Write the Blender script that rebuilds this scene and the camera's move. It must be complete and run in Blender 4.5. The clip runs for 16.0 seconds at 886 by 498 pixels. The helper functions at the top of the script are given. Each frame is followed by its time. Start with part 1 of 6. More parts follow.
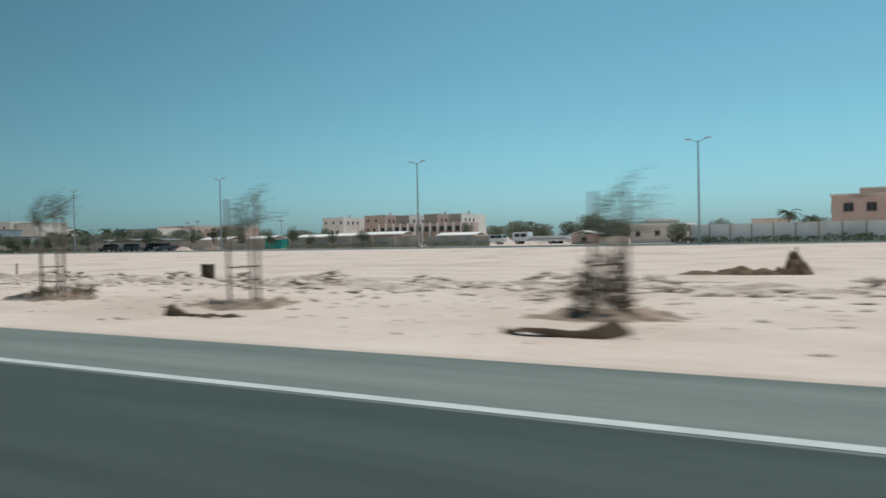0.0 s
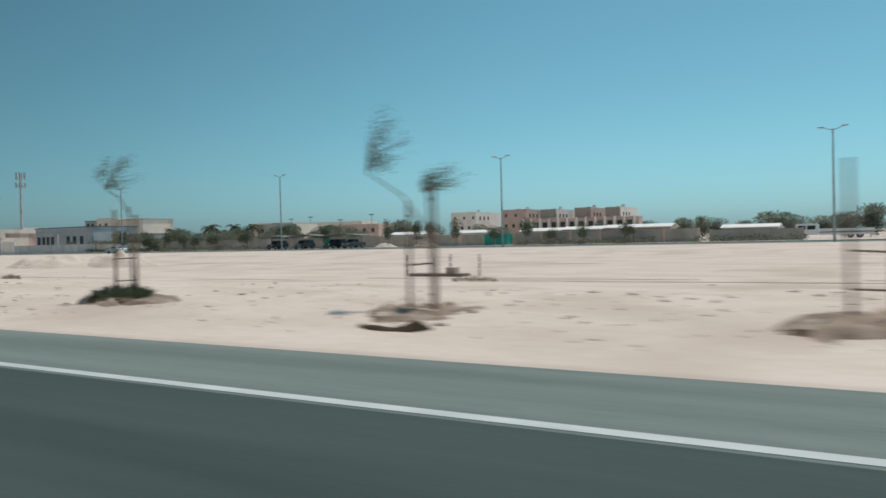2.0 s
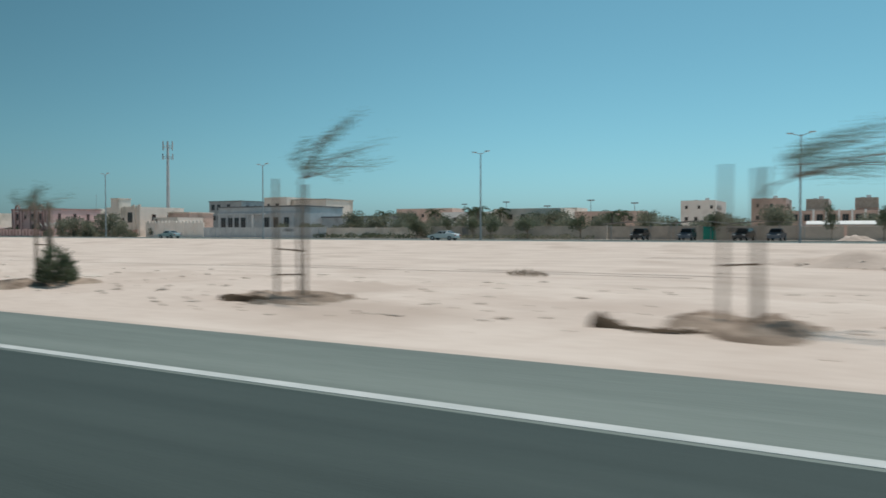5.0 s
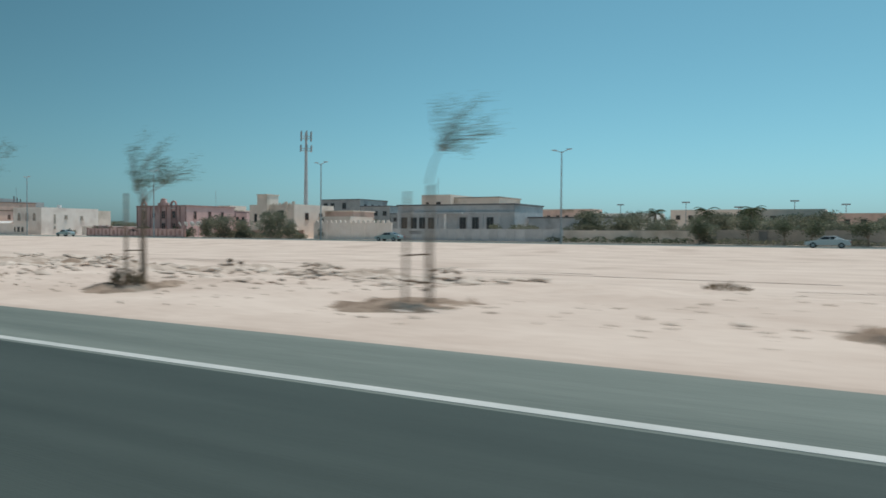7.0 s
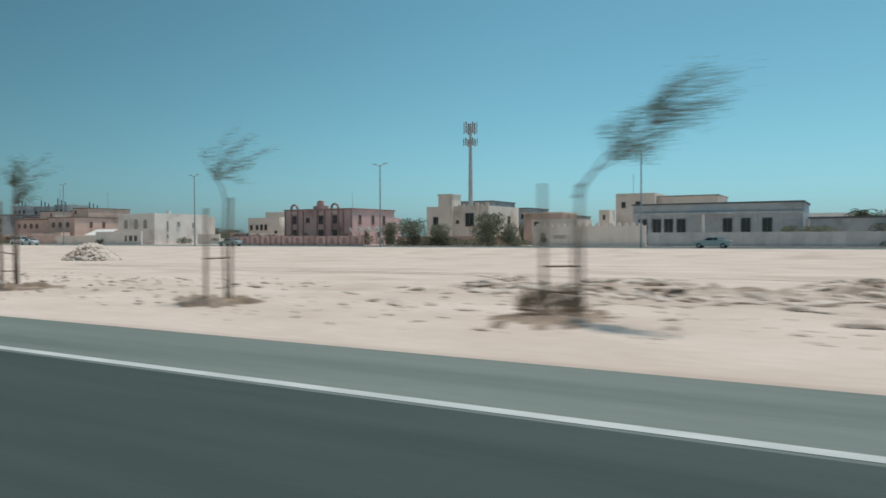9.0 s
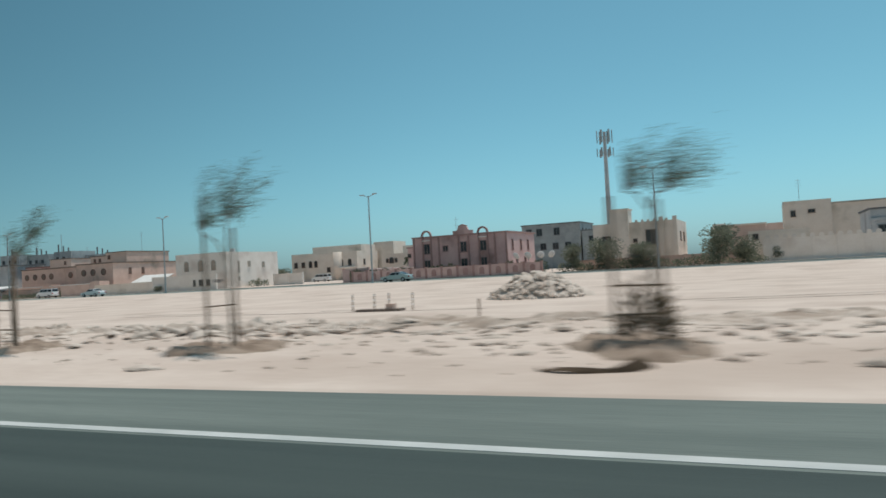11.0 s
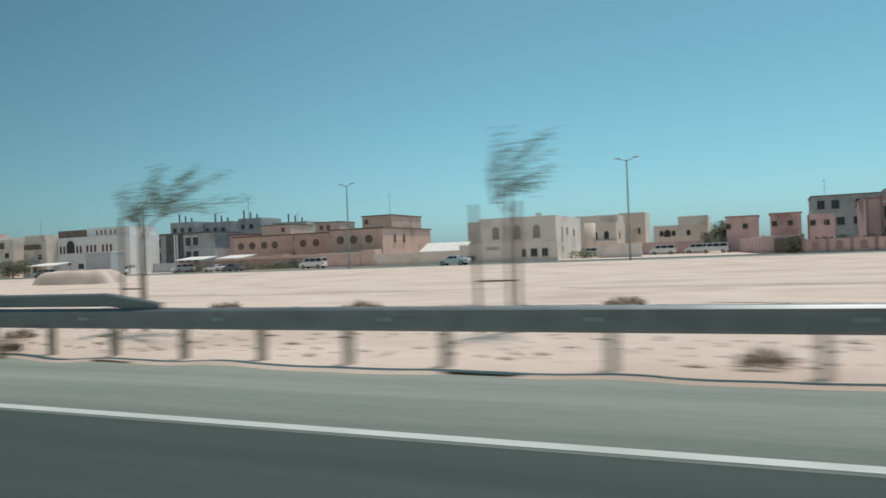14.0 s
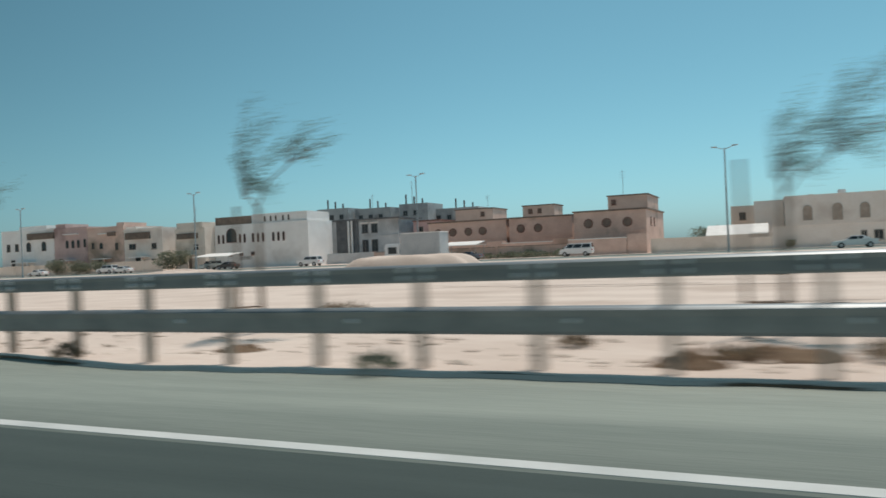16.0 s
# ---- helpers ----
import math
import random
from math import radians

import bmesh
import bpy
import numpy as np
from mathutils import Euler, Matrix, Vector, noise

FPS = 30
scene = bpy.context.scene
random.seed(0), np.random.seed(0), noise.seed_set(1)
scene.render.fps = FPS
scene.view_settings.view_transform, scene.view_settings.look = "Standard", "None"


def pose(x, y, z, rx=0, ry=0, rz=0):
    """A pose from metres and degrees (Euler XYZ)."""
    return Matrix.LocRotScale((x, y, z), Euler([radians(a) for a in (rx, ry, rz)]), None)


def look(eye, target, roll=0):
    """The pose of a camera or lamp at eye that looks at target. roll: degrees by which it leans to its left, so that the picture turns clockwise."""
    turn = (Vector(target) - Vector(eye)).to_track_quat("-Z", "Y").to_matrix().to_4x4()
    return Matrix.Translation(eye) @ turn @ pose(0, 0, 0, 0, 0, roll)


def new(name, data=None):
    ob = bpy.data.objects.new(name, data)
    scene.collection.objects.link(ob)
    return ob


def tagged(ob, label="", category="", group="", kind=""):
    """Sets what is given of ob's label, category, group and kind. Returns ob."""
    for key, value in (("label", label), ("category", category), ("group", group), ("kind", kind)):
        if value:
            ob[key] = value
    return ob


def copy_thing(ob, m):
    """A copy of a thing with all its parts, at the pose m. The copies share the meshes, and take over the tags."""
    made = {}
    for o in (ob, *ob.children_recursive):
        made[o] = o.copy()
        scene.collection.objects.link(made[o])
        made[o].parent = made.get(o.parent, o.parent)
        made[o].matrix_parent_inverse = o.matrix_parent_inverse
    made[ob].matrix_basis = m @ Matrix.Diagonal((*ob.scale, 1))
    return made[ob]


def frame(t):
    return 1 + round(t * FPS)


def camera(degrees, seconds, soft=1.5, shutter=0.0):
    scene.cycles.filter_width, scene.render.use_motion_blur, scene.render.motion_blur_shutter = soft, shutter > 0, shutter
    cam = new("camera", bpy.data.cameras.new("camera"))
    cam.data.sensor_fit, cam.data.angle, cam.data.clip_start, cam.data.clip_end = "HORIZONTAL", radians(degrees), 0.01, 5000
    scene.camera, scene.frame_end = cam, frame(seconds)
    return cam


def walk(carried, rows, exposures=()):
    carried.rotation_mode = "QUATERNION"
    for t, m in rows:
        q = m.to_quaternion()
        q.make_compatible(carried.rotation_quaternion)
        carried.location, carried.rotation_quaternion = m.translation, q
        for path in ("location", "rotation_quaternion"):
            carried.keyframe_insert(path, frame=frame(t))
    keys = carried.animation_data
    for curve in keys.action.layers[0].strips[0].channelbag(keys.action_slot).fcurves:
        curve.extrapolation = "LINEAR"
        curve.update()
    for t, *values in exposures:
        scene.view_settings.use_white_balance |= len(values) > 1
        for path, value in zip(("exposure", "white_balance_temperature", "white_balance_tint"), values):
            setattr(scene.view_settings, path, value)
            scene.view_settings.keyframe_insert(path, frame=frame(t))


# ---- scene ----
# ---------------------------------------------------------------- camera and walk
cam = camera(62.2, 16.0, soft=1.6, shutter=0.28)
PATH = [
    (0, (-1.326, -0.272, 1.450), (-10.966, 17.250, 1.170), -1.20),
    (0.5, (-13.626, -0.157, 1.450), (-23.262, 17.362, 0.973), -1.34),
    (1, (-25.961, -0.083, 1.450), (-35.565, 17.457, 1.092), -0.99),
    (1.5, (-38.487, -0.007, 1.450), (-48.245, 17.447, 1.061), -1.07),
    (2, (-50.881, 0.054, 1.450), (-60.798, 17.420, 1.163), -1.36),
    (2.5, (-63.136, 0.093, 1.450), (-72.926, 17.530, 1.099), -1.18),
    (3, (-75.522, 0.118, 1.450), (-85.307, 17.557, 1.072), -1.11),
    (3.5, (-87.970, 0.067, 1.450), (-97.703, 17.533, 1.018), -0.87),
    (4, (-100.482, 0.013, 1.450), (-110.184, 17.501, 1.287), -0.48),
    (4.5, (-113.214, 0.009, 1.450), (-122.845, 17.533, 1.056), -0.04),
    (5, (-126.267, 0.026, 1.450), (-136.133, 17.416, 0.951), -0.01),
    (7.5, (-188.281, -0.267, 1.450), (-198.394, 16.984, 1.084), 0.62),
    (8, (-200.964, -0.165, 1.450), (-211.172, 17.033, 1.247), 0.82),
    (8.5, (-213.579, -0.229, 1.450), (-223.738, 16.993, 1.018), 0.35),
    (11, (-275.239, -0.209, 1.450), (-283.408, 18.039, 2.005), -3.19),
    (11.5, (-287.438, -0.168, 1.450), (-294.935, 18.373, 1.688), -3.10),
    (12, (-299.583, -0.162, 1.450), (-307.421, 18.237, 1.659), -3.19),
    (12.5, (-311.562, -0.137, 1.450), (-318.949, 18.449, 1.584), -2.84),
    (13, (-323.575, -0.120, 1.450), (-331.409, 18.281, 1.587), -2.67),
    (13.5, (-335.700, -0.099, 1.450), (-343.991, 18.101, 1.583), -2.45),
    (14, (-347.953, -0.022, 1.450), (-356.137, 18.226, 1.637), -2.16),
    (14.5, (-360.537, 0.110, 1.450), (-368.217, 18.576, 1.505), -2.21),
    (15, (-373.390, 0.281, 1.450), (-381.233, 18.679, 1.521), -1.96),
    (15.5, (-386.157, 0.422, 1.450), (-394.277, 18.699, 1.597), -2.06),
    (16, (-399.083, 0.568, 1.450), (-407.158, 18.865, 1.548), -2.42),
]

walk(cam, [(t, look(eye, target, roll)) for t, eye, target, roll in PATH],
     exposures=[(0.0, -0.38, 6520, 9), (10.0, -0.38, 6520, 9), (12.5, -0.34, 6700, 10), (16.0, -0.30, 6800, 11)])

# ---------------------------------------------------------------- sky and sun
SUN_AZIMUTH, SUN_HEIGHT = 35.0, 74.5          # degrees right of +y, and above the horizon
world = bpy.data.worlds.new("sky")
scene.world = world
world.use_nodes = True
sky = world.node_tree.nodes.new("ShaderNodeTexSky")
sky.sky_type, sky.sun_disc = "NISHITA", False
sky.sun_elevation, sky.sun_rotation = radians(SUN_HEIGHT), radians(SUN_AZIMUTH)
sky.air_density, sky.dust_density, sky.ozone_density = 1.0, 1.1, 1.0
back = world.node_tree.nodes["Background"]
back.inputs["Strength"].default_value = 0.15
# dust pales the blue, and the tinted side window takes red from all of the sky
split, join = world.node_tree.nodes.new("ShaderNodeSeparateColor"), world.node_tree.nodes.new("ShaderNodeCombineColor")
world.node_tree.links.new(sky.outputs["Color"], split.inputs["Color"])


def share(source, factor, other=None):
    node = world.node_tree.nodes.new("ShaderNodeMath")
    node.operation = "MULTIPLY_ADD"
    node.inputs[1].default_value, node.inputs[2].default_value = factor, 0.0
    world.node_tree.links.new(source, node.inputs[0])
    if other:
        world.node_tree.links.new(other, node.inputs[2])
    return node.outputs[0]


red, green, blue = (split.outputs[c] for c in ("Red", "Green", "Blue"))
world.node_tree.links.new(share(red, 0.535), join.inputs["Red"])
world.node_tree.links.new(share(green, 0.92), join.inputs["Green"])
world.node_tree.links.new(share(blue, 0.42, share(green, 0.64)), join.inputs["Blue"])
# a gradient painted into the sky dims it away from the sun's side
aim, side = world.node_tree.nodes.new("ShaderNodeTexCoord"), world.node_tree.nodes.new("ShaderNodeVectorMath")
side.operation = "DOT_PRODUCT"
side.inputs[1].default_value = (math.sin(radians(SUN_AZIMUTH)), math.cos(radians(SUN_AZIMUTH)), 0)
world.node_tree.links.new(aim.outputs["Generated"], side.inputs[0])
sky_dim = world.node_tree.nodes.new("ShaderNodeMapRange")
sky_dim.interpolation_type = "SMOOTHSTEP"
for key, value in (("From Min", -0.45), ("From Max", 0.65), ("To Min", 0.55), ("To Max", 1.04)):
    sky_dim.inputs[key].default_value = value
world.node_tree.links.new(side.outputs["Value"], sky_dim.inputs["Value"])
tone = world.node_tree.nodes.new("ShaderNodeVectorMath")
tone.operation = "SCALE"
world.node_tree.links.new(join.outputs["Color"], tone.inputs[0])
world.node_tree.links.new(sky_dim.outputs["Result"], tone.inputs["Scale"])
world.node_tree.links.new(tone.outputs["Vector"], back.inputs["Color"])
sun = new("sun", bpy.data.lights.new("sun", "SUN"))
sun.data.energy, sun.data.angle, sun.data.color = 3.6, radians(0.5), (1.0, 0.915, 0.838)
toward = Vector((math.sin(radians(SUN_AZIMUTH)) * math.cos(radians(SUN_HEIGHT)),
                 math.cos(radians(SUN_AZIMUTH)) * math.cos(radians(SUN_HEIGHT)), math.sin(radians(SUN_HEIGHT))))
sun.matrix_world = look(toward * 100, (0, 0, 0))

# ---------------------------------------------------------------- materials


def surface(name, a, b, size=1.0, rough=0.85, bump=0.3, metal=0.0, fine=8.0, stain=None, spec=0.5, each=0.0, stretch=None, drift=None):
    """Two colours mixed by a coarse and a fine noise in metres, with relief, stains where given, and two more colours
    that take over between two places along x.
    """
    m = bpy.data.materials.new(name)
    m.use_nodes = True
    n, link = m.node_tree.nodes, m.node_tree.links
    bsdf = n["Principled BSDF"]
    place = n.new("ShaderNodeNewGeometry")
    coarse, grain = n.new("ShaderNodeTexNoise"), n.new("ShaderNodeTexNoise")
    coarse.inputs["Scale"].default_value, coarse.inputs["Detail"].default_value = 1.0 / size, 6
    grain.inputs["Scale"].default_value, grain.inputs["Detail"].default_value = fine / size, 5
    where = place.outputs["Position"]
    if stretch:
        scale = n.new("ShaderNodeVectorMath")
        scale.operation = "MULTIPLY"
        scale.inputs[1].default_value = stretch
        link.new(where, scale.inputs[0])
        where = scale.outputs["Vector"]
    for tex in (coarse, grain):
        link.new(where, tex.inputs["Vector"])
    add = n.new("ShaderNodeMath")
    add.operation = "MULTIPLY_ADD"
    add.inputs[1].default_value = 0.45
    link.new(grain.outputs["Fac"], add.inputs[0])
    link.new(coarse.outputs["Fac"], add.inputs[2])
    ramp = n.new("ShaderNodeValToRGB")
    ramp.color_ramp.elements[0].position, ramp.color_ramp.elements[1].position = 0.52, 0.92
    ramp.color_ramp.elements[0].color, ramp.color_ramp.elements[1].color = (*a, 1), (*b, 1)
    link.new(add.outputs[0], ramp.inputs["Fac"])
    colour = ramp.outputs["Color"]
    if drift:
        x0, x1, c, d = drift
        second_ramp, along, axis, lay = n.new("ShaderNodeValToRGB"), n.new("ShaderNodeMapRange"), n.new("ShaderNodeSeparateXYZ"), n.new("ShaderNodeMixRGB")
        second_ramp.color_ramp.elements[0].position, second_ramp.color_ramp.elements[1].position = 0.52, 0.92
        second_ramp.color_ramp.elements[0].color, second_ramp.color_ramp.elements[1].color = (*c, 1), (*d, 1)
        along.inputs["From Min"].default_value, along.inputs["From Max"].default_value = x0, x1
        link.new(add.outputs[0], second_ramp.inputs["Fac"])
        link.new(place.outputs["Position"], axis.inputs["Vector"])
        link.new(axis.outputs["X"], along.inputs["Value"])
        link.new(along.outputs["Result"], lay.inputs["Fac"])
        link.new(colour, lay.inputs["Color1"])
        link.new(second_ramp.outputs["Color"], lay.inputs["Color2"])
        colour = lay.outputs["Color"]
    if stain:
        blot = n.new("ShaderNodeTexNoise")
        blot.inputs["Scale"].default_value, blot.inputs["Detail"].default_value = 0.35 / size, 8
        link.new(place.outputs["Position"], blot.inputs["Vector"])
        edge = n.new("ShaderNodeValToRGB")
        edge.color_ramp.elements[0].position, edge.color_ramp.elements[1].position = 0.54, 0.68
        link.new(blot.outputs["Fac"], edge.inputs["Fac"])
        mix = n.new("ShaderNodeMixRGB")
        mix.inputs["Color2"].default_value = (*stain, 1)
        link.new(edge.outputs["Color"], mix.inputs["Fac"])
        link.new(colour, mix.inputs["Color1"])
        colour = mix.outputs["Color"]
    if each:
        info, hsv = n.new("ShaderNodeObjectInfo"), n.new("ShaderNodeHueSaturation")
        span = n.new("ShaderNodeMapRange")
        span.inputs["To Min"].default_value, span.inputs["To Max"].default_value = 1 - each, 1 + each
        link.new(info.outputs["Random"], span.inputs["Value"])
        link.new(span.outputs["Result"], hsv.inputs["Value"])
        link.new(colour, hsv.inputs["Color"])
        colour = hsv.outputs["Color"]
    link.new(colour, bsdf.inputs["Base Color"])
    bsdf.inputs["Roughness"].default_value, bsdf.inputs["Metallic"].default_value = rough, metal
    bsdf.inputs["Specular IOR Level"].default_value = spec
    if bump:
        relief = n.new("ShaderNodeBump")
        relief.inputs["Strength"].default_value, relief.inputs["Distance"].default_value = bump, 0.04 * size
        link.new(add.outputs[0], relief.inputs["Height"])
        link.new(relief.outputs["Normal"], bsdf.inputs["Normal"])
    return m


def leafy(name, a, b):
    """Dull green leaves that let some light through, no two clumps quite alike."""
    m = bpy.data.materials.new(name)
    m.use_nodes = True
    n, link = m.node_tree.nodes, m.node_tree.links
    bsdf = n["Principled BSDF"]
    place, mix = n.new("ShaderNodeNewGeometry"), n.new("ShaderNodeMixRGB")
    mix.inputs["Color1"].default_value, mix.inputs["Color2"].default_value = (*a, 1), (*b, 1)
    link.new(place.outputs["Random Per Island"], mix.inputs["Fac"])
    link.new(mix.outputs["Color"], bsdf.inputs["Base Color"])
    bsdf.inputs["Roughness"].default_value = 0.6
    through_leaf, blend = n.new("ShaderNodeBsdfTranslucent"), n.new("ShaderNodeMixShader")
    link.new(mix.outputs["Color"], through_leaf.inputs["Color"])
    blend.inputs["Fac"].default_value = 0.42
    link.new(bsdf.outputs["BSDF"], blend.inputs[1])
    link.new(through_leaf.outputs["BSDF"], blend.inputs[2])
    link.new(blend.outputs["Shader"], n["Material Output"].inputs["Surface"])
    return m


SAND = surface("pale_sand", (0.57, 0.465, 0.40), (0.685, 0.58, 0.508), 2.2, 0.95, 0.35, fine=12, stain=(0.525, 0.425, 0.362), spec=0.1, stretch=(0.55, 1, 1))
MOUND = surface("dug_sand", (0.16, 0.118, 0.09), (0.41, 0.325, 0.262), 0.35, 0.95, 0.8, fine=9, spec=0.1)
BANK = surface("dug_earth", (0.38, 0.30, 0.245), (0.64, 0.545, 0.475), 0.7, 0.95, 0.8, fine=8, stain=(0.34, 0.26, 0.205), spec=0.1)
SOIL = surface("damp_soil", (0.04, 0.03, 0.022), (0.12, 0.088, 0.062), 0.5, 0.95, 0.8, fine=9, spec=0.1)
# dark soil of the heaps, and the painted shadow strip under the barrier
MUD_AND_SHADE = surface("dark_soil_and_shade", (0.09, 0.06, 0.042), (0.21, 0.15, 0.105), 0.4, 0.95, 0.6, spec=0.1)
ROCK = surface("limestone_rubble", (0.52, 0.43, 0.365), (0.72, 0.625, 0.55), 0.7, 0.9, 0.6, fine=9)
ASPHALT = surface("asphalt", (0.037, 0.052, 0.048), (0.057, 0.076, 0.070), 0.6, 0.75, 0.35, fine=40, spec=0.35, stretch=(0.07, 1, 1))
SHOULDER = surface("dusty_asphalt", (0.125, 0.152, 0.139), (0.202, 0.234, 0.213), 0.9, 0.85, 0.3, fine=30, spec=0.25, stretch=(0.06, 1, 1),
                   drift=(-300, -325, (0.190, 0.222, 0.200), (0.300, 0.334, 0.298)))
TRACK = surface("rutted_sand", (0.53, 0.43, 0.372), (0.65, 0.55, 0.487), 0.8, 0.95, 0.4, fine=10, spec=0.1, stretch=(0.25, 1, 1))
PAINT = surface("road_paint", (0.46, 0.48, 0.46), (0.60, 0.61, 0.59), 0.5, 0.6, 0.2, fine=20)
CONCRETE = surface("concrete", (0.40, 0.38, 0.35), (0.55, 0.52, 0.48), 1.0, 0.9, 0.3, stain=(0.34, 0.31, 0.28))
STEEL = surface("galvanised_steel", (0.215, 0.24, 0.25), (0.29, 0.315, 0.325), 0.4, 0.40, 0.03, metal=0.6, fine=4)
POST = surface("weathered_post_steel", (0.42, 0.335, 0.27), (0.56, 0.455, 0.375), 0.3, 0.7, 0.2)
POLE = surface("lamp_steel", (0.30, 0.33, 0.35), (0.40, 0.43, 0.45), 0.5, 0.5, 0.1, metal=0.4)
LAMP = surface("lamp_head", (0.45, 0.46, 0.47), (0.58, 0.58, 0.58), 0.3, 0.5, 0.0)
WOOD = surface("stake_wood", (0.19, 0.135, 0.098), (0.32, 0.235, 0.17), 0.15, 0.85, 0.5)
BARK = surface("bark", (0.17, 0.135, 0.105), (0.29, 0.235, 0.185), 0.12, 0.9, 0.8)
LEAF = leafy("dusty_leaf", (0.085, 0.125, 0.095), (0.18, 0.24, 0.18))
DARK_LEAF = leafy("dark_leaf", (0.062, 0.086, 0.054), (0.15, 0.18, 0.108))
DRY = leafy("dry_twigs", (0.15, 0.115, 0.08), (0.31, 0.24, 0.165))
DUSTY = leafy("dusty_hedge_leaf", (0.13, 0.15, 0.106), (0.29, 0.30, 0.22))
PALM = leafy("palm_frond", (0.05, 0.07, 0.035), (0.10, 0.12, 0.06))
CREAM = surface("cream_plaster", (0.76, 0.66, 0.575), (0.85, 0.755, 0.67), 2.0, 0.9, 0.15, stain=(0.55, 0.48, 0.40), each=0.05)
WHITE = surface("white_plaster", (0.83, 0.81, 0.79), (0.90, 0.885, 0.865), 2.0, 0.9, 0.12, stain=(0.70, 0.67, 0.64), each=0.04)
TAN = surface("tan_plaster", (0.635, 0.45, 0.38), (0.745, 0.555, 0.475), 2.0, 0.9, 0.15, stain=(0.38, 0.29, 0.23), each=0.06)
ROSE = surface("rose_plaster", (0.58, 0.41, 0.39), (0.68, 0.51, 0.48), 2.0, 0.9, 0.15, stain=(0.42, 0.29, 0.27), each=0.05)
DEEP_ROSE = surface("deep_rose_trim", (0.34, 0.21, 0.20), (0.44, 0.29, 0.27), 1.0, 0.85, 0.15)
GREY = surface("grey_plaster", (0.45, 0.48, 0.50), (0.57, 0.59, 0.605), 2.0, 0.9, 0.15, stain=(0.34, 0.35, 0.36), each=0.05)
SHUTTER = surface("pale_brown_shutter", (0.36, 0.29, 0.24), (0.48, 0.40, 0.34), 0.6, 0.6, 0.1)
PALE = surface("pale_pink_plaster", (0.83, 0.75, 0.68), (0.90, 0.83, 0.77), 2.0, 0.9, 0.12, stain=(0.70, 0.61, 0.55), each=0.04)
SLATE = surface("slate_grey_render", (0.31, 0.345, 0.36), (0.42, 0.455, 0.465), 1.8, 0.9, 0.15, stain=(0.20, 0.22, 0.23), each=0.10)
BROWN_ROSE = surface("brown_rose_plaster", (0.60, 0.405, 0.395), (0.70, 0.50, 0.48), 2.0, 0.9, 0.15, stain=(0.32, 0.21, 0.195), each=0.06)
DARK_GREY = surface("dark_grey_plaster", (0.115, 0.125, 0.135), (0.19, 0.20, 0.21), 1.5, 0.9, 0.15, each=0.08)
TRIM = surface("brown_trim", (0.17, 0.13, 0.11), (0.27, 0.21, 0.17), 1.0, 0.85, 0.1)
BLOCK = surface("wall_render", (0.40, 0.37, 0.33), (0.52, 0.48, 0.43), 1.6, 0.92, 0.25, stain=(0.34, 0.31, 0.27), each=0.07)
SHEET = surface("grey_sheet_metal", (0.44, 0.47, 0.49), (0.56, 0.58, 0.59), 1.5, 0.6, 0.1, each=0.08)
ROOFSHEET = surface("white_roof_sheet", (0.72, 0.70, 0.67), (0.84, 0.82, 0.79), 1.0, 0.7, 0.1)
CANOPY = surface("canopy_fabric", (0.16, 0.17, 0.17), (0.25, 0.26, 0.26), 1.0, 0.9, 0.1)
GREEN = surface("green_sheet", (0.02, 0.30, 0.25), (0.03, 0.38, 0.31), 1.0, 0.6, 0.1)
GLASS = surface("dark_window_glass", (0.03, 0.035, 0.04), (0.05, 0.055, 0.06), 1.0, 0.12, 0.0)
REDWOOD = surface("red_brown_screen", (0.20, 0.10, 0.08), (0.28, 0.15, 0.12), 0.5, 0.8, 0.2)
CAR_WHITE = surface("white_car_paint", (0.74, 0.76, 0.77), (0.80, 0.81, 0.82), 2.0, 0.3, 0.0)
CAR_SILVER = surface("pale_green_silver_paint", (0.46, 0.54, 0.55), (0.52, 0.60, 0.60), 2.0, 0.3, 0.0, metal=0.3)
CAR_DARK = surface("dark_car_paint", (0.04, 0.045, 0.05), (0.07, 0.075, 0.08), 2.0, 0.3, 0.0)
CAR_BLUE = surface("blue_grey_car_paint", (0.10, 0.13, 0.17), (0.14, 0.17, 0.21), 2.0, 0.35, 0.0)
RUBBER = surface("rubber", (0.02, 0.02, 0.02), (0.04, 0.04, 0.04), 0.3, 0.85, 0.1)
LIGHTGLASS = surface("headlight_glass", (0.65, 0.66, 0.66), (0.75, 0.76, 0.76), 0.3, 0.15, 0.0)
TAILGLASS = surface("tail_light_red", (0.35, 0.02, 0.02), (0.42, 0.03, 0.03), 0.3, 0.2, 0.0)
SIGN_RED = surface("sign_red", (0.45, 0.03, 0.07), (0.55, 0.05, 0.10), 0.5, 0.5, 0.0)
SIGN_WHITE = surface("sign_white", (0.62, 0.62, 0.66), (0.70, 0.70, 0.73), 0.5, 0.5, 0.0)
SIGN_BLACK = surface("sign_black", (0.02, 0.02, 0.025), (0.03, 0.03, 0.035), 0.5, 0.5, 0.0)

# ---------------------------------------------------------------- building blocks of geometry


def box(bm, x0, x1, y0, y1, z0, z1):
    v = [bm.verts.new((x, y, z)) for z in (z0, z1) for y in (y0, y1) for x in (x0, x1)]
    for f in ((0, 2, 3, 1), (4, 5, 7, 6), (0, 1, 5, 4), (2, 6, 7, 3), (0, 4, 6, 2), (1, 3, 7, 5)):
        bm.faces.new([v[i] for i in f])
    return bm


def boxes(*sizes):
    bm = bmesh.new()
    for size in sizes:
        box(bm, *size)
    return bm


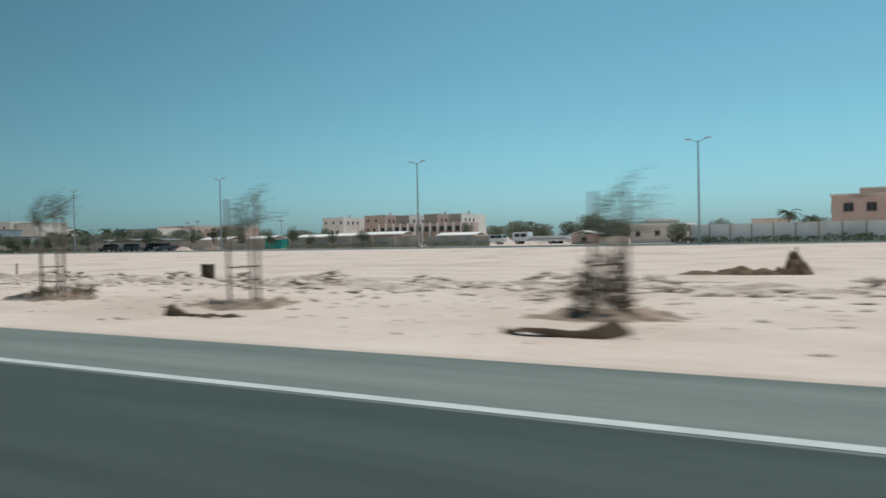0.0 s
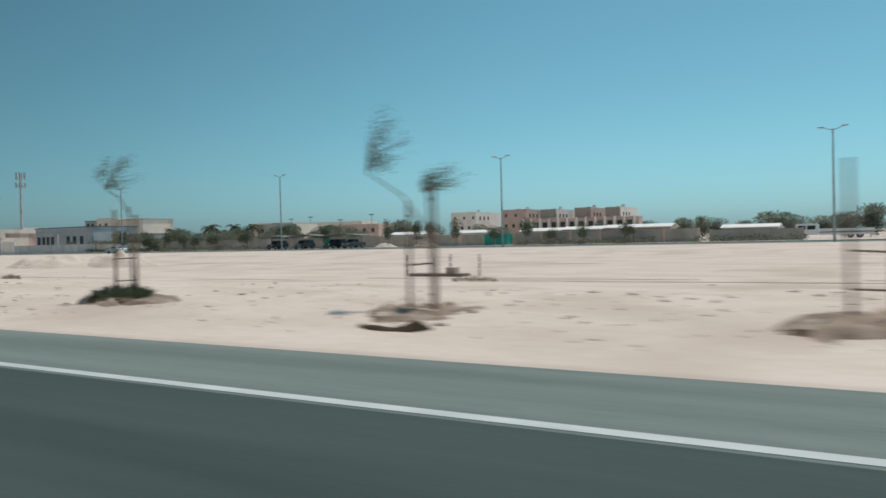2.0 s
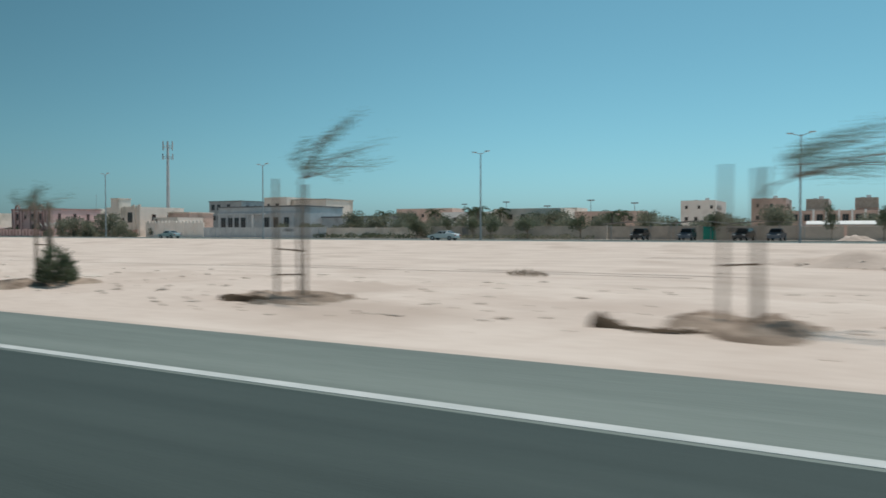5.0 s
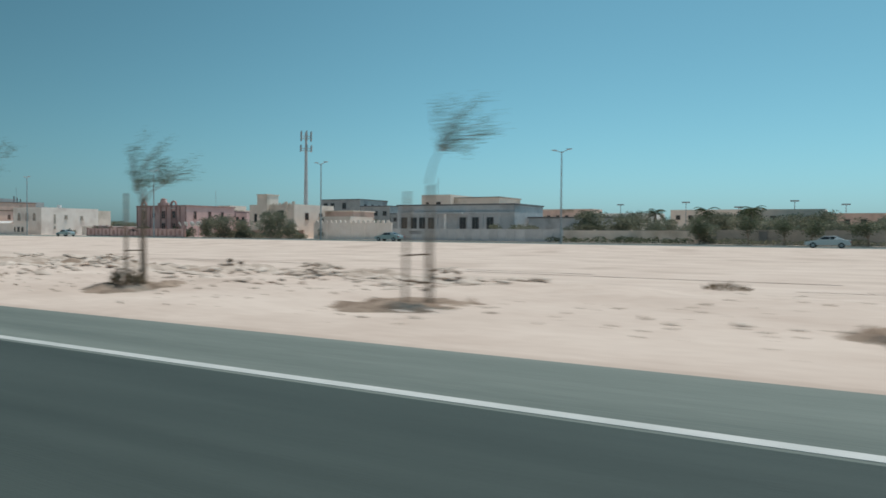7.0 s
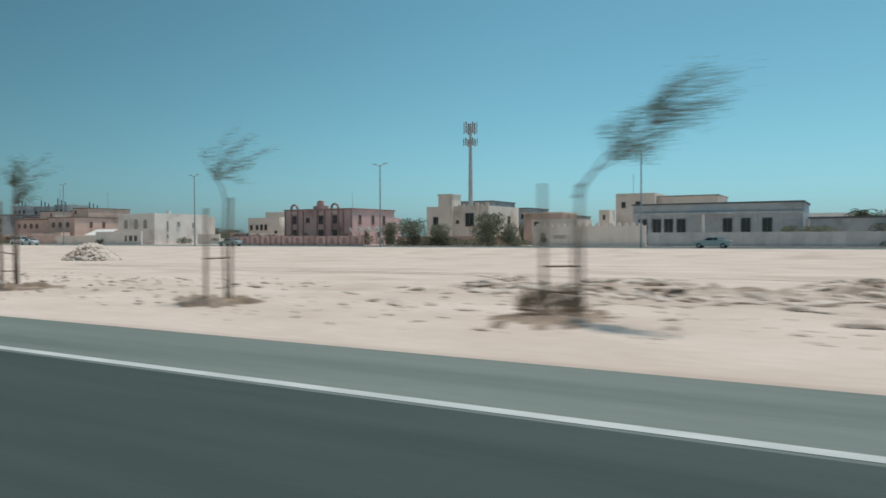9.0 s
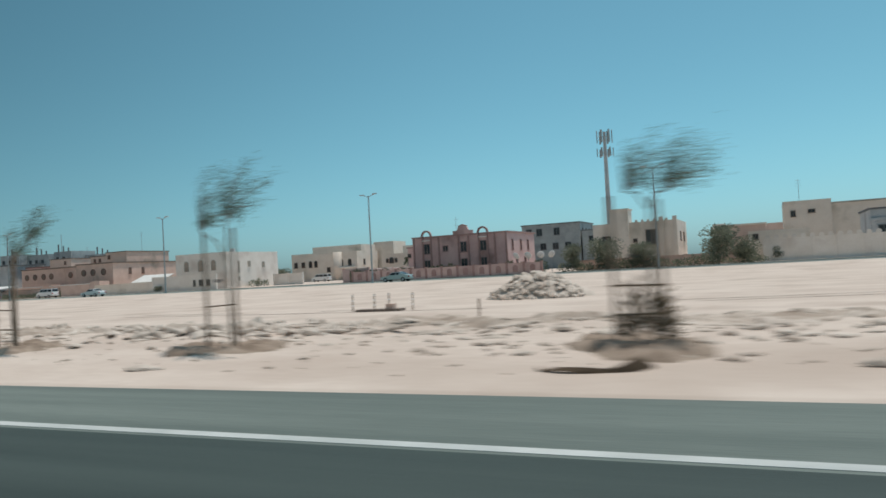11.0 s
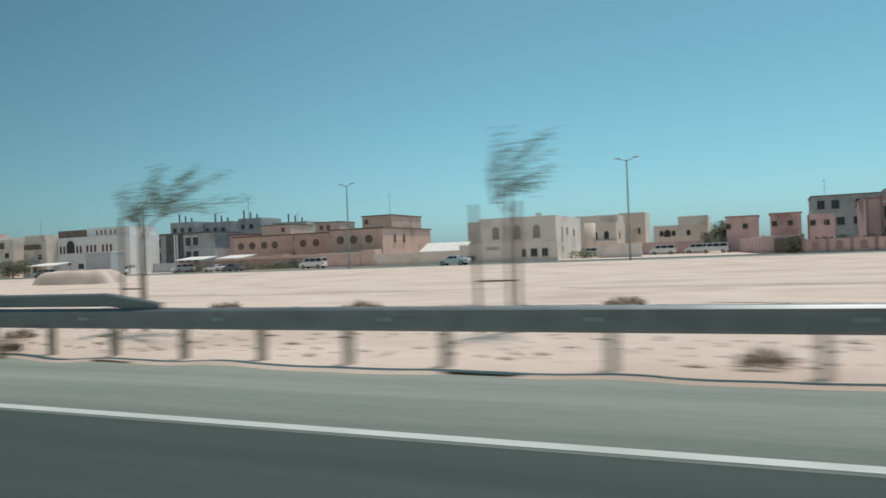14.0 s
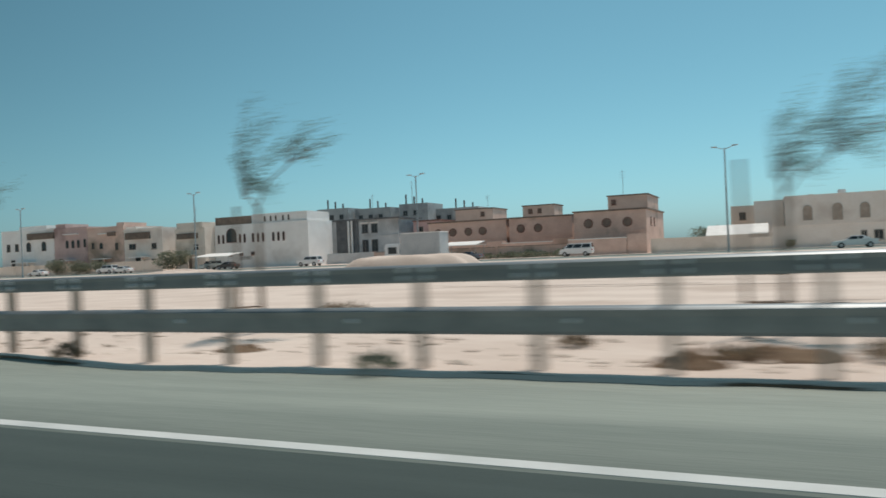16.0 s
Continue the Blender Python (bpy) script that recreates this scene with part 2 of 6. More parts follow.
def tube(bm, a, b, r0, r1, n=8, caps=True):
    a, b = Vector(a), Vector(b)
    q = (b - a).to_track_quat("Z", "Y")
    rings = [[bm.verts.new(p + q @ Vector((r * math.cos(k * math.tau / n), r * math.sin(k * math.tau / n), 0))) for k in range(n)]
             for p, r in ((a, r0), (b, r1))]
    for k in range(n):
        bm.faces.new((rings[0][k], rings[0][(k + 1) % n], rings[1][(k + 1) % n], rings[1][k]))
    if caps:
        bm.faces.new(rings[0][::-1]), bm.faces.new(rings[1])
    return bm


def slab(bm, outline, y0, y1):
    """An outline in x and z, as thick as from y0 to y1."""
    a, b = ([bm.verts.new((x, y, z)) for x, z in outline] for y in (y0, y1))
    bm.faces.new(a), bm.faces.new(b[::-1])
    for k in range(len(a)):
        bm.faces.new((a[k], b[k], b[(k + 1) % len(a)], a[(k + 1) % len(a)]))
    return bm


def disc(cx, cz, r, n=16, squash=1.0):
    return [(cx + r * math.cos(k * math.tau / n), cz + squash * r * math.sin(k * math.tau / n)) for k in range(n)]


def arch(cx, z0, w, h, n=8):
    r = w / 2
    return [(cx - r, z0), (cx + r, z0)] + [(cx + r * math.cos(k * math.pi / n), z0 + h - r + r * math.sin(k * math.pi / n)) for k in range(n + 1)]


def part(name, bm, material, parent, label="", smooth=False):
    bmesh.ops.recalc_face_normals(bm, faces=bm.faces)
    data = bpy.data.meshes.new(name)
    bm.to_mesh(data)
    bm.free()
    data.materials.append(material)
    if smooth:
        data.shade_smooth()
    ob = new(name, data)
    ob.parent = parent
    return tagged(ob, label)


def shared(name, data, parent, m=None):
    ob = new(name, data)
    ob.parent = parent
    if m:
        ob.matrix_basis = m
    return ob


def thing(name, label, category, m=None, group="", kind=""):
    ob = new(name)
    if m:
        ob.matrix_basis = m
    return tagged(ob, label, category, group, kind)


def whole(name, bm, material, label, category="", kind="", m=None, group="", smooth=False):
    ob = part(name, bm, material, None, label, smooth)
    if m:
        ob.matrix_basis = m
    return tagged(ob, label, category, group, kind)

# ---------------------------------------------------------------- the lie of the land

RIDGES = ((-46, 12, 18.6, 2.6, 0.20), (-236, -184, 18.2, 3.4, 0.2), (-334, -262, 15.2, 2.6, 0.2), (-420, -330, 13.0, 2.4, 0.2), (-182, -48, 15.0, 2.5, 0.14))


def west(x):
    """From nothing to one where the barrier begins."""
    return min(max((-296 - x) / 20, 0.0), 1.0)


def sand_edge(x):
    """Where the sand ends on the asphalt."""
    return 7.62 + west(x) * (0.40 + 0.10 * noise.noise((x * 0.5, 7, 0)))


def swell(x):
    """The height of the uneven ground at the shoulder's broken edge under the barrier."""
    return west(x) * min(max(0.012 + 0.0009 * max(0.0, -330 - x) + 0.12 * noise.noise((x * 0.24, 4, 0)) + 0.04 * noise.noise((x * 0.9, 3, 0)), 0.0), 0.15)


def lift(x, y):
    """The height of the sand: a verge, a lot with dug ridges, a flat beyond."""
    edge = sand_edge(x)
    verge = min(max((y - edge) / 3.6, 0.0), 1.0)
    down, up = min(max((y - 12.5) / 18.0, 0.0), 1.0), min(max((y - 66.0) / 19.0, 0.0), 1.0)
    z = 0.10 * verge * verge * (3 - 2 * verge) - 0.68 * (down * down * (3 - 2 * down) - up * up * (3 - 2 * up)) + min(max(y - edge + 0.04, -0.04), 0.03)
    if x < -304 and abs(y - 8.35) < 1.2:
        z += max(0.0, 0.02 + 0.10 * noise.noise((x * 0.75, 0, 7)) + 0.06 * noise.noise((x * 2.6, y, 3))) * max(0.0, 1 - abs(y - 8.75) / 0.5)
    if x < -296 and edge - 0.04 < y < 9.4:
        z = max(z, 0.03) + swell(x) * (1 - max(0.0, y - 8.2) / 1.2)
    if y < 80:
        z += (0.06 * noise.noise((x * 0.35, y * 0.35, 0)) + 0.05 * noise.noise((x * 1.1, y * 1.5, 5)) + 0.03 * noise.noise((x * 2.6, y * 3.1, 8))) * verge * (1 if y < 22 else max(0.08, 1 - (y - 22) / 7))
        for x0, x1, yc, half, high in RIDGES:
            if x0 - 6 < x < x1 + 6 and abs(y - yc) < 3 * half:
                ends = min(1.0, (x - x0 + 6) / 6, (x1 + 6 - x) / 6)
                bank = math.exp(-((y - yc - 1.2 * noise.noise((x * 0.12, 3, 1))) / half) ** 2)
                z += ends * bank * high * (0.35 + 0.6 * noise.noise((x * 0.45, y * 0.5, 9)) + 0.7 * abs(noise.noise((x * 0.9, y * 1.4, 2))) + 0.3 * noise.noise((x * 2.1, y * 2.4, 6)))
    return z

# ---------------------------------------------------------------- ground, roads, kerbs


def ground_sheet():
    xs = [-4500, -2500, -1500, -1000, -800] + list(np.arange(-680, -440, 6.0)) + list(np.arange(-440, 16, 0.33)) + [20, 30, 60, 120, 300, 800, 2000, 4000]
    ys = [-4000, -1500, -500, -120, -40, -14, -11, 6.9, 7.3, 7.4, 7.5] + list(np.arange(7.6, 8.8, 0.08)) + list(np.arange(8.8, 24, 0.2)) + list(np.arange(24, 44, 0.8)) + [46, 50, 55, 60, 65, 70, 74, 78, 82, 85.6, 86, 104.5, 105, 112, 125, 150, 200, 300, 500, 1000, 2000, 4500]
    verts = [(x, y, (-0.08 if -11.5 < y < 7.35 or 85.8 < y < 104.8 else lift(x, y) if 7 < y < 85.9 else 0.0)) for y in ys for x in xs]
    n = len(xs)
    faces = [(j * n + i, j * n + i + 1, (j + 1) * n + i + 1, (j + 1) * n + i) for j in range(len(ys) - 1) for i in range(n - 1)]
    data = bpy.data.meshes.new("ground")
    data.from_pydata(verts, [], faces)
    data.materials.append(SAND)
    data.shade_smooth()
    return tagged(new("ground", data), "pale sandy waste ground with dug ridges and tracks", "ground", kind="structure")


ground_sheet()


def wavy_strip(name, x0, x1, y0, y1, z, material, label, category, wobble=0.0, step=1.2, ends=(-4500, 4000)):
    """A thin road layer, whose far edge may wander where sand creeps over it."""
    bm = bmesh.new()
    xs = [ends[0]] + list(np.arange(x0, x1, step)) + [ends[1]]
    rows = []
    for x in xs:
        far = y1 + ((0.43 * west(x) if wobble else 0) + wobble * (noise.noise((x * 0.5, 0, 0)) + 0.5 * noise.noise((x * 1.9, 0, 4))) if -4500 < x < 4000 else 0)
        rows.append([bm.verts.new(p) for p in ((x, y0, z - 0.1), (x, y0, z), (x, far, z), (x, far, z - 0.1))])
    for a, b in zip(rows, rows[1:]):
        for k in range(3):
            bm.faces.new((a[k], a[k + 1], b[k + 1], b[k]))
    return whole(name, bm, material, label, category, "structure")


wavy_strip("road", -450, 16, -11.2, 5.14, 0.0, ASPHALT, "dark worn asphalt carriageway", "road", step=20)
wavy_strip("road_shoulder", -307.4, 16, 5.14, 7.66, 0.0, SHOULDER, "paler dusty asphalt hard shoulder with a sandy edge", "road", wobble=0.05, step=0.6, ends=(-308, 4000))
bm, rows = bmesh.new(), []
for x in [-4500.0] + list(np.arange(-450, -308.2, 0.4)) + [-308.0]:
    far, up = sand_edge(x) + 0.02, swell(x) if x > -4500 else 0.0
    rows.append([bm.verts.new(q) for q in ((x, 5.14, -0.1), (x, 5.14, 0), (x, far - 0.75, 0), (x, far - 0.4, 0.3 * up), (x, far, up), (x, far, up - 0.12))])
for a, b in zip(rows, rows[1:]):
    for k in range(5):
        bm.faces.new((a[k], a[k + 1], b[k + 1], b[k]))
whole("road_shoulder_west", bm, SHOULDER, "paler asphalt hard shoulder beside the barrier", "road", "structure", smooth=True)
whole("edge_line", boxes((-4500, 4000, 5.21, 5.375, 0.0, 0.005)), PAINT, "solid white painted road edge line", "road marking", "structure")
wavy_strip("far_road", -700, 200, 86.2, 104.0, 0.02, SHOULDER, "grey asphalt side road beyond the lot", "road", step=40)
whole("kerb", boxes((-900, 400, 85.9, 86.2, -0.1, 0.14)), CONCRETE, "low concrete kerb along the side road", "kerb", "structure")
whole("kerb_far", boxes((-900, 400, 104.0, 104.3, -0.1, 0.14)), CONCRETE, "low concrete kerb before the walls", "kerb", "structure")

# ---------------------------------------------------------------- tyre tracks over the lot


def tyre_track(x0, x1, y, drift, seed):
    """A worn pair of ruts, here and there blown over by sand."""
    bm = bmesh.new()
    for offset in (0.0, 1.6):
        last = None
        for x in np.arange(x0, x1, 1.2):
            yy = y + offset + drift * noise.noise((x * 0.012, seed, 0)) + 0.08 * noise.noise((x * 0.5, seed, offset))
            half = 0.13 + 0.06 * noise.noise((x * 0.7, seed, 3 + offset))
            now = None
            if noise.noise((x * 0.09, seed, 9 + offset)) > -0.12:
                now = [bm.verts.new((x, yy + s * half, lift(x, yy + s * half) + (0.015 if s == 0 else 0.02 if half > 0 else 0))) for s in (-1, 0, 1)]
            if last and now:
                for k in range(2):
                    bm.faces.new((last[k], last[k + 1], now[k + 1], now[k]))
            last = now
    return whole("tyre_track", bm, TRACK, "faint worn tyre ruts across the sandy lot", "track", "structure", group="tyre tracks on the lot")


tyre_track(-178, -4, 29.5, 9.0, 2)
tyre_track(-140, -20, 50.0, 10.0, 5)
tyre_track(-268, -176, 34.0, 8.0, 8)
tyre_track(-420, -250, 38.0, 10.0, 11)
tyre_track(-400, -300, 22.0, 5.0, 14)

# ---------------------------------------------------------------- dug banks


def earth_bank(label, x0, x1, yc, half, high, seed):
    """A long bank of thrown-up earth and clods, broken by gaps."""
    xs, ys = list(np.arange(x0, x1, 0.22)), list(np.arange(yc - half, yc + half + 0.01, half / 16))
    verts = []
    for y in ys:
        for x in xs:
            mid = yc + 0.9 * noise.noise((x * 0.11, seed, 0))
            span = max(0.0, 1 - ((y - mid) / (half * 0.85)) ** 2)
            ends = min(1.0, (x - x0) / 4, (x1 - x) / 4)
            big = 0.5 + 0.75 * noise.noise((x * 0.28, y * 0.3, seed)) + 0.45 * noise.noise((x * 0.9, y * 1.1, seed + 3))
            clods = 0.30 * abs(noise.noise((x * 1.9, y * 2.2, seed + 5))) + 0.16 * abs(noise.noise((x * 4.3, y * 4.6, seed + 9)))
            verts.append((x, y, lift(x, y) - 0.12 + ends * span * (high * max(0.0, big) + clods * (0.5 + high))))
    n = len(xs)
    faces = [(j * n + i, j * n + i + 1, (j + 1) * n + i + 1, (j + 1) * n + i) for j in range(len(ys) - 1) for i in range(n - 1)]
    data = bpy.data.meshes.new("earth_bank")
    data.from_pydata(verts, [], faces)
    data.materials.append(BANK)
    return tagged(new("earth_bank", data), label, "earth bank", "dug earth banks", "stuff")


earth_bank("long rough bank of dug pale earth and clods", -46, 10, 18.4, 2.2, 0.27, 4)
earth_bank("long rough bank of dug pale earth and clods", -236, -184, 18.0, 2.8, 0.33, 14)
earth_bank("rough bank of dug earth and broken stone", -336, -266, 15.2, 2.3, 0.16, 24)
earth_bank("low uneven bank of dug earth behind the barrier", -420, -338, 12.9, 1.6, 0.22, 34)

# ---------------------------------------------------------------- guard rail

WAVE = ((0.0, 0.158), (0.03, 0.147), (0.056, 0.133), (0.078, 0.112), (0.066, 0.08), (0.048, 0.04), (0.036, -0.02), (0.028, -0.07), (0.018, -0.12), (0.0, -0.158))


def beam(bm, points, scale=1.0):
    """A corrugated beam along points of x, y and the height of its middle; it faces the road."""
    rows = []
    for x, y, z in points:
        rows.append([bm.verts.new((x, y - out * scale, z + up * scale)) for out, up in WAVE] + [bm.verts.new((x, y - out * scale + 0.006, z + up * scale)) for out, up in WAVE[::-1]])
    for a, b in zip(rows, rows[1:]):
        for k in range(len(a)):
            j = (k + 1) % len(a)
            bm.faces.new((a[k], a[j], b[j], b[k]))
    bm.faces.new(rows[0]), bm.faces.new(rows[-1][::-1])
    return bm


RAIL_Y = 8.28


def guard_rail():
    rail = thing("guard_rail", "galvanised steel crash barrier with a ramped start and a second beam", "guard rail")
    post = boxes((-0.05, 0.05, 0.0, 0.015, -0.3, 0.78), (-0.05, 0.05, 0.085, 0.1, -0.3, 0.78), (-0.006, 0.006, 0.015, 0.085, -0.3, 0.78))
    first = part("post", post, POST, rail, "weathered steel post")
    first.matrix_basis = pose(-311.1, RAIL_Y + 0.03, -0.42)
    tall = boxes((-0.05, 0.05, 0.0, 0.015, -0.3, 1.30), (-0.05, 0.05, 0.085, 0.1, -0.3, 1.30), (-0.006, 0.006, 0.015, 0.085, -0.3, 1.30))
    high = part("post", tall, POST, rail, "weathered steel post")
    high.matrix_basis = pose(-363.08, RAIL_Y + 0.03, 0.0)
    for k in range(1, 19):
        shared("post", first.data, rail, pose(-311.1 - 2.142 * k, RAIL_Y + 0.03, -0.22 if k < 2 else -0.05 if k < 3 else 0))
    for k in range(8):
        shared("post", first.data, rail, pose(-351.72 - 1.42 * k, RAIL_Y + 0.03, 0))
    for k in range(1, 60):
        shared("post", high.data, rail, pose(-363.08 - 1.42 * k, RAIL_Y + 0.03, 0))
    ramp = [(-307.4, RAIL_Y + 0.45, -0.12), (-308.9, RAIL_Y + 0.2, -0.06), (-310.2, RAIL_Y + 0.06, 0.19), (-311.6, RAIL_Y + 0.02, 0.28), (-313.4, RAIL_Y, 0.42), (-315.6, RAIL_Y, 0.56), (-318.2, RAIL_Y, 0.65), (-321.5, RAIL_Y, 0.67)]
    part("end_ramp", beam(bmesh.new(), ramp), STEEL, rail, "steel beam ramped down into the sand")
    long = part("beam", beam(bmesh.new(), [(0, 0, 0), (-4.04, 0, 0)]), STEEL, rail)
    long.matrix_basis = pose(-321.5, RAIL_Y, 0.67)
    for k in range(1, 31):
        shared("beam", long.data, rail, pose(-321.5 - 4.041 * k, RAIL_Y + 0.004 * (k % 2), 0.67))
    low = [(-356.3, RAIL_Y + 0.03, 0.80), (-357.4, RAIL_Y, 0.96), (-360.4, RAIL_Y, 0.96), (-361.0, RAIL_Y + 0.02, 0.86), (-361.9, RAIL_Y + 0.05, 0.74)]
    part("second_beam_start", beam(bmesh.new(), low, 0.66), STEEL, rail)
    rise = [(-359.9, RAIL_Y - 0.005, 0.96), (-360.5, RAIL_Y - 0.005, 1.04), (-361.7, RAIL_Y - 0.005, 1.19), (-363.0, RAIL_Y - 0.005, 1.215), (-367.0, RAIL_Y - 0.005, 1.215)]
    part("second_beam_rise", beam(bmesh.new(), rise, 0.66), STEEL, rail)
    upper = part("second_beam", beam(bmesh.new(), [(0, 0, 0), (-4.04, 0, 0)], 0.66), STEEL, rail)
    upper.matrix_basis = pose(-367.0, RAIL_Y - 0.004, 1.215)
    for k in range(1, 20):
        shared("second_beam", upper.data, rail, pose(-367.0 - 4.041 * k, RAIL_Y + 0.004 * (k % 2) - 0.004, 1.215))
    bolt = bmesh.new()
    slab(bolt, disc(0, 0, 0.030, 8), -0.045, 0.0)
    # the white colour stands in for the sun's glint on the bolt heads
    head = part("bolt", bolt, CAR_WHITE, rail, "bolt head coloured white for its glint")
    head.matrix_basis = pose(-317.5, RAIL_Y - 0.028, 0.67)
    for k in range(1, 34):
        shared("bolt", head.data, rail, pose(-317.5 - 2.694 * k, RAIL_Y - 0.028, 0.67))
    for k in range(2, 36):
        for dx in (-0.15, 0.15):
            for dz in (-0.045, 0.045):
                shared("bolt", head.data, rail, pose(-363.08 - 1.42 * k + dx, RAIL_Y - 0.03, 1.215 + dz, 0, 0, 0))


guard_rail()

# ---------------------------------------------------------------- street lamps along the side road


def street_lamp(m, group="street lamps along the side road"):
    lamp = thing("street_lamp", "tall grey steel street lamp with two short arms", "street lamp", m, group)
    bm = bmesh.new()
    tube(bm, (0, 0, 0), (0, 0, 12.0), 0.13, 0.07, 10)
    part("pole", bm, POLE, lamp)
    part("base_plate", boxes((-0.25, 0.25, -0.25, 0.25, 0, 0.06)), POLE, lamp)
    for s in (-1, 1):
        bm = bmesh.new()
        tube(bm, (0, 0, 11.85), (s * 0.95, -0.25 * s, 12.15), 0.045, 0.035, 6)
        arm = part("arm", bm, POLE, lamp)
        bm = bmesh.new()
        slab(bm, [(s * 0.8, 12.1), (s * 1.45, 12.18), (s * 1.45, 12.28), (s * 0.8, 12.26)], -0.25 * s - 0.14, -0.25 * s + 0.14)
        part("lamp_head", bm, LAMP, arm, "pale flat lamp head")
    return lamp


first_lamp = street_lamp(pose(23.0, 87.5, 0))
for x, y in ((-16.0, 86.9), (-53.4, 87.4), (-92.5, 89.0), (-132.0, 89.8), (-171.3, 89.8), (-210.2, 89.0), (-249.7, 89.0), (-287.4, 88.0), (-325.0, 87.0),
             (-363.3, 88.1), (-403.1, 90.1), (-442.3, 90.3), (-479.4, 88.5), (-518.5, 88.5), (-557.5, 88.5), (-596.0, 88.5)):
    copy_thing(first_lamp, pose(x, y, 0))

# ---------------------------------------------------------------- plants


def leaf(bm, p, d, long, wide, rng):
    d = d.normalized()
    side = d.cross(Vector((rng.uniform(-1, 1), rng.uniform(-1, 1), rng.uniform(-1, 1)))).normalized() * wide / 2
    a, b, c, e = p, p + d * long * 0.45 + side, p + d * long, p + d * long * 0.45 - side
    bm.faces.new([bm.verts.new(q) for q in (a, b, c, e)])


def sapling_meshes(seed, lobes):
    """Trunk with limbs, and crown, of a young wind-blown tree; lobes: offset downwind, height, half width and half height of each tuft."""
    rng = random.Random(seed)
    trunk, crown = bmesh.new(), bmesh.new()
    low = min(z - rz for _, z, _, rz in lobes)
    foot, mid = Vector((0.2, 0.04, -0.1)), Vector((0.2, 0, 1.2))
    top = Vector((0.2 + 0.08 * sum(q[0] for q in lobes) / len(lobes), rng.uniform(-0.06, 0.06), max(1.5, min(low + 0.25, 2.2))))
    tube(trunk, foot, mid, 0.035, 0.028, 6), tube(trunk, mid, top, 0.028, 0.02, 6)
    for dx, z, rx, rz in lobes:
        centre = Vector((dx, rng.uniform(-0.15, 0.15), z))
        root = centre + Vector((-0.75 * rx, 0, -0.85 * rz))
        fork = Vector((0.2, 0.02, max(0.9, min(top.z, root.z - 0.85 * abs(root.x - 0.2)))))
        elbow = fork.lerp(root, 0.55) + Vector((-0.12 * (root.x - 0.2), 0, 0.08))
        tube(trunk, fork, elbow, 0.02, 0.016, 5, False), tube(trunk, elbow, root, 0.016, 0.012, 5, False)
        strands = rng.randint(9, 12) + int(8 * rx * rz)
        for k in range(strands):
            a, reach = math.tau * (k + rng.random()) / strands, 0.55 + 0.5 * rng.random()
            tip = centre + Vector((rx * (0.08 + 1.05 * reach * math.cos(a)), rx * 0.8 * rng.uniform(-1, 1), rz * (0.05 + 1.05 * reach * math.sin(a))))
            bow = root.lerp(tip, 0.5) + Vector((-0.10 * rx, 0.15 * rx * rng.uniform(-1, 1), 0.22 * rz))
            tube(trunk, root, bow, 0.009, 0.007, 4, False), tube(trunk, bow, tip, 0.007, 0.003, 4, False)
            for i in range(int(40 + 90 * (rx + rz) * rng.uniform(0.5, 1.3))):
                t = 0.22 + 0.78 * rng.random() ** 0.7
                at = root.lerp(bow, t * 2) if t < 0.5 else bow.lerp(tip, t * 2 - 1)
                spray = abs(rng.gauss(0, 0.13)) * (0.4 + t)
                at = at + Vector((spray + rng.gauss(0, 0.03), rng.gauss(0, 0.08), 0.35 * spray + rng.gauss(0, 0.06)))
                leaf(crown, at, Vector((1.0, rng.uniform(-0.7, 0.7), rng.uniform(-0.35, 0.75))), rng.uniform(0.04, 0.08), rng.uniform(0.010, 0.020), rng)
    return trunk, crown


def sapling(seed, m, lobes):
    rng = random.Random(seed * 7 + 1)
    lean = sum(q[0] for q in lobes) / len(lobes)
    label = "young staked roadside tree bent far over by the wind" if lean > 1.0 else "short young staked roadside tree with a low crown" if max(q[1] for q in lobes) < 2.5 else "young staked roadside tree with a thin wind-blown crown"
    tree = thing("young_tree", label, "tree", m, "young trees along the verge")
    trunk, crown = sapling_meshes(seed, lobes)
    part("trunk", trunk, BARK, tree)
    part("crown", crown, LEAF, tree, "sparse dusty green leaves")
    gap = rng.uniform(0.24, 0.38)
    for s in (-1, 1):
        bm = bmesh.new()
        tube(bm, (s * gap, 0.05 * s, -0.2), (s * gap + rng.uniform(-0.05, 0.05), 0.05 * s, rng.uniform(2.0, 2.35)), 0.037, 0.031, 7)
        part("stake", bm, WOOD, tree, "rough wooden stake")
    for z in (0.88 + rng.uniform(-0.1, 0.1), 0.45)[:1 + seed % 2]:
        bm = bmesh.new()
        tube(bm, (-gap - 0.06, -0.06, z), (gap + 0.06, -0.04, z + rng.uniform(-0.05, 0.05)), 0.017, 0.017, 6)
        part("crossbar", bm, WOOD, tree)
    bm = bmesh.new()
    tube(bm, (-0.06, 0, 1.3), (-0.06, 0, 1.36), 0.05, 0.05, 8)
    part("tie", bm, RUBBER, tree, "black rubber tie")
    return tree


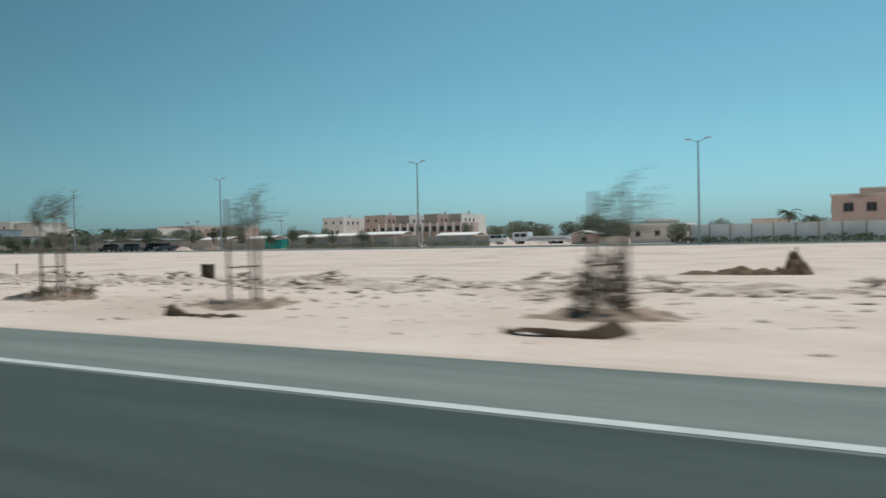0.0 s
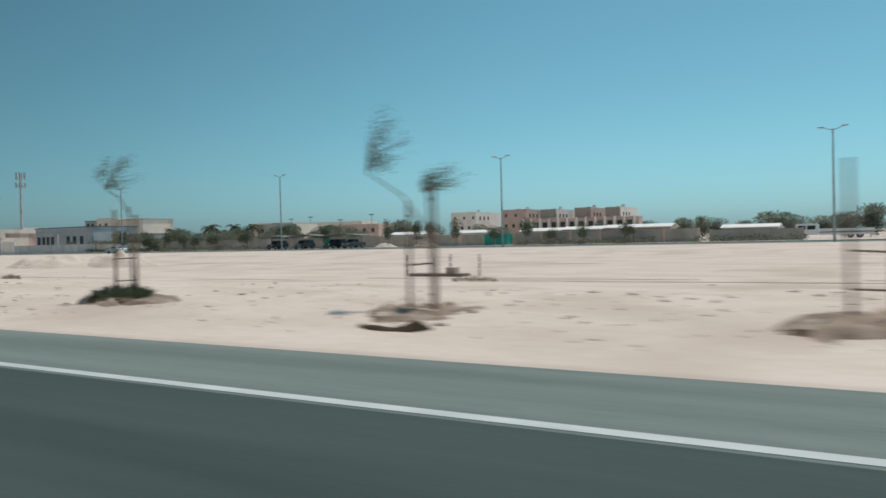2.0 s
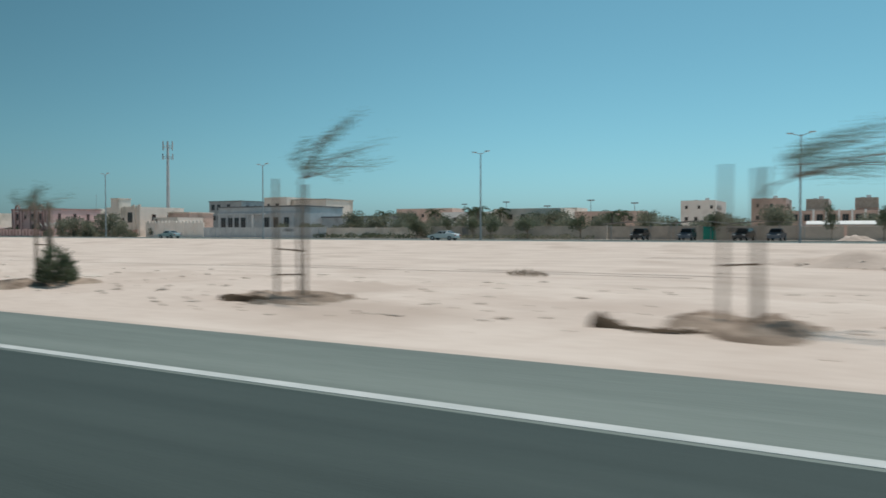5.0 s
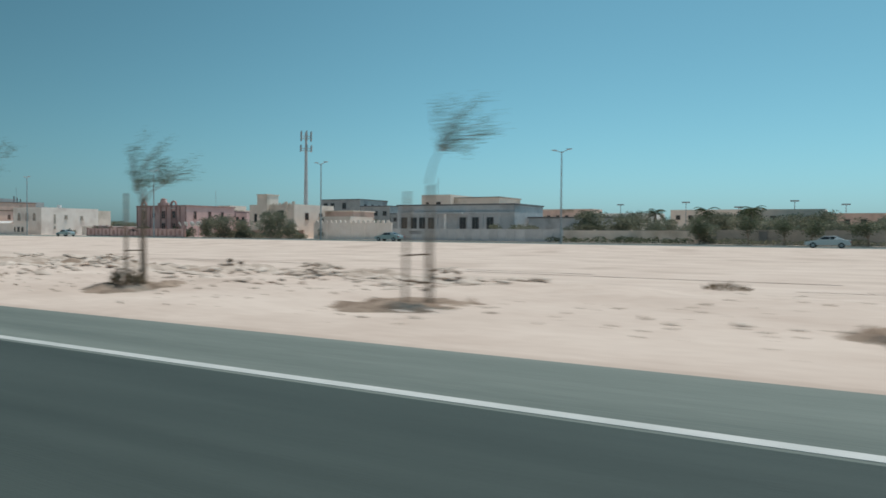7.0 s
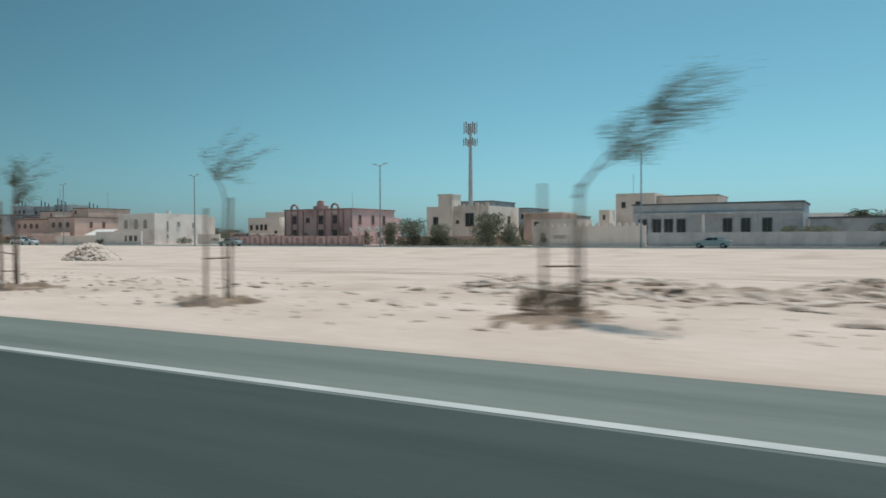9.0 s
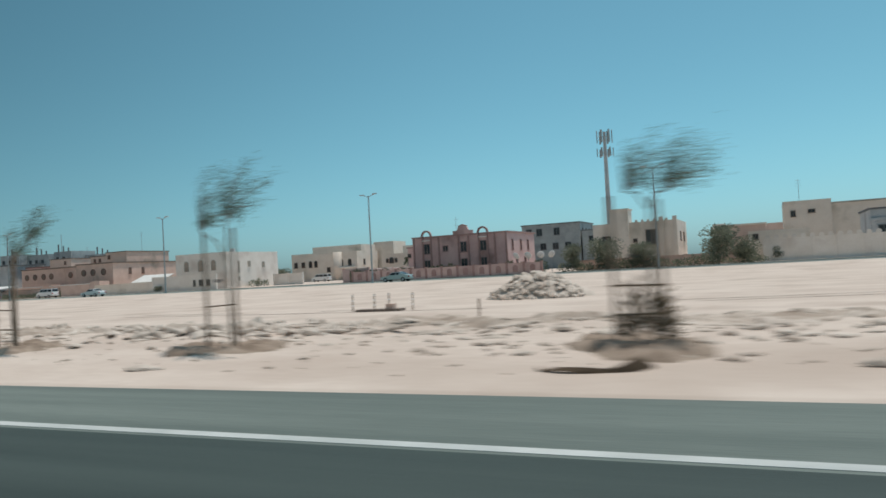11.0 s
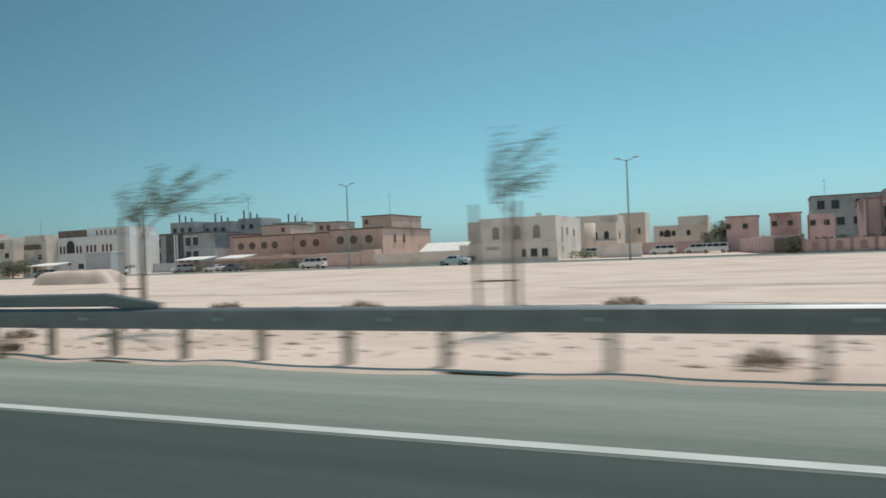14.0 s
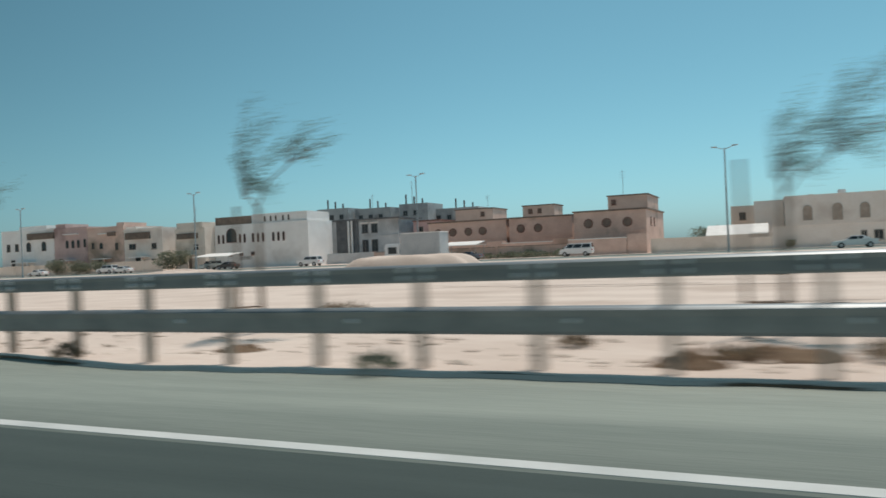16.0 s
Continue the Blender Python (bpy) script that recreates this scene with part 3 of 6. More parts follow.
def planting_mound(seed):
    """A dug basin with a ring of thrown-up soil."""
    rng = random.Random(seed)
    bm, n = bmesh.new(), 28
    rings = []
    for r, z in ((0.0, 0.05), (0.3, 0.06), (0.55, 0.075), (0.75, 0.08), (0.95, 0.05), (1.2, -0.01), (1.4, -0.16)):
        ring = []
        for k in range(n):
            a = k * math.tau / n
            wob = 1 + 0.22 * noise.noise((math.cos(a) * 1.5 + seed * 5, math.sin(a) * 1.5, r))
            ring.append(bm.verts.new((r * wob * 1.15 * math.cos(a), r * wob * 0.8 * math.sin(a),
                                      z + (0.13 * noise.noise((math.cos(a) * 4, math.sin(a) * 4, r * 4 + seed)) + rng.uniform(-0.05, 0.06)) * min(1, r * 2) * (r < 1.5))))
        rings.append(ring)
    for a, b in zip(rings, rings[1:]):
        for k in range(n):
            bm.faces.new((a[k], a[(k + 1) % n], b[(k + 1) % n], b[k]))
    bmesh.ops.remove_doubles(bm, verts=bm.verts, dist=0.0005)
    return bm


def brush(name, seed, count, sx, sy, sz, material, label, category, m, group="", long=(0.14, 0.3)):
    """A low clump: blades or twigs that fan up and out of one root."""
    rng = random.Random(seed)
    bm = bmesh.new()
    for _ in range(count):
        a, r = rng.uniform(0, math.tau), math.sqrt(rng.random())
        p = Vector((sx * r * math.cos(a), sy * r * math.sin(a), sz * rng.random() * math.sqrt(max(0.05, 1 - r * r)) * 0.92))
        leaf(bm, p, Vector((math.cos(a) * r + rng.uniform(-0.4, 0.6), math.sin(a) * r, rng.uniform(0.1, 1.2))), rng.uniform(*long), rng.uniform(0.02, 0.05), rng)
    return whole(name, bm, material, label, category, m=m, group=group)


MOUNDS = []


def row_y(u):
    """The line of the planting wanders a little."""
    return 9.9 if 204 < u < 206 else 11.4 if u < 120 else 11.0 if u < 260 else 11.1


def young_tree(u, *lobes):
    """A staked tree at u metres along the verge, in its dug basin."""
    y = row_y(u)
    z, k = lift(-u, y), len(MOUNDS)
    sapling(k + 1 if u < 300 else int(u), pose(-u, y, z), lobes)
    if u > 300:
        return
    if k < 6:
        MOUNDS.append(whole("planting_mound", planting_mound(k + 3), MOUND, "dug basin of brown sandy soil round a young tree", "mound",
                            m=pose(-u, y, z - 0.02), group="planting mounds", smooth=True))
    else:
        MOUNDS.append(copy_thing(MOUNDS[k % 6], pose(-u, y, z - 0.02, 0, 0, (k * 67) % 360)))


young_tree(4.7, (0.19, 1.71, 0.51, 0.58))
young_tree(12.6, (0.14, 1.98, 0.56, 0.51))
young_tree(19.2, (-0.35, 2.26, 0.40, 0.42), (0.50, 2.31, 0.35, 0.31))
young_tree(28.2, (0.25, 2.70, 0.46, 0.42))
young_tree(35.9, (0.65, 2.18, 0.48, 0.42))
young_tree(42.4, (1.56, 2.55, 0.48, 0.53), (0.91, 2.13, 0.26, 0.26))
young_tree(50.7, (1.51, 2.42, 0.91, 0.58))
young_tree(57.8, (-0.99, 3.12, 0.38, 0.61), (0.22, 2.34, 0.29, 0.20))
young_tree(66.0, (-0.24, 3.04, 0.47, 0.46))
young_tree(74.2, (0.54, 2.99, 0.74, 0.60), (1.49, 3.34, 0.77, 0.50))
young_tree(81.3, (1.75, 2.39, 0.64, 0.43), (2.65, 2.59, 0.57, 0.54))
young_tree(89.1, (-0.24, 2.69, 0.24, 0.32), (0.24, 2.21, 0.26, 0.36), (0.57, 2.99, 0.22, 0.21))
young_tree(96.7, (0.65, 3.15, 0.73, 0.47), (0.64, 2.25, 0.61, 0.42))
young_tree(105.7, (0.64, 3.21, 0.36, 0.65), (1.25, 3.30, 0.41, 0.59))
young_tree(112.8, (1.54, 3.17, 0.84, 0.61), (2.15, 2.44, 0.67, 0.31))
young_tree(127.7, (1.49, 2.36, 1.15, 0.40))
young_tree(135.9, (0.93, 2.82, 0.86, 0.58))
young_tree(143.9, (-0.29, 2.07, 0.85, 0.32))
young_tree(151.7, (0.5, 2.9, 0.6, 0.5), (1.1, 3.3, 0.4, 0.35))
young_tree(159.5, (0.6, 3.1, 0.5, 0.6))
young_tree(167.3, (0.9, 2.8, 0.7, 0.4))
young_tree(175.1, (0.3, 3.0, 0.5, 0.6), (0.8, 3.5, 0.4, 0.3))
young_tree(182.9, (0.8, 3.2, 0.6, 0.5))
young_tree(190.7, (0.30, 2.82, 0.54, 0.70), (1.12, 2.63, 0.41, 0.30))
young_tree(197.9, (0.37, 2.84, 0.51, 0.44), (0.98, 3.52, 0.55, 0.49))
young_tree(204.8, (0.80, 2.62, 0.36, 0.39), (1.20, 3.06, 0.36, 0.38))
young_tree(214.3, (0.64, 2.92, 0.80, 0.68))
young_tree(222.0, (0.48, 2.43, 0.49, 0.32), (1.25, 2.78, 0.55, 0.38))
young_tree(230.3, (1.26, 2.89, 0.57, 0.47), (1.93, 3.39, 0.68, 0.46))
young_tree(238.1, (0.5, 3.0, 0.6, 0.5))
young_tree(245.9, (0.9, 3.0, 0.6, 0.4), (0.4, 2.6, 0.4, 0.4))
young_tree(253.7, (0.3, 2.9, 0.55, 0.6))
young_tree(261.5, (0.8, 3.1, 0.6, 0.5))
young_tree(269.3, (0.5, 2.7, 0.5, 0.5))
young_tree(277.1, (0.11, 2.71, 0.35, 0.45), (0.72, 2.63, 0.34, 0.42))
young_tree(285.1, (-0.20, 2.85, 0.51, 0.61), (0.74, 2.96, 0.51, 0.57))
young_tree(291.4, (0.74, 2.40, 0.36, 0.38), (1.35, 2.78, 0.41, 0.42))
young_tree(299.2, (-0.07, 3.06, 0.34, 0.83), (0.59, 3.26, 0.31, 0.63))
young_tree(306.5, (1.27, 2.33, 0.58, 0.36), (2.13, 2.64, 0.64, 0.49))
young_tree(314.2, (-0.35, 3.19, 0.46, 0.93), (0.76, 3.01, 0.55, 0.66))
young_tree(322.2, (-0.13, 2.64, 0.61, 0.44), (1.20, 2.65, 0.96, 0.53))
young_tree(329.1, (0.90, 3.00, 0.59, 0.86))
young_tree(337.0, (0.35, 2.84, 0.24, 0.67), (1.13, 2.76, 0.36, 0.65))
young_tree(344.5, (0.63, 2.82, 0.66, 0.63))
young_tree(352.0, (0.44, 2.58, 0.54, 0.63))
young_tree(359.9, (0.41, 2.53, 0.55, 0.34), (1.59, 2.73, 0.90, 0.50))
young_tree(368.2, (0.56, 2.40, 0.47, 0.37), (1.10, 2.90, 0.45, 0.46))
young_tree(374.9, (0.45, 2.86, 0.26, 0.62), (1.11, 2.62, 0.41, 0.35), (1.91, 3.08, 0.35, 0.23))
young_tree(383.0, (-0.24, 2.90, 0.64, 0.58))
young_tree(390.9, (0.26, 2.62, 0.63, 0.60), (1.28, 2.39, 0.55, 0.21))
young_tree(399.1, (0.41, 2.58, 0.35, 0.60), (1.15, 2.87, 0.47, 0.70))
young_tree(407.5, (0.35, 3.12, 0.41, 0.87), (1.26, 3.18, 0.40, 0.31))
young_tree(415.3, (0.6, 3.0, 0.6, 0.5))
young_tree(423.1, (0.4, 2.8, 0.5, 0.5))

for k, (u, dx, dy, sx, sz, tone, label) in enumerate((
        (18.8, 0.1, 0.0, 0.9, 0.12, DRY, "low dry grass round the foot of a young tree"),
        (28.2, 0.1, -0.25, 0.74, 0.09, DARK_LEAF, "low green grass round the foot of a young tree"),
        (74.3, 0.22, -0.1, 0.6, 0.42, DARK_LEAF, "dense dark green shrub at the foot of a young tree"),
        (66.1, 0.1, -0.1, 0.68, 0.16, DARK_LEAF, "low green grass round the foot of a young tree"),
        (105.9, 0.1, -0.1, 0.62, 0.10, DARK_LEAF, "low green grass round the foot of a young tree"),
        (143.1, 0.0, -0.2, 0.44, 0.9, DARK_LEAF, "round dark green bush under a young tree"),
        (197.9, 0.6, -0.2, 0.38, 0.32, DUSTY, "small dark green shrub beside a young tree"),
        (4.8, 0.0, -0.1, 0.42, 1.05, DRY, "tangle of dry brushwood round a young tree"),
        (89.2, 0.0, -0.1, 0.5, 1.0, DRY, "tangle of dry brushwood round a young tree"),
        (214.3, 0.1, -0.35, 0.36, 0.75, DRY, "tangle of dry brushwood round a young tree"),
        (190.8, 0.25, -0.35, 0.36, 0.3, DRY, "dry brushwood at the foot of a young tree"),
        (230.5, 0.0, 0.0, 0.5, 0.35, DRY, "dry brushwood at the foot of a young tree"),
        (277.1, 0.1, 0.0, 0.33, 1.0, DRY, "tangle of dry brushwood round a young tree"),
        (81.2, -0.1, 0.0, 0.4, 0.5, DRY, "dry brushwood at the foot of a young tree"),
        (299.2, 0.5, 0.0, 0.42, 0.4, DRY, "dry brushwood beside a young tree"),
        (296.9, 0.0, -0.9, 0.28, 0.34, DUSTY, "small green weed on the verge"))):
    x, y = -u + dx, row_y(u) + dy
    brush("shrub" if sz > 0.3 else "grass_patch", 40 + k, int(150 + 900 * sx * sz) if tone is DRY else int(200 + 2300 * sx * sz) if sz > 0.3 else 700, sx, sx * 0.7, sz, tone, label, "shrub" if sz > 0.3 else "grass",
          pose(x, y, lift(x, y) + 0.08), "growth at tree feet")


def clump_tree_meshes(seed, h, r, stem, count, size, lobes=7, squash=1.0):
    """Trunk with limbs, and a crown of many small leaf clumps in uneven lobes with gaps."""
    rng = random.Random(seed)
    trunk, crown = bmesh.new(), bmesh.new()
    tube(trunk, (0, 0, -0.2), (0.05, 0, stem), 0.05 * h / 3, 0.035 * h / 3, 7)
    blobs = []
    for _ in range(lobes):
        a, d = rng.uniform(0, math.tau), rng.uniform(0.15, 0.62) * r
        z = rng.uniform(stem + 0.12 * (h - stem), h - 0.22 * (h - stem))
        blobs.append((Vector((d * math.cos(a), d * math.sin(a), z)), rng.uniform(0.38, 0.62) * r))
        tube(trunk, (0.05, 0, stem * rng.uniform(0.75, 1.0)), blobs[-1][0], 0.018 * h / 3, 0.006 * h / 3, 5, False)
    for _ in range(count):
        c, rad = rng.choice(blobs)
        v = Vector((rng.gauss(0, 1), rng.gauss(0, 1), rng.gauss(0, 1))).normalized() * rad * rng.random() ** 0.4
        p = c + Vector((v.x, v.y, v.z * squash * (h - stem) / (2.2 * r)))
        leaf(crown, p, v + Vector((0, 0, rng.uniform(-0.3, 0.6))), size * rng.uniform(0.6, 1.4), size * rng.uniform(0.35, 0.7), rng)
    return trunk, crown


def clump_tree(name, seed, h, r, stem, count, size, tone, label, m, group, lobes=7):
    tree = thing(name, label, "tree", m, group)
    trunk, crown = clump_tree_meshes(seed, h, r, stem, count, size, lobes)
    part("trunk", trunk, BARK, tree)
    part("crown", crown, tone, tree)
    return tree


def palm_tree(seed, h, m, reach=1.9):
    rng = random.Random(seed)
    tree = thing("palm_tree", "date palm with a ragged grey-green head", "palm", m, "date palms")
    bm = bmesh.new()
    for k in range(8):
        tube(bm, (0, 0, h * k / 8 - 0.1), (0, 0, h * (k + 1) / 8), 0.2, 0.16, 8)
    part("trunk", bm, BARK, tree)
    bm = bmesh.new()
    for k in range(30):
        a, up = rng.uniform(0, math.tau), rng.uniform(-0.2, 1.3)
        p, way = Vector((0, 0, h)), Vector((math.cos(a), math.sin(a), up)).normalized()
        for j in range(9):
            q = p + way * reach / 9
            for s in (-1, 1):
                leaf(bm, q, way * 0.7 + s * way.cross(Vector((0, 0, 1))).normalized() + Vector((0, 0, -0.25)), 0.5, 0.10, rng)
            bm.faces.new([bm.verts.new(v) for v in (p + Vector((0, 0, 0.03)), q + Vector((0, 0, 0.03)), q - Vector((0, 0, 0.03)))])
            p, way = q, (way + Vector((0.03, 0, -0.16))).normalized()
    part("crown", bm, PALM, tree)
    return tree


# clipped street trees before the walls
STREET = [clump_tree("street_tree", 60 + k, 5.0, 1.4, 1.6, 1300, 0.22, DARK_LEAF, "small street tree with a clipped oval dark green crown", pose(x, 117, 0),
                     "street trees before the walls", 9) for k, x in enumerate((-101.1, -114.9, -123.4))]
for k, (x, s, w) in enumerate(((-107.5, 0.75, 1.0), (-129.7, 1.08, 0.8), (-120.6, 0.95, 0.8), (-166.5, 0.95, 1.5), (-183, 0.8, 1.4), (-191.5, 0.85, 1.2), (-84, 0.8, 1.1),
                              (-91, 0.7, 1.0), (-145.5, 0.9, 1.1), (-176, 0.85, 1.6), (-198.5, 0.9, 1.4), (-186.5, 0.75, 1.3), (-97, 0.6, 1.0))):
    copy_thing(STREET[k % 3], pose(x, 117.2, 0, 0, 0, 50 * k)).scale = (w, w, s)

# broad dark trees and hedges behind and beside the walls
BROAD = [clump_tree("broad_tree", 70 + k, 6.0, 3.4, 0.7, 3600, 0.34, DUSTY, "broad dusty dark green tree behind the walls", pose(x, y, 0), "broad trees among the houses", 13)
         for k, (x, y) in enumerate(((-282.3, 112.5), (-218.5, 125.0), (-49.5, 152.0)))]
for k, (x, y, w, s) in enumerate((
        (-213.0, 125.5, 1.0, 0.85), (-207.2, 125.5, 0.9, 0.7), (-299.0, 115.5, 0.9, 0.85), (-293.5, 116, 0.75, 0.7), (-279.0, 114, 0.7, 0.7), (-304.5, 115.5, 0.6, 0.75),
        (-65.0, 152, 1.15, 0.9), (-61.5, 155, 0.8, 0.75), (-53.5, 151, 0.85, 0.77), (-45.0, 150, 0.95, 0.85), (-41.5, 151, 0.85, 0.8), (-34.7, 150, 0.5, 0.68), (-78.3, 152, 0.6, 0.82), (-99.0, 150, 0.5, 0.8), (-70.5, 150, 0.6, 0.6), (-24.2, 116.8, 0.55, 0.55), (-88.0, 226, 1.3, 1.0), (-97, 226, 1.2, 1.0),
        (-72, 228, 1.0, 0.9), (-22.5, 151, 0.8, 0.75), (-225.5, 150, 1.2, 1.0), (-182.0, 150, 0.9, 1.05), (-190.5, 152, 1.2, 0.95), (-201.0, 150, 1.1, 0.95),
        (-172, 149, 1.0, 0.9), (-163, 150, 1.0, 0.9), (-240, 160, 1.4, 0.9), (-150, 150, 0.9, 0.85), (-140, 152, 0.8, 0.9), (-357.0, 168, 0.95, 1.15), (-360.6, 172, 0.6, 0.8),
        (-345.0, 118.0, 0.4, 0.35), (-410.5, 170, 1.4, 0.8), (-404, 172, 1.2, 0.75),
        (-60, 250, 1.8, 1.0), (-115, 250, 1.8, 1.0), (-130, 250, 1.6, 0.95), (-160, 252, 1.8, 0.95), (-210, 250, 1.9, 1.1), (-235, 250, 1.9, 1.1), (-10, 240, 1.9, 1.0), (-305, 180, 1.2, 0.9),
        (-396, 118.6, 0.3, 0.22), (-274.5, 119.5, 0.35, 0.4), (-198, 118.3, 0.7, 0.55), (-236, 122.5, 0.5, 0.55))):
    copy_thing(BROAD[k % 3], pose(x, y, 0, 0, 0, 77 * k)).scale = (w, w, s)

rng = random.Random(91)
x = -232.0
while x < -104:
    y = rng.uniform(125.5, 150)
    s, w = rng.uniform(0.55, 0.9) * (0.9 if y < 135 else 1.1), rng.uniform(0.65, 1.1)
    if not -134 < x < -104 or y > 132:
        copy_thing(BROAD[rng.randint(0, 2)], pose(x, y, 0, 0, 0, rng.uniform(0, 360))).scale = (w, w, s)
    x += rng.uniform(3.0, 6.5)

first_palm = palm_tree(5, 4.4, pose(-9.5, 131, 0))
for k, (x, y, s) in enumerate(((-203.5, 150, 1.35), (-226.5, 148, 1.25), (-213.5, 150, 1.3), (-196, 149, 1.3), (-193, 132, 1.25), (-163.5, 125, 1.0), (-6.5, 133, 0.8), (-357.4, 163, 1.0),
                               (-168, 148, 1.1), (-219.5, 126, 1.0))):
    copy_thing(first_palm, pose(x, y, 0, 0, 0, 40 * k)).scale = (s, s, s)


def hedge(x0, x1, y, h, deep, tone, label, seed):
    """A run of unclipped bushes: leaves in many overlapping mounds, with dips and gaps."""
    rng = random.Random(seed)
    bm = bmesh.new()
    x = x0
    while x < x1:
        r, top = rng.uniform(0.7, 1.5), h * rng.uniform(0.45, 1.1)
        yy = y + rng.uniform(-deep, deep)
        for _ in range(int(130 * r * top)):
            v = Vector((rng.gauss(0, 1), rng.gauss(0, 1), rng.gauss(0, 1))).normalized() * rng.random() ** 0.4
            p = Vector((x + v.x * r, yy + v.y * r * 0.6, max(0.03, top * (0.5 + 0.5 * v.z))))
            leaf(bm, p, v + Vector((0, 0, rng.uniform(-0.2, 0.7))), rng.uniform(0.18, 0.42), rng.uniform(0.10, 0.24), rng)
        x += rng.uniform(0.5, 1.7)
    return whole(name="hedge", bm=bm, material=tone, label=label, category="hedge", kind="stuff", group="hedges along the walls")


for k, (x0, x1, y, h, deep) in enumerate(((-24, 12, 116.4, 0.9, 0.3), (-73, -58, 119.6, 0.8, 0.3), (-104, -80, 119.4, 0.9, 0.4), (-164, -150, 123.5, 2.6, 0.8), (-197, -165, 118.8, 0.8, 0.4),
                                         (-197, -165, 123.5, 3.1, 1.0), (-223, -199, 118.6, 0.9, 0.4), (-223, -199, 123.5, 2.9, 1.0), (-306, -277, 116.2, 1.5, 0.6), (-345, -310, 116.5, 2.2, 0.6), (-380.6, -377.4, 131, 1.7, 0.8),
                                         (-468, -420, 122.8, 1.1, 0.4))):
    hedge(x0, x1, y, h, deep, DUSTY if k % 3 else DARK_LEAF, "dusty unclipped hedge of dark green bushes by a wall", 500 + k)

# ---------------------------------------------------------------- buildings


def window(parent, face, at, z, w, h, depth, style="rect", tone=TRIM, glass=GLASS, width=0.0):
    """A window standing slightly proud of its wall; faces: front (y = 0), right (x = 0), left (x = -width)."""
    if style == "round":
        outer, inner = disc(0, z, w / 2, 18), disc(0, z, w / 2 - 0.14, 18)
    elif style == "arch":
        outer, inner = arch(0, z - h / 2, w, h), arch(0, z - h / 2 + 0.1, w - 0.2, h - 0.2)
    else:
        outer = [(-w / 2, z - h / 2), (w / 2, z - h / 2), (w / 2, z + h / 2), (-w / 2, z + h / 2)]
        inner = [(-w / 2 + 0.1, z - h / 2 + 0.1), (w / 2 - 0.1, z - h / 2 + 0.1), (w / 2 - 0.1, z + h / 2 - 0.1), (-w / 2 + 0.1, z + h / 2 - 0.1)]
    m = {"front": pose(at, 0, 0), "right": pose(0, at, 0, 0, 0, 90), "left": pose(-width, at, 0, 0, 0, -90)}[face]
    bm = bmesh.new()
    a, b = ([bm.verts.new((x, -0.10, q)) for x, q in ring] for ring in (outer, inner))
    c, d = ([bm.verts.new((x, y, q)) for x, q in ring] for ring, y in ((outer, 0.02), (inner, -0.02)))
    for k in range(len(a)):
        j = (k + 1) % len(a)
        bm.faces.new((a[k], a[j], b[j], b[k])), bm.faces.new((a[k], c[k], c[j], a[j])), bm.faces.new((b[k], b[j], d[j], d[k]))
    if style == "rect":
        box(bm, -0.03, 0.03, -0.08, -0.03, z - h / 2 + 0.1, z + h / 2 - 0.1)
    ob = part("window", bm, tone, parent)
    ob.matrix_basis = m
    bm = bmesh.new()
    slab(bm, inner, -0.035, -0.012)
    part("pane", bm, glass, ob)
    if style == "rect":
        part("sill", boxes((-w / 2 - 0.08, w / 2 + 0.08, -0.2, -0.005, z - h / 2 - 0.1, z - h / 2 - 0.005)), tone, ob)
    return ob


def shell(bm, x0, x1, y0, y1, z0, z1, lip=0.6, thick=0.25):
    """Walls with a parapet standing above the roof, as one closed ring."""
    outer = [(x0, y0), (x1, y0), (x1, y1), (x0, y1)]
    t = min(thick, (x1 - x0) * 0.4, (y1 - y0) * 0.4)
    inner = [(x0 + t, y0 + t), (x1 - t, y0 + t), (x1 - t, y1 - t), (x0 + t, y1 - t)]
    a, b, c, e = ([bm.verts.new((x, y, z)) for x, y in ring] for ring, z in ((outer, z0), (outer, z1), (inner, z1), (inner, z0)))
    for k in range(4):
        m = (k + 1) % 4
        for p, q in ((a, b), (b, c), (c, e), (e, a)):
            bm.faces.new((p[k], p[m], q[m], q[k]))
    return bm


def cornice(bm, x0, x1, y0, y1, z, out=0.22, high=0.28):
    return shell(bm, x0 - out, x1 + out, y0 - out, y1 + out, z, z + high, thick=out + 0.3)


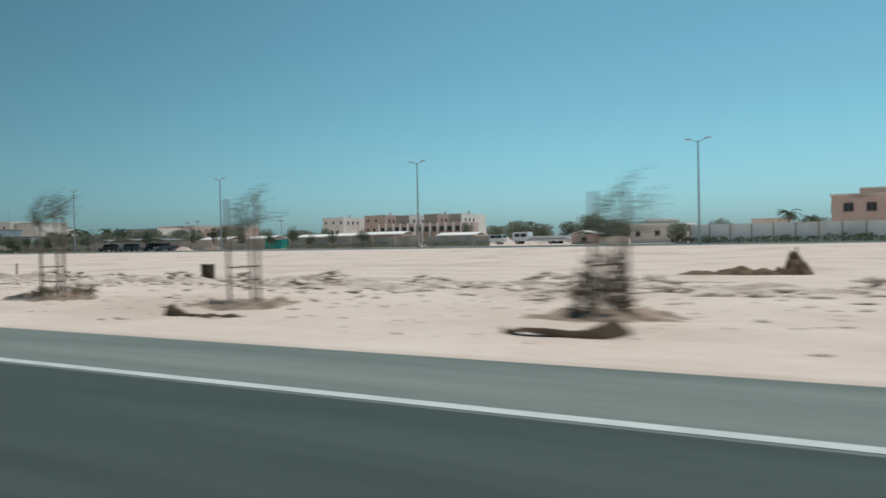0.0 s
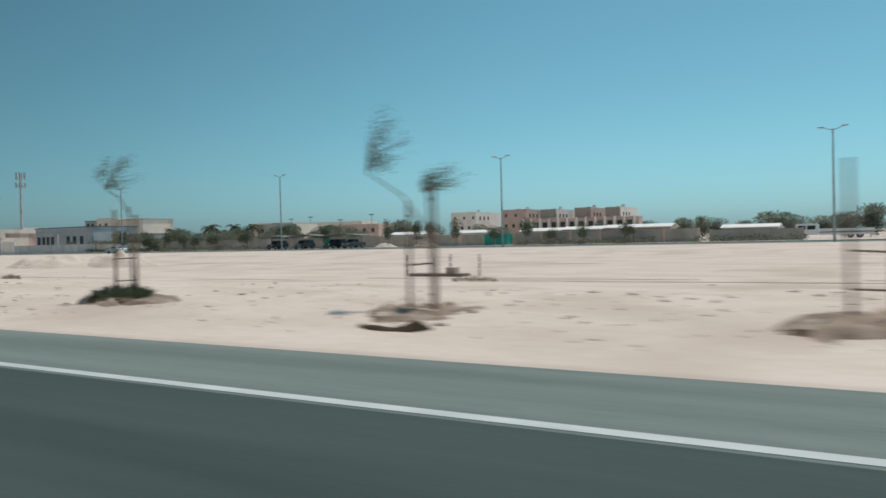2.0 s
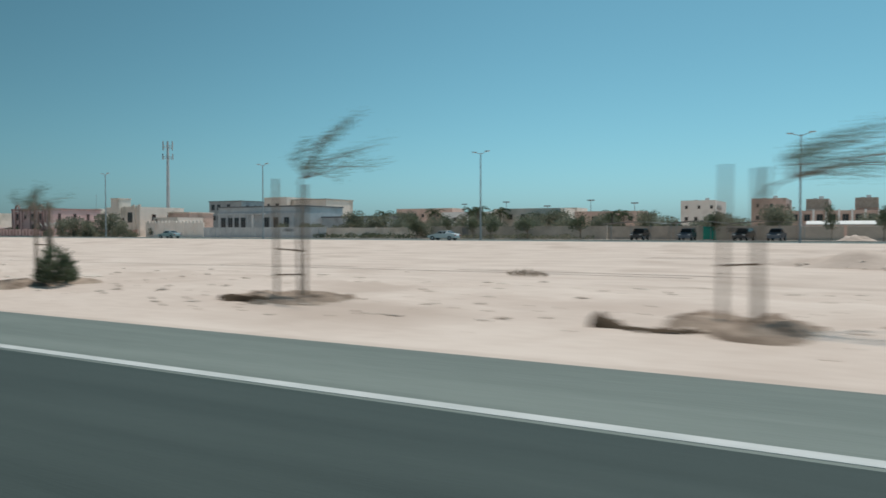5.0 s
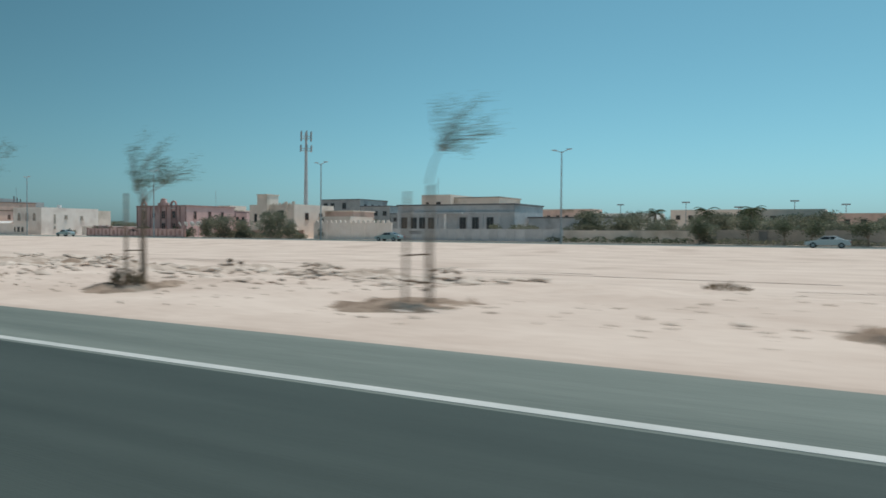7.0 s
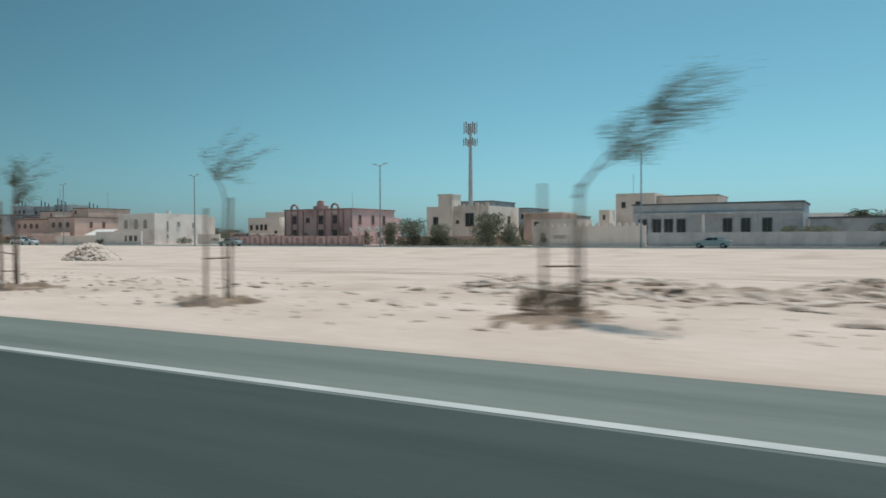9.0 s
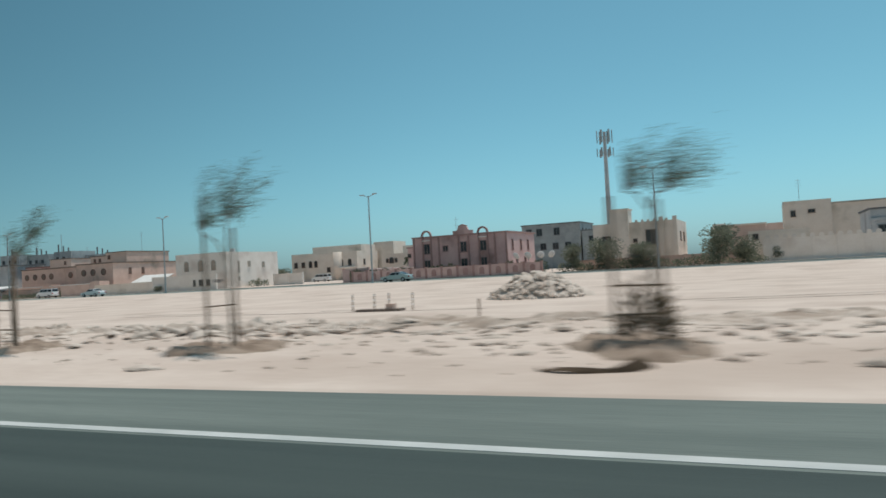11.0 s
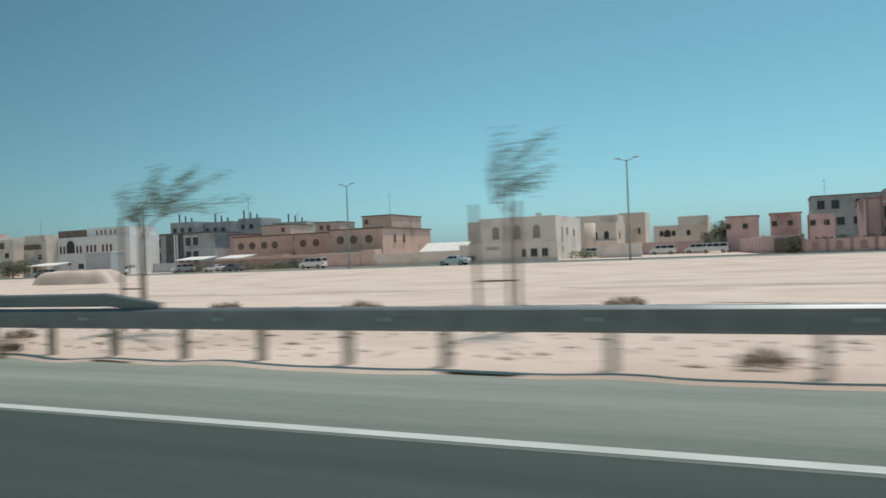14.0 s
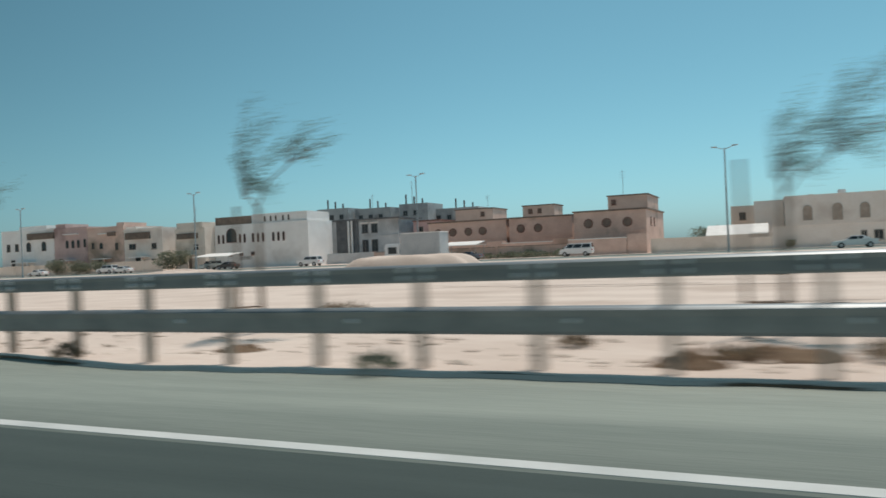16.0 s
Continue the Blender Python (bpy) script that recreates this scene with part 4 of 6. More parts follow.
def building(name, label, x_right, y, w, d, h, wall, turn=0.0, crest=None, wins=(), blocks=(), tone=TRIM, group="houses beyond the side road", category="house", tank=False, glass=GLASS):
    """A flat-roofed house, its near right corner at the place given. Local x runs to the left as minus. blocks: upper storeys x0, x1, y0, y1, top."""
    house = thing(name, label, category, pose(x_right, y, 0, 0, 0, turn), group)
    part("wall", shell(bmesh.new(), -w, 0, 0, d, -0.3, h), wall, house)
    part("roof", boxes((-w + 0.25, -0.25, 0.25, d - 0.25, h - 0.85, h - 0.6)), CONCRETE, house)
    if crest:
        part("cornice", cornice(bmesh.new(), -w, 0, 0, d, h + 0.002), crest, house)
    for x0, x1, y0, y1, top in blocks:
        storey = part("upper_storey", shell(bmesh.new(), x0, x1, y0, y1, h - 0.6, top), wall, house)
        part("upper_roof", boxes((x0 + 0.25, x1 - 0.25, y0 + 0.25, y1 - 0.25, top - 0.7, top - 0.5)), CONCRETE, storey)
        if crest:
            part("upper_cornice", cornice(bmesh.new(), x0, x1, y0, y1, top + 0.002, 0.18, 0.22), crest, storey)
    for face, at, z, ww, hh, style in wins:
        window(house, face, at, z, ww, hh, d, style, tone, glass, w)
    if tank:
        bm = bmesh.new()
        tube(bm, (-w * 0.4, d * 0.5, h - 0.6), (-w * 0.4, d * 0.5, h + 1.0), 0.6, 0.6, 14)
        part("water_tank", bm, WHITE, house, "white roof water tank")
        part("roof_vent", boxes((-w * 0.75, -w * 0.75 + 0.9, d * 0.4, d * 0.4 + 0.7, h - 0.6, h + 0.45)), SHEET, house)
    return house


def row(face, first, step, count, z, w, h, style="rect"):
    return [(face, first + step * k, z, w, h, style) for k in range(count)]


def compound_wall(name, label, x0, x1, y, h, wall, bay=4.0, pier=0.35, rise=0.12, coping=None, pier_tone=None, turn=0.0, niche=None):
    """A garden wall from x0 to x1, panel by panel between piers."""
    ob = thing(name, label, "wall", pose(x0, y, 0, 0, 0, turn), "compound walls along the side road")
    n = max(1, round((x1 - x0) / bay))
    step = (x1 - x0) / n
    panel = part("panel", boxes((0.0, step - pier, 0, 0.2, -0.2, h)), wall, ob)
    panel.matrix_basis = pose(pier / 2, 0, 0)
    post = part("pier", boxes((-pier / 2, pier / 2, -0.08, 0.28, -0.2, h + rise), (-pier / 2 - 0.05, pier / 2 + 0.05, -0.13, 0.33, h + rise, h + rise + 0.07)), pier_tone or wall, ob)
    cap = part("coping", boxes((0.0, step - pier - 0.1, -0.06, 0.26, h, h + 0.09)), coping or wall, ob)
    cap.matrix_basis = pose(pier / 2 + 0.05, 0, 0)
    hole = None
    if niche:
        hole = part("niche", slab(bmesh.new(), arch(step / 2, 0.35, 0.9, 1.2), -0.03, 0.01), niche, ob)
    for k in range(1, n + 1):
        shared("pier", post.data, ob, pose(step * k, 0, 0))
        if k < n:
            shared("panel", panel.data, ob, pose(step * k + pier / 2, 0, 0))
            shared("coping", cap.data, ob, pose(step * k + pier / 2 + 0.05, 0, 0))
            if hole:
                shared("niche", hole.data, ob, pose(step * k, 0, 0))
    return ob


def pitched(x0, x1, y0, y1, z0, z1, thick=0.1):
    """A roof sheet that rises from z0 at y0 to z1 at y1."""
    bm = bmesh.new()
    low = [bm.verts.new(q) for q in ((x0, y0, z0 - thick), (x1, y0, z0 - thick), (x1, y1, z1 - thick), (x0, y1, z1 - thick))]
    top = [bm.verts.new((v.co.x, v.co.y, v.co.z + thick)) for v in low]
    bm.faces.new(low[::-1]), bm.faces.new(top)
    for k in range(4):
        j = (k + 1) % 4
        bm.faces.new((low[k], low[j], top[j], top[k]))
    return bm


def mast(x, y, z0, z1, r=0.05):
    bm = bmesh.new()
    tube(bm, (0, 0, 0), (0, 0, z1 - z0), r, r * 0.6, 6)
    for k in (0.75, 0.85, 0.95):
        tube(bm, (-0.5, 0, (z1 - z0) * k), (0.5, 0, (z1 - z0) * k), 0.02, 0.02, 5)
    return whole("roof_aerial", bm, POLE, "thin grey roof aerial", "aerial", m=pose(x, y, z0), group="roof aerials")


# eastern end: cream wall, tan block, low house, hut
compound_wall("cream_wall", "cream panel wall with dark joints", -22.7, 16, 118, 2.7, WHITE, 2.9, 0.22, 0.0, pier_tone=BLOCK)
building("tan_block", "tan flat-roofed apartment block behind a cream wall", 14, 150, 17.7, 14, 7.7, TAN, crest=CREAM, blocks=[(-13, -3, 3, 12, 8.9)],
         wins=row("front", -15, 3.6, 4, 5.6, 1.6, 1.5) + row("left", 3, 4, 2, 5.6, 1.4, 1.5), group="blocks of flats", category="apartment block")
building("low_house", "low cream house behind a wall", -10.7, 150, 6.3, 6, 3.7, CREAM, crest=TAN, wins=row("front", -4.8, 3.2, 2, 2.2, 1.1, 1.1))
building("low_house", "low cream house with a raised middle and a small dark window", -24.3, 123, 8.8, 9, 3.0, CREAM, crest=WHITE, blocks=[(-6.6, -2.1, 0.4, 6, 3.7)],
         wins=[("front", -7.6, 1.6, 0.8, 0.8, "rect"), ("front", -1.2, 1.8, 0.9, 0.7, "rect"), ("front", -4.4, 1.7, 0.8, 0.8, "rect")])
hut = building("roadside_hut", "small tan hut under a low white gabled sheet roof", -38.9, 122, 4.3, 4, 1.65, TAN, wins=[("front", -2, 0.9, 0.9, 0.7, "rect")], category="hut")
part("gable_roof", slab(bmesh.new(), [(-4.7, 1.66), (-2.15, 2.22), (0.4, 1.66), (0.4, 1.78), (-2.15, 2.36), (-4.7, 1.78)], -0.4, 4.4), ROOFSHEET, hut, "white sheet roof")
compound_wall("garden_wall", "low pale garden wall beside a hut", -38.4, -33.4, 122.5, 1.1, CREAM, 2.5, 0.2, 0.0)
compound_wall("garden_wall", "rendered grey-beige garden wall", -71.5, -58.5, 121.0, 1.7, BLOCK, 4.3)
compound_wall("long_wall", "long rendered grey-beige wall with darker piers", -105.2, -73.4, 121.0, 2.05, BLOCK, 5.3, 0.4, 0.06, pier_tone=TAN)
compound_wall("long_wall", "long rendered grey-beige wall with darker piers", -134.0, -110.2, 121.0, 2.05, BLOCK, 5.3, 0.4, 0.06, ROOFSHEET, TAN)
compound_wall("rear_wall", "rendered wall behind the parking shades", -163.0, -134.2, 121.4, 2.1, BLOCK, 4.8)
compound_wall("garden_wall", "plain rendered garden wall beside the road", -197.0, -163.2, 120.5, 2.15, BLOCK, 5.6)
compound_wall("garden_wall", "plain rendered garden wall with a dark gate", -222.5, -197.4, 120.5, 2.0, CREAM, 6.2, coping=BLOCK)
whole("metal_gate", boxes((-0.55, 0.55, -0.15, -0.09, 0, 2.0), (-0.62, -0.55, -0.2, -0.09, 0, 2.1), (0.55, 0.62, -0.2, -0.09, 0, 2.1)), CANOPY, "dark sheet metal gate in a garden wall", "gate", m=pose(-189.8, 120.5, 0))
shop = thing("green_hoarding", "bright green sheet metal hoarding by the wall", "hoarding", pose(-110.1, 118.8, 0))
for k in range(2):
    part("panel", boxes((k * 2.25 + 0.02, k * 2.25 + 2.2, 0, 0.06, 0.05, 2.05)), GREEN, shop)
    for j in range(7):
        part("rib", boxes((k * 2.25 + 0.1 + 0.32 * j, k * 2.25 + 0.16 + 0.32 * j, -0.03, 0.0, 0.05, 2.05)), GREEN, shop)
part("side_panel", boxes((4.45, 4.5, 0.06, 2.4, 0.05, 2.05)), GREEN, shop)
whole("green_board", boxes((-0.9, 0.9, 0, 0.06, 0.1, 2.1), (-0.9, -0.82, 0.06, 0.12, 0, 2.1), (0.82, 0.9, 0.06, 0.12, 0, 2.1)), GREEN, "green board beside parked cars", "board", m=pose(-146.6, 119.5, 0))

for k, (x0, x1, z, tone) in enumerate(((-104.5, -97.0, 2.5, ROOFSHEET), (-96.5, -89.5, 2.6, ROOFSHEET), (-88.8, -78.0, 2.7, ROOFSHEET), (-118.5, -111.5, 2.5, ROOFSHEET), (-133.0, -124.5, 2.5, ROOFSHEET), (-70.0, -62.0, 2.2, ROOFSHEET))):
    shed = thing("workers_shed", "low shed with a white corrugated roof behind the wall", "shed", pose(x0, 122.5, 0), "sheds behind the wall")
    w = x1 - x0
    part("wall", shell(bmesh.new(), 0, w, 0, 4.6, 0, z - 0.25), TAN, shed)
    part("roof", pitched(-0.3, w + 0.3, -0.5, 2.3, z - 0.1, z + 0.42), tone, shed)
    part("rear_roof", pitched(-0.3, w + 0.3, 2.3, 5.0, z + 0.42, z - 0.1), tone, shed)

for x0, x1, z in ((-161.5, -152.0, 2.45), (-151.2, -143.5, 2.5), (-143.0, -133.2, 2.4)):
    shade = thing("parking_shade", "dark fabric parking shade on thin steel posts", "parking shade", pose(x0, 112.6, 0), "parking shades")
    w = x1 - x0
    bm = bmesh.new()
    slab(bm, [(w * k / 8, z + 0.35 * math.sin(math.pi * k / 8)) for k in range(9)] + [(w * k / 8, z + 0.06 + 0.35 * math.sin(math.pi * k / 8)) for k in range(8, -1, -1)], 0, 5.5)
    part("canopy", bm, CANOPY, shade)
    for k in range(4):
        bm = bmesh.new()
        tube(bm, (w * k / 3, 5.2, 0), (w * k / 3, 5.2, z), 0.06, 0.06, 8)
        part("post", bm, POLE, shade)

# far blocks of flats
for x1, w, h, tone in ((-161.4, 9.4, 10.0, PALE), (-143.5, 8.6, 10.2, TAN), (-133.3, 5.4, 9.8, PALE), (-122.2, 5.2, 9.9, TAN), (-113.1, 4.8, 9.7, PALE)):
    flats = building("apartment_block", "far pale block of flats behind the trees", x1, 216, w, 19, h, tone, crest=None,
             wins=row("front", -w + 1.6, 3.4, int((w - 2) / 3.4) + 1, h - 1.9, 0.7, 0.8) + row("front", -w + 1.6, 2.6, int((w - 2) / 2.6) + 1, h - 5.2, 0.9, 1.0) + row("right", 3, 3, 3, h - 2, 0.9, 1.0),
             group="blocks of flats", category="apartment block", tank=True)
    if w < 6:
        part("upper_panel", boxes((-w + 0.2, -0.2, -0.35, -0.15, h - 2.6, h - 0.1)), SHUTTER, flats, "brown panel over the upper storey")
row_flats = building("apartment_row", "far pale row of flats with white pillars", -106.4, 211, 36.4, 4, 6.6, TAN, wins=row("front", -34.6, 2.9, 12, 4.8, 1.5, 1.7), group="blocks of flats", category="apartment block")
for k in range(13):
    part("pillar", boxes((-36.3 + 2.9 * k, -35.8 + 2.9 * k, -0.5, -0.02, 0, 6.9)), WHITE, row_flats, "white pillar")
building("flat_building", "far low pale building", -172.0, 175, 16, 9, 6.2, TAN, wins=row("front", -14, 3, 5, 4.4, 1.1, 1.1))
building("flat_building", "far low pale building", -196.0, 200, 26, 9, 8.0, CREAM, wins=row("front", -24, 3.2, 8, 6, 1.1, 1.1))
building("flat_building", "far pale building behind palms", -183.0, 152, 14, 9, 6.4, CREAM, wins=row("front", -12, 3.2, 4, 4.6, 1.1, 1.1))
building("flat_building", "far low pale building", -254, 232, 24, 9, 9.6, TAN, wins=row("front", -22, 3.2, 7, 7, 1.1, 1.1))
building("flat_building", "far low white building", -228, 210, 18, 9, 7.5, WHITE, wins=row("front", -16, 3.2, 5, 5.2, 1.1, 1.1))

# long grey house with a portico and dark tall windows
grey = building("grey_villa", "long grey single-storey villa with tall dark windows and a dark cornice", -234.6, 128, 26.8, 14, 6.9, GREY, crest=DARK_GREY,
                wins=[("front", x, 3.3, 1.5, 2.5, "rect") for x in (-25.1, -22.7, -20.7, -18.6, -11.2, -8.4, -5.2)], tone=DARK_GREY)
for x in (-26.4, -23.9, -21.7, -19.65, -17.2, -12.6, -9.8, -6.9, -3.2, -0.5):
    part("pilaster", boxes((x - 0.22, x + 0.22, -0.16, -0.004, 0, 5.2)), GREY, grey)
part("band", boxes((-26.8, 0, -0.3, -0.17, 5.2, 5.6)), GREY, grey)
bm = bmesh.new()
tube(bm, (-14.9, -0.7, 0), (-14.9, -0.7, 5.2), 0.28, 0.25, 12)
part("column", bm, WHITE, grey, "white portico column")
part("porch_slab", boxes((-16.5, -10.8, -1.2, -0.31, 5.2, 5.55)), GREY, grey)
building("grey_annex", "low grey annex beside the villa", -217.0, 133.5, 17, 8, 4.4, GREY, crest=DARK_GREY, wins=[("front", -14.5, 1.7, 1.8, 0.8, "rect"), ("front", -8.0, 1.7, 1.6, 0.7, "rect")], tone=DARK_GREY)
compound_wall("sheet_fence", "pale grey sheet metal fence", -256.5, -221.5, 119, 2.1, SHEET, 1.75, 0.1, 0.0)
fence = compound_wall("notched_wall", "pale cream garden wall with a notched crest", -276.4, -257.0, 119.2, 3.2, PALE, 3.2, 0.2, 0.1)
for k in range(16):
    part("merlon", slab(bmesh.new(), arch(0.6 + 1.2 * k, 3.3, 0.7, 0.55), 0.0, 0.2), PALE, fence)
building("grey_block", "blue-grey two-storey block behind the garden walls", -322.5, 197, 16.5, 16, 12.2, SLATE, crest=DARK_GREY,
         wins=[("front", x, 10.2, 1.7, 2.0, "rect") for x in (-14.5, -11.5, -6.5)] + [("front", x, 6.2, 1.7, 1.8, "rect") for x in (-14, -10.5, -7, -3.5)] + row("right", 3, 4, 3, 10, 1.4, 1.6), tone=DARK_GREY)
building("grey_block", "blue-grey lower block behind the garden walls", -310.5, 197, 11.5, 14, 9.8, SLATE, crest=DARK_GREY, wins=row("front", -9, 3.5, 3, 7.6, 1.5, 1.5), tone=DARK_GREY)
building("grey_wing", "low slate-grey wing with a flat roof", -296.4, 197, 13.6, 12, 7.3, SLATE, crest=DARK_GREY, wins=row("front", -12, 3.4, 4, 5.6, 1.2, 1.2), tone=DARK_GREY)
building("stair_tower", "far pale stair tower behind the houses", -285.4, 192, 2.9, 5, 8.8, CREAM, wins=[("front", -1.5, 6.8, 0.7, 1.2, "rect")])

# beige house with a square turret
beige = building("beige_house", "beige two-storey house with a square stair turret and dark openings", -289.5, 128, 14.2, 14, 7.7, CREAM, crest=None,
                 wins=[("front", -11.8, 4.6, 1.7, 2.0, "rect"), ("front", -4.3, 5.0, 1.9, 2.6, "rect"), ("front", -7.0, 4.6, 0.7, 0.6, "rect"), ("right", 4, 5, 1.2, 1.6, "rect"), ("right", 9, 5, 1.2, 1.6, "rect")])
part("turret", shell(bmesh.new(), -11.0, -7.9, -0.8, 3.0, -0.2, 9.9), CREAM, beige)
part("turret_roof", boxes((-11.15, -7.75, -0.95, 3.15, 9.9, 10.12)), CREAM, beige)
part("pier", boxes((-2.9, -2.2, -0.35, -0.005, 0, 8.3)), CREAM, beige)
part("pier", boxes((-0.7, 0.0, -0.35, -0.005, 0, 8.3)), CREAM, beige)
for k in range(6):
    part("merlon", boxes((-6.9 + k, -6.5 + k, 0.0, 0.25, 7.7, 8.05)), CREAM, beige)
compound_wall("garden_wall", "beige garden wall behind bushes", -304.5, -279.0, 118.6, 1.6, TAN, 4.2)
building("cream_outbuilding", "cream outbuilding with a curved garden wall and a brown shade roof", -269.9, 123, 8.6, 8, 4.7, CREAM, crest=None, wins=[("front", -7.6, 3.8, 0.9, 0.9, "rect")])
building("tan_annex", "low tan annex under a flat roof", -276.0, 132, 8, 8, 6.0, TAN, crest=CREAM)
building("cream_house", "cream two-storey house with an aerial on the roof", -264.6, 156, 8.3, 12, 10.8, CREAM, crest=None, wins=[("front", -6.6, 8.4, 0.9, 1.2, "rect"), ("front", -3.4, 8.7, 1.3, 0.7, "rect")])
building("cream_house", "cream lower wing of a house", -252.3, 158, 12.2, 12, 9.9, CREAM, crest=BLOCK)
compound_wall("garden_wall", "plain cream garden wall", -270.0, -258.0, 120.6, 1.9, CREAM, 4.0)

# rose house with round-arched gables
rose = building("rose_house", "rose-pink two-storey house with three arched gables and tall bays", -317.1, 120.8, 18.4, 15, 7.3, BROWN_ROSE, crest=DEEP_ROSE, turn=-1,
                wins=[("front", x, 5.3, 1.3, 1.9, "rect") for x in (-15.6, -8.3, -4.5)] + [("front", x, 2.4, 1.3, 1.7, "rect") for x in (-15.6, -8.3, -4.5)] + [("front", -11.9, 5.2, 1.1, 1.1, "rect")]
                + [("right", y, 5.2, 0.9, 2.0, "rect") for y in (2.5, 7.0, 11)] + [("right", y, 2.3, 0.9, 1.5, "rect") for y in (4.5, 9)], tone=DEEP_ROSE)
for x, top in ((-15.6, 8.5), (-4.5, 8.5)):
    gable = bmesh.new()
    ring_out, ring_in = arch(x, 7.3, 2.1, top - 7.3 + 0.2, 10), arch(x, 7.3, 1.5, top - 7.3 - 0.12, 10)
    a, b, c, d = ([gable.verts.new((q, y, z)) for q, z in ring] for ring, y in ((ring_out, -0.3), (ring_in, -0.3), (ring_out, 0.12), (ring_in, 0.12)))
    for k in range(1, len(a)):
        j = (k + 1) % len(a)
        for quad in ((a[k], a[j], b[j], b[k]), (c[k], d[k], d[j], c[j]), (a[k], c[k], c[j], a[j]), (b[k], b[j], d[j], d[k])):
            gable.faces.new(quad)
    part("arched_gable", gable, DEEP_ROSE, rose)
    for s in (-0.95, 0.75):
        part("bay_pier", boxes((x + s, x + s + 0.22, -0.25, -0.003, 0, 7.25)), DEEP_ROSE, rose)
    part("ledge", boxes((x - 0.8, x + 0.8, -0.32, -0.003, 6.75, 6.9)), WHITE, rose, "white ledge")
part("middle_gable", slab(bmesh.new(), [(-10.2, 7.58), (-6.4, 7.58), (-6.4, 8.2), (-7.2, 8.2), (-7.5, 8.9), (-8.3, 9.15), (-9.1, 8.9), (-9.4, 8.2), (-10.2, 8.2)], -0.25, 0.25), BROWN_ROSE, rose)
part("gable_trim", slab(bmesh.new(), [(-7.5, 8.92), (-8.3, 9.17), (-9.1, 8.92), (-9.1, 9.06), (-8.3, 9.33), (-7.5, 9.06)], -0.32, 0.3), DEEP_ROSE, rose)
for s in (-9.4, -7.4):
    part("bay_pier", boxes((s, s + 0.25, -0.25, -0.003, 0, 7.25)), DEEP_ROSE, rose)
for x in (-18.3, -13.2, -2.3, -0.2):
    part("pier", boxes((x - 0.15, x + 0.15, -0.18, -0.003, 0, 7.28)), DEEP_ROSE, rose)
compound_wall("rose_wall", "rose-pink garden wall with piers and arched niches", -344.0, -309.0, 113.2, 1.75, ROSE, 3.0, 0.4, 0.18, ROSE, DEEP_ROSE, niche=DEEP_ROSE)
building("cube_house", "rose-brown cube-like house behind a wall", -336.8, 160, 4.4, 9, 6.9, BROWN_ROSE, wins=row("front", -3.8, 2.4, 2, 5.2, 1.0, 1.0))
building("cube_house", "rose-brown cube-like house behind a wall", -342.6, 160, 5.6, 9, 7.2, BROWN_ROSE, crest=DEEP_ROSE, wins=row("front", -4.8, 2.8, 2, 5.4, 1.0, 1.0))
building("cube_house", "rose-brown cube-like house behind a wall", -350.4, 160, 6.0, 9, 7.0, BROWN_ROSE, crest=DEEP_ROSE, wins=row("front", -5.6, 3.2, 2, 5.2, 1.0, 1.0))
building("arched_house", "cream house with small arched windows", -361.2, 177, 12.0, 12, 6.5, CREAM, blocks=[(-6.8, -0.2, 3, 11, 8.6)], wins=[("front", x, 4.7, 0.9 + 0.6 * (i == 1), 1.3 + 0.4 * (i == 1), "arch") for i, x in enumerate((-10.2, -8.9, -7.5, -4.2))])
building("cream_tower", "cream stair block behind the houses", -377.3, 192, 6.7, 8, 10.7, CREAM, wins=[("front", -1.6, 6, 0.6, 1.4, "rect")])
villa = building("cream_villa", "cream villa with arched windows and a set-back tan upper storey", -382.2, 179, 17.0, 12, 8.1, CREAM, crest=None, blocks=[(-16.8, -0.2, 3.0, 11.0, 10.0)],
                 wins=[("front", x, 5.0, 1.2, 2.0, "arch") for x in (-15.7, -13.8, -5.2, -2.4)] + [("front", -9.5, 3.2, 1.2, 1.4, "rect"), ("right", 4.0, 5.0, 1.0, 1.6, "rect")])
bm = bmesh.new()
tube(bm, (-6.4, 0.4, -0.3), (-6.4, 0.4, 8.1), 1.5, 1.5, 20)
part("rounded_corner", bm, CREAM, villa, smooth=True)
part("ledge", boxes((-6.0, -0.6, -0.8, -0.005, 3.5, 3.7)), WHITE, villa, "white ledge over a doorway")
building("low_villa", "cream low villa with dark windows beside another one", -399.4, 181, 6.5, 9, 8.2, CREAM, wins=row("front", -5.0, 2.6, 2, 5.0, 1.2, 1.6))
compound_wall("gate_wall", "rose-brown garden wall with a wide gate", -349.2, -343.9, 118.6, 2.5, ROSE, 2.6, 0.4, 0.1, ROOFSHEET)
compound_wall("side_wall", "rose-brown wall running back along a side street", -353.9, -314.4, 158.0, 2.4, ROSE, 5.0, 0.4, 0.1, ROOFSHEET, turn=-83.2)
whole("metal_gate", boxes((-1.1, 1.1, -0.3, -0.24, 0, 2.1), (-1.2, -1.1, -0.34, -0.23, 0, 2.2), (1.1, 1.2, -0.34, -0.23, 0, 2.2)), TRIM, "brown sheet metal gate in a rose wall", "gate", m=pose(-346.5, 118.6, 0))
compound_wall("garden_wall", "pale garden wall beside a white house", -377.0, -369.4, 134, 2.4, PALE, 3.8)
compound_wall("rear_wall", "rose garden wall behind parked vehicles", -379.0, -361.5, 167, 2.6, ROSE, 4.4)

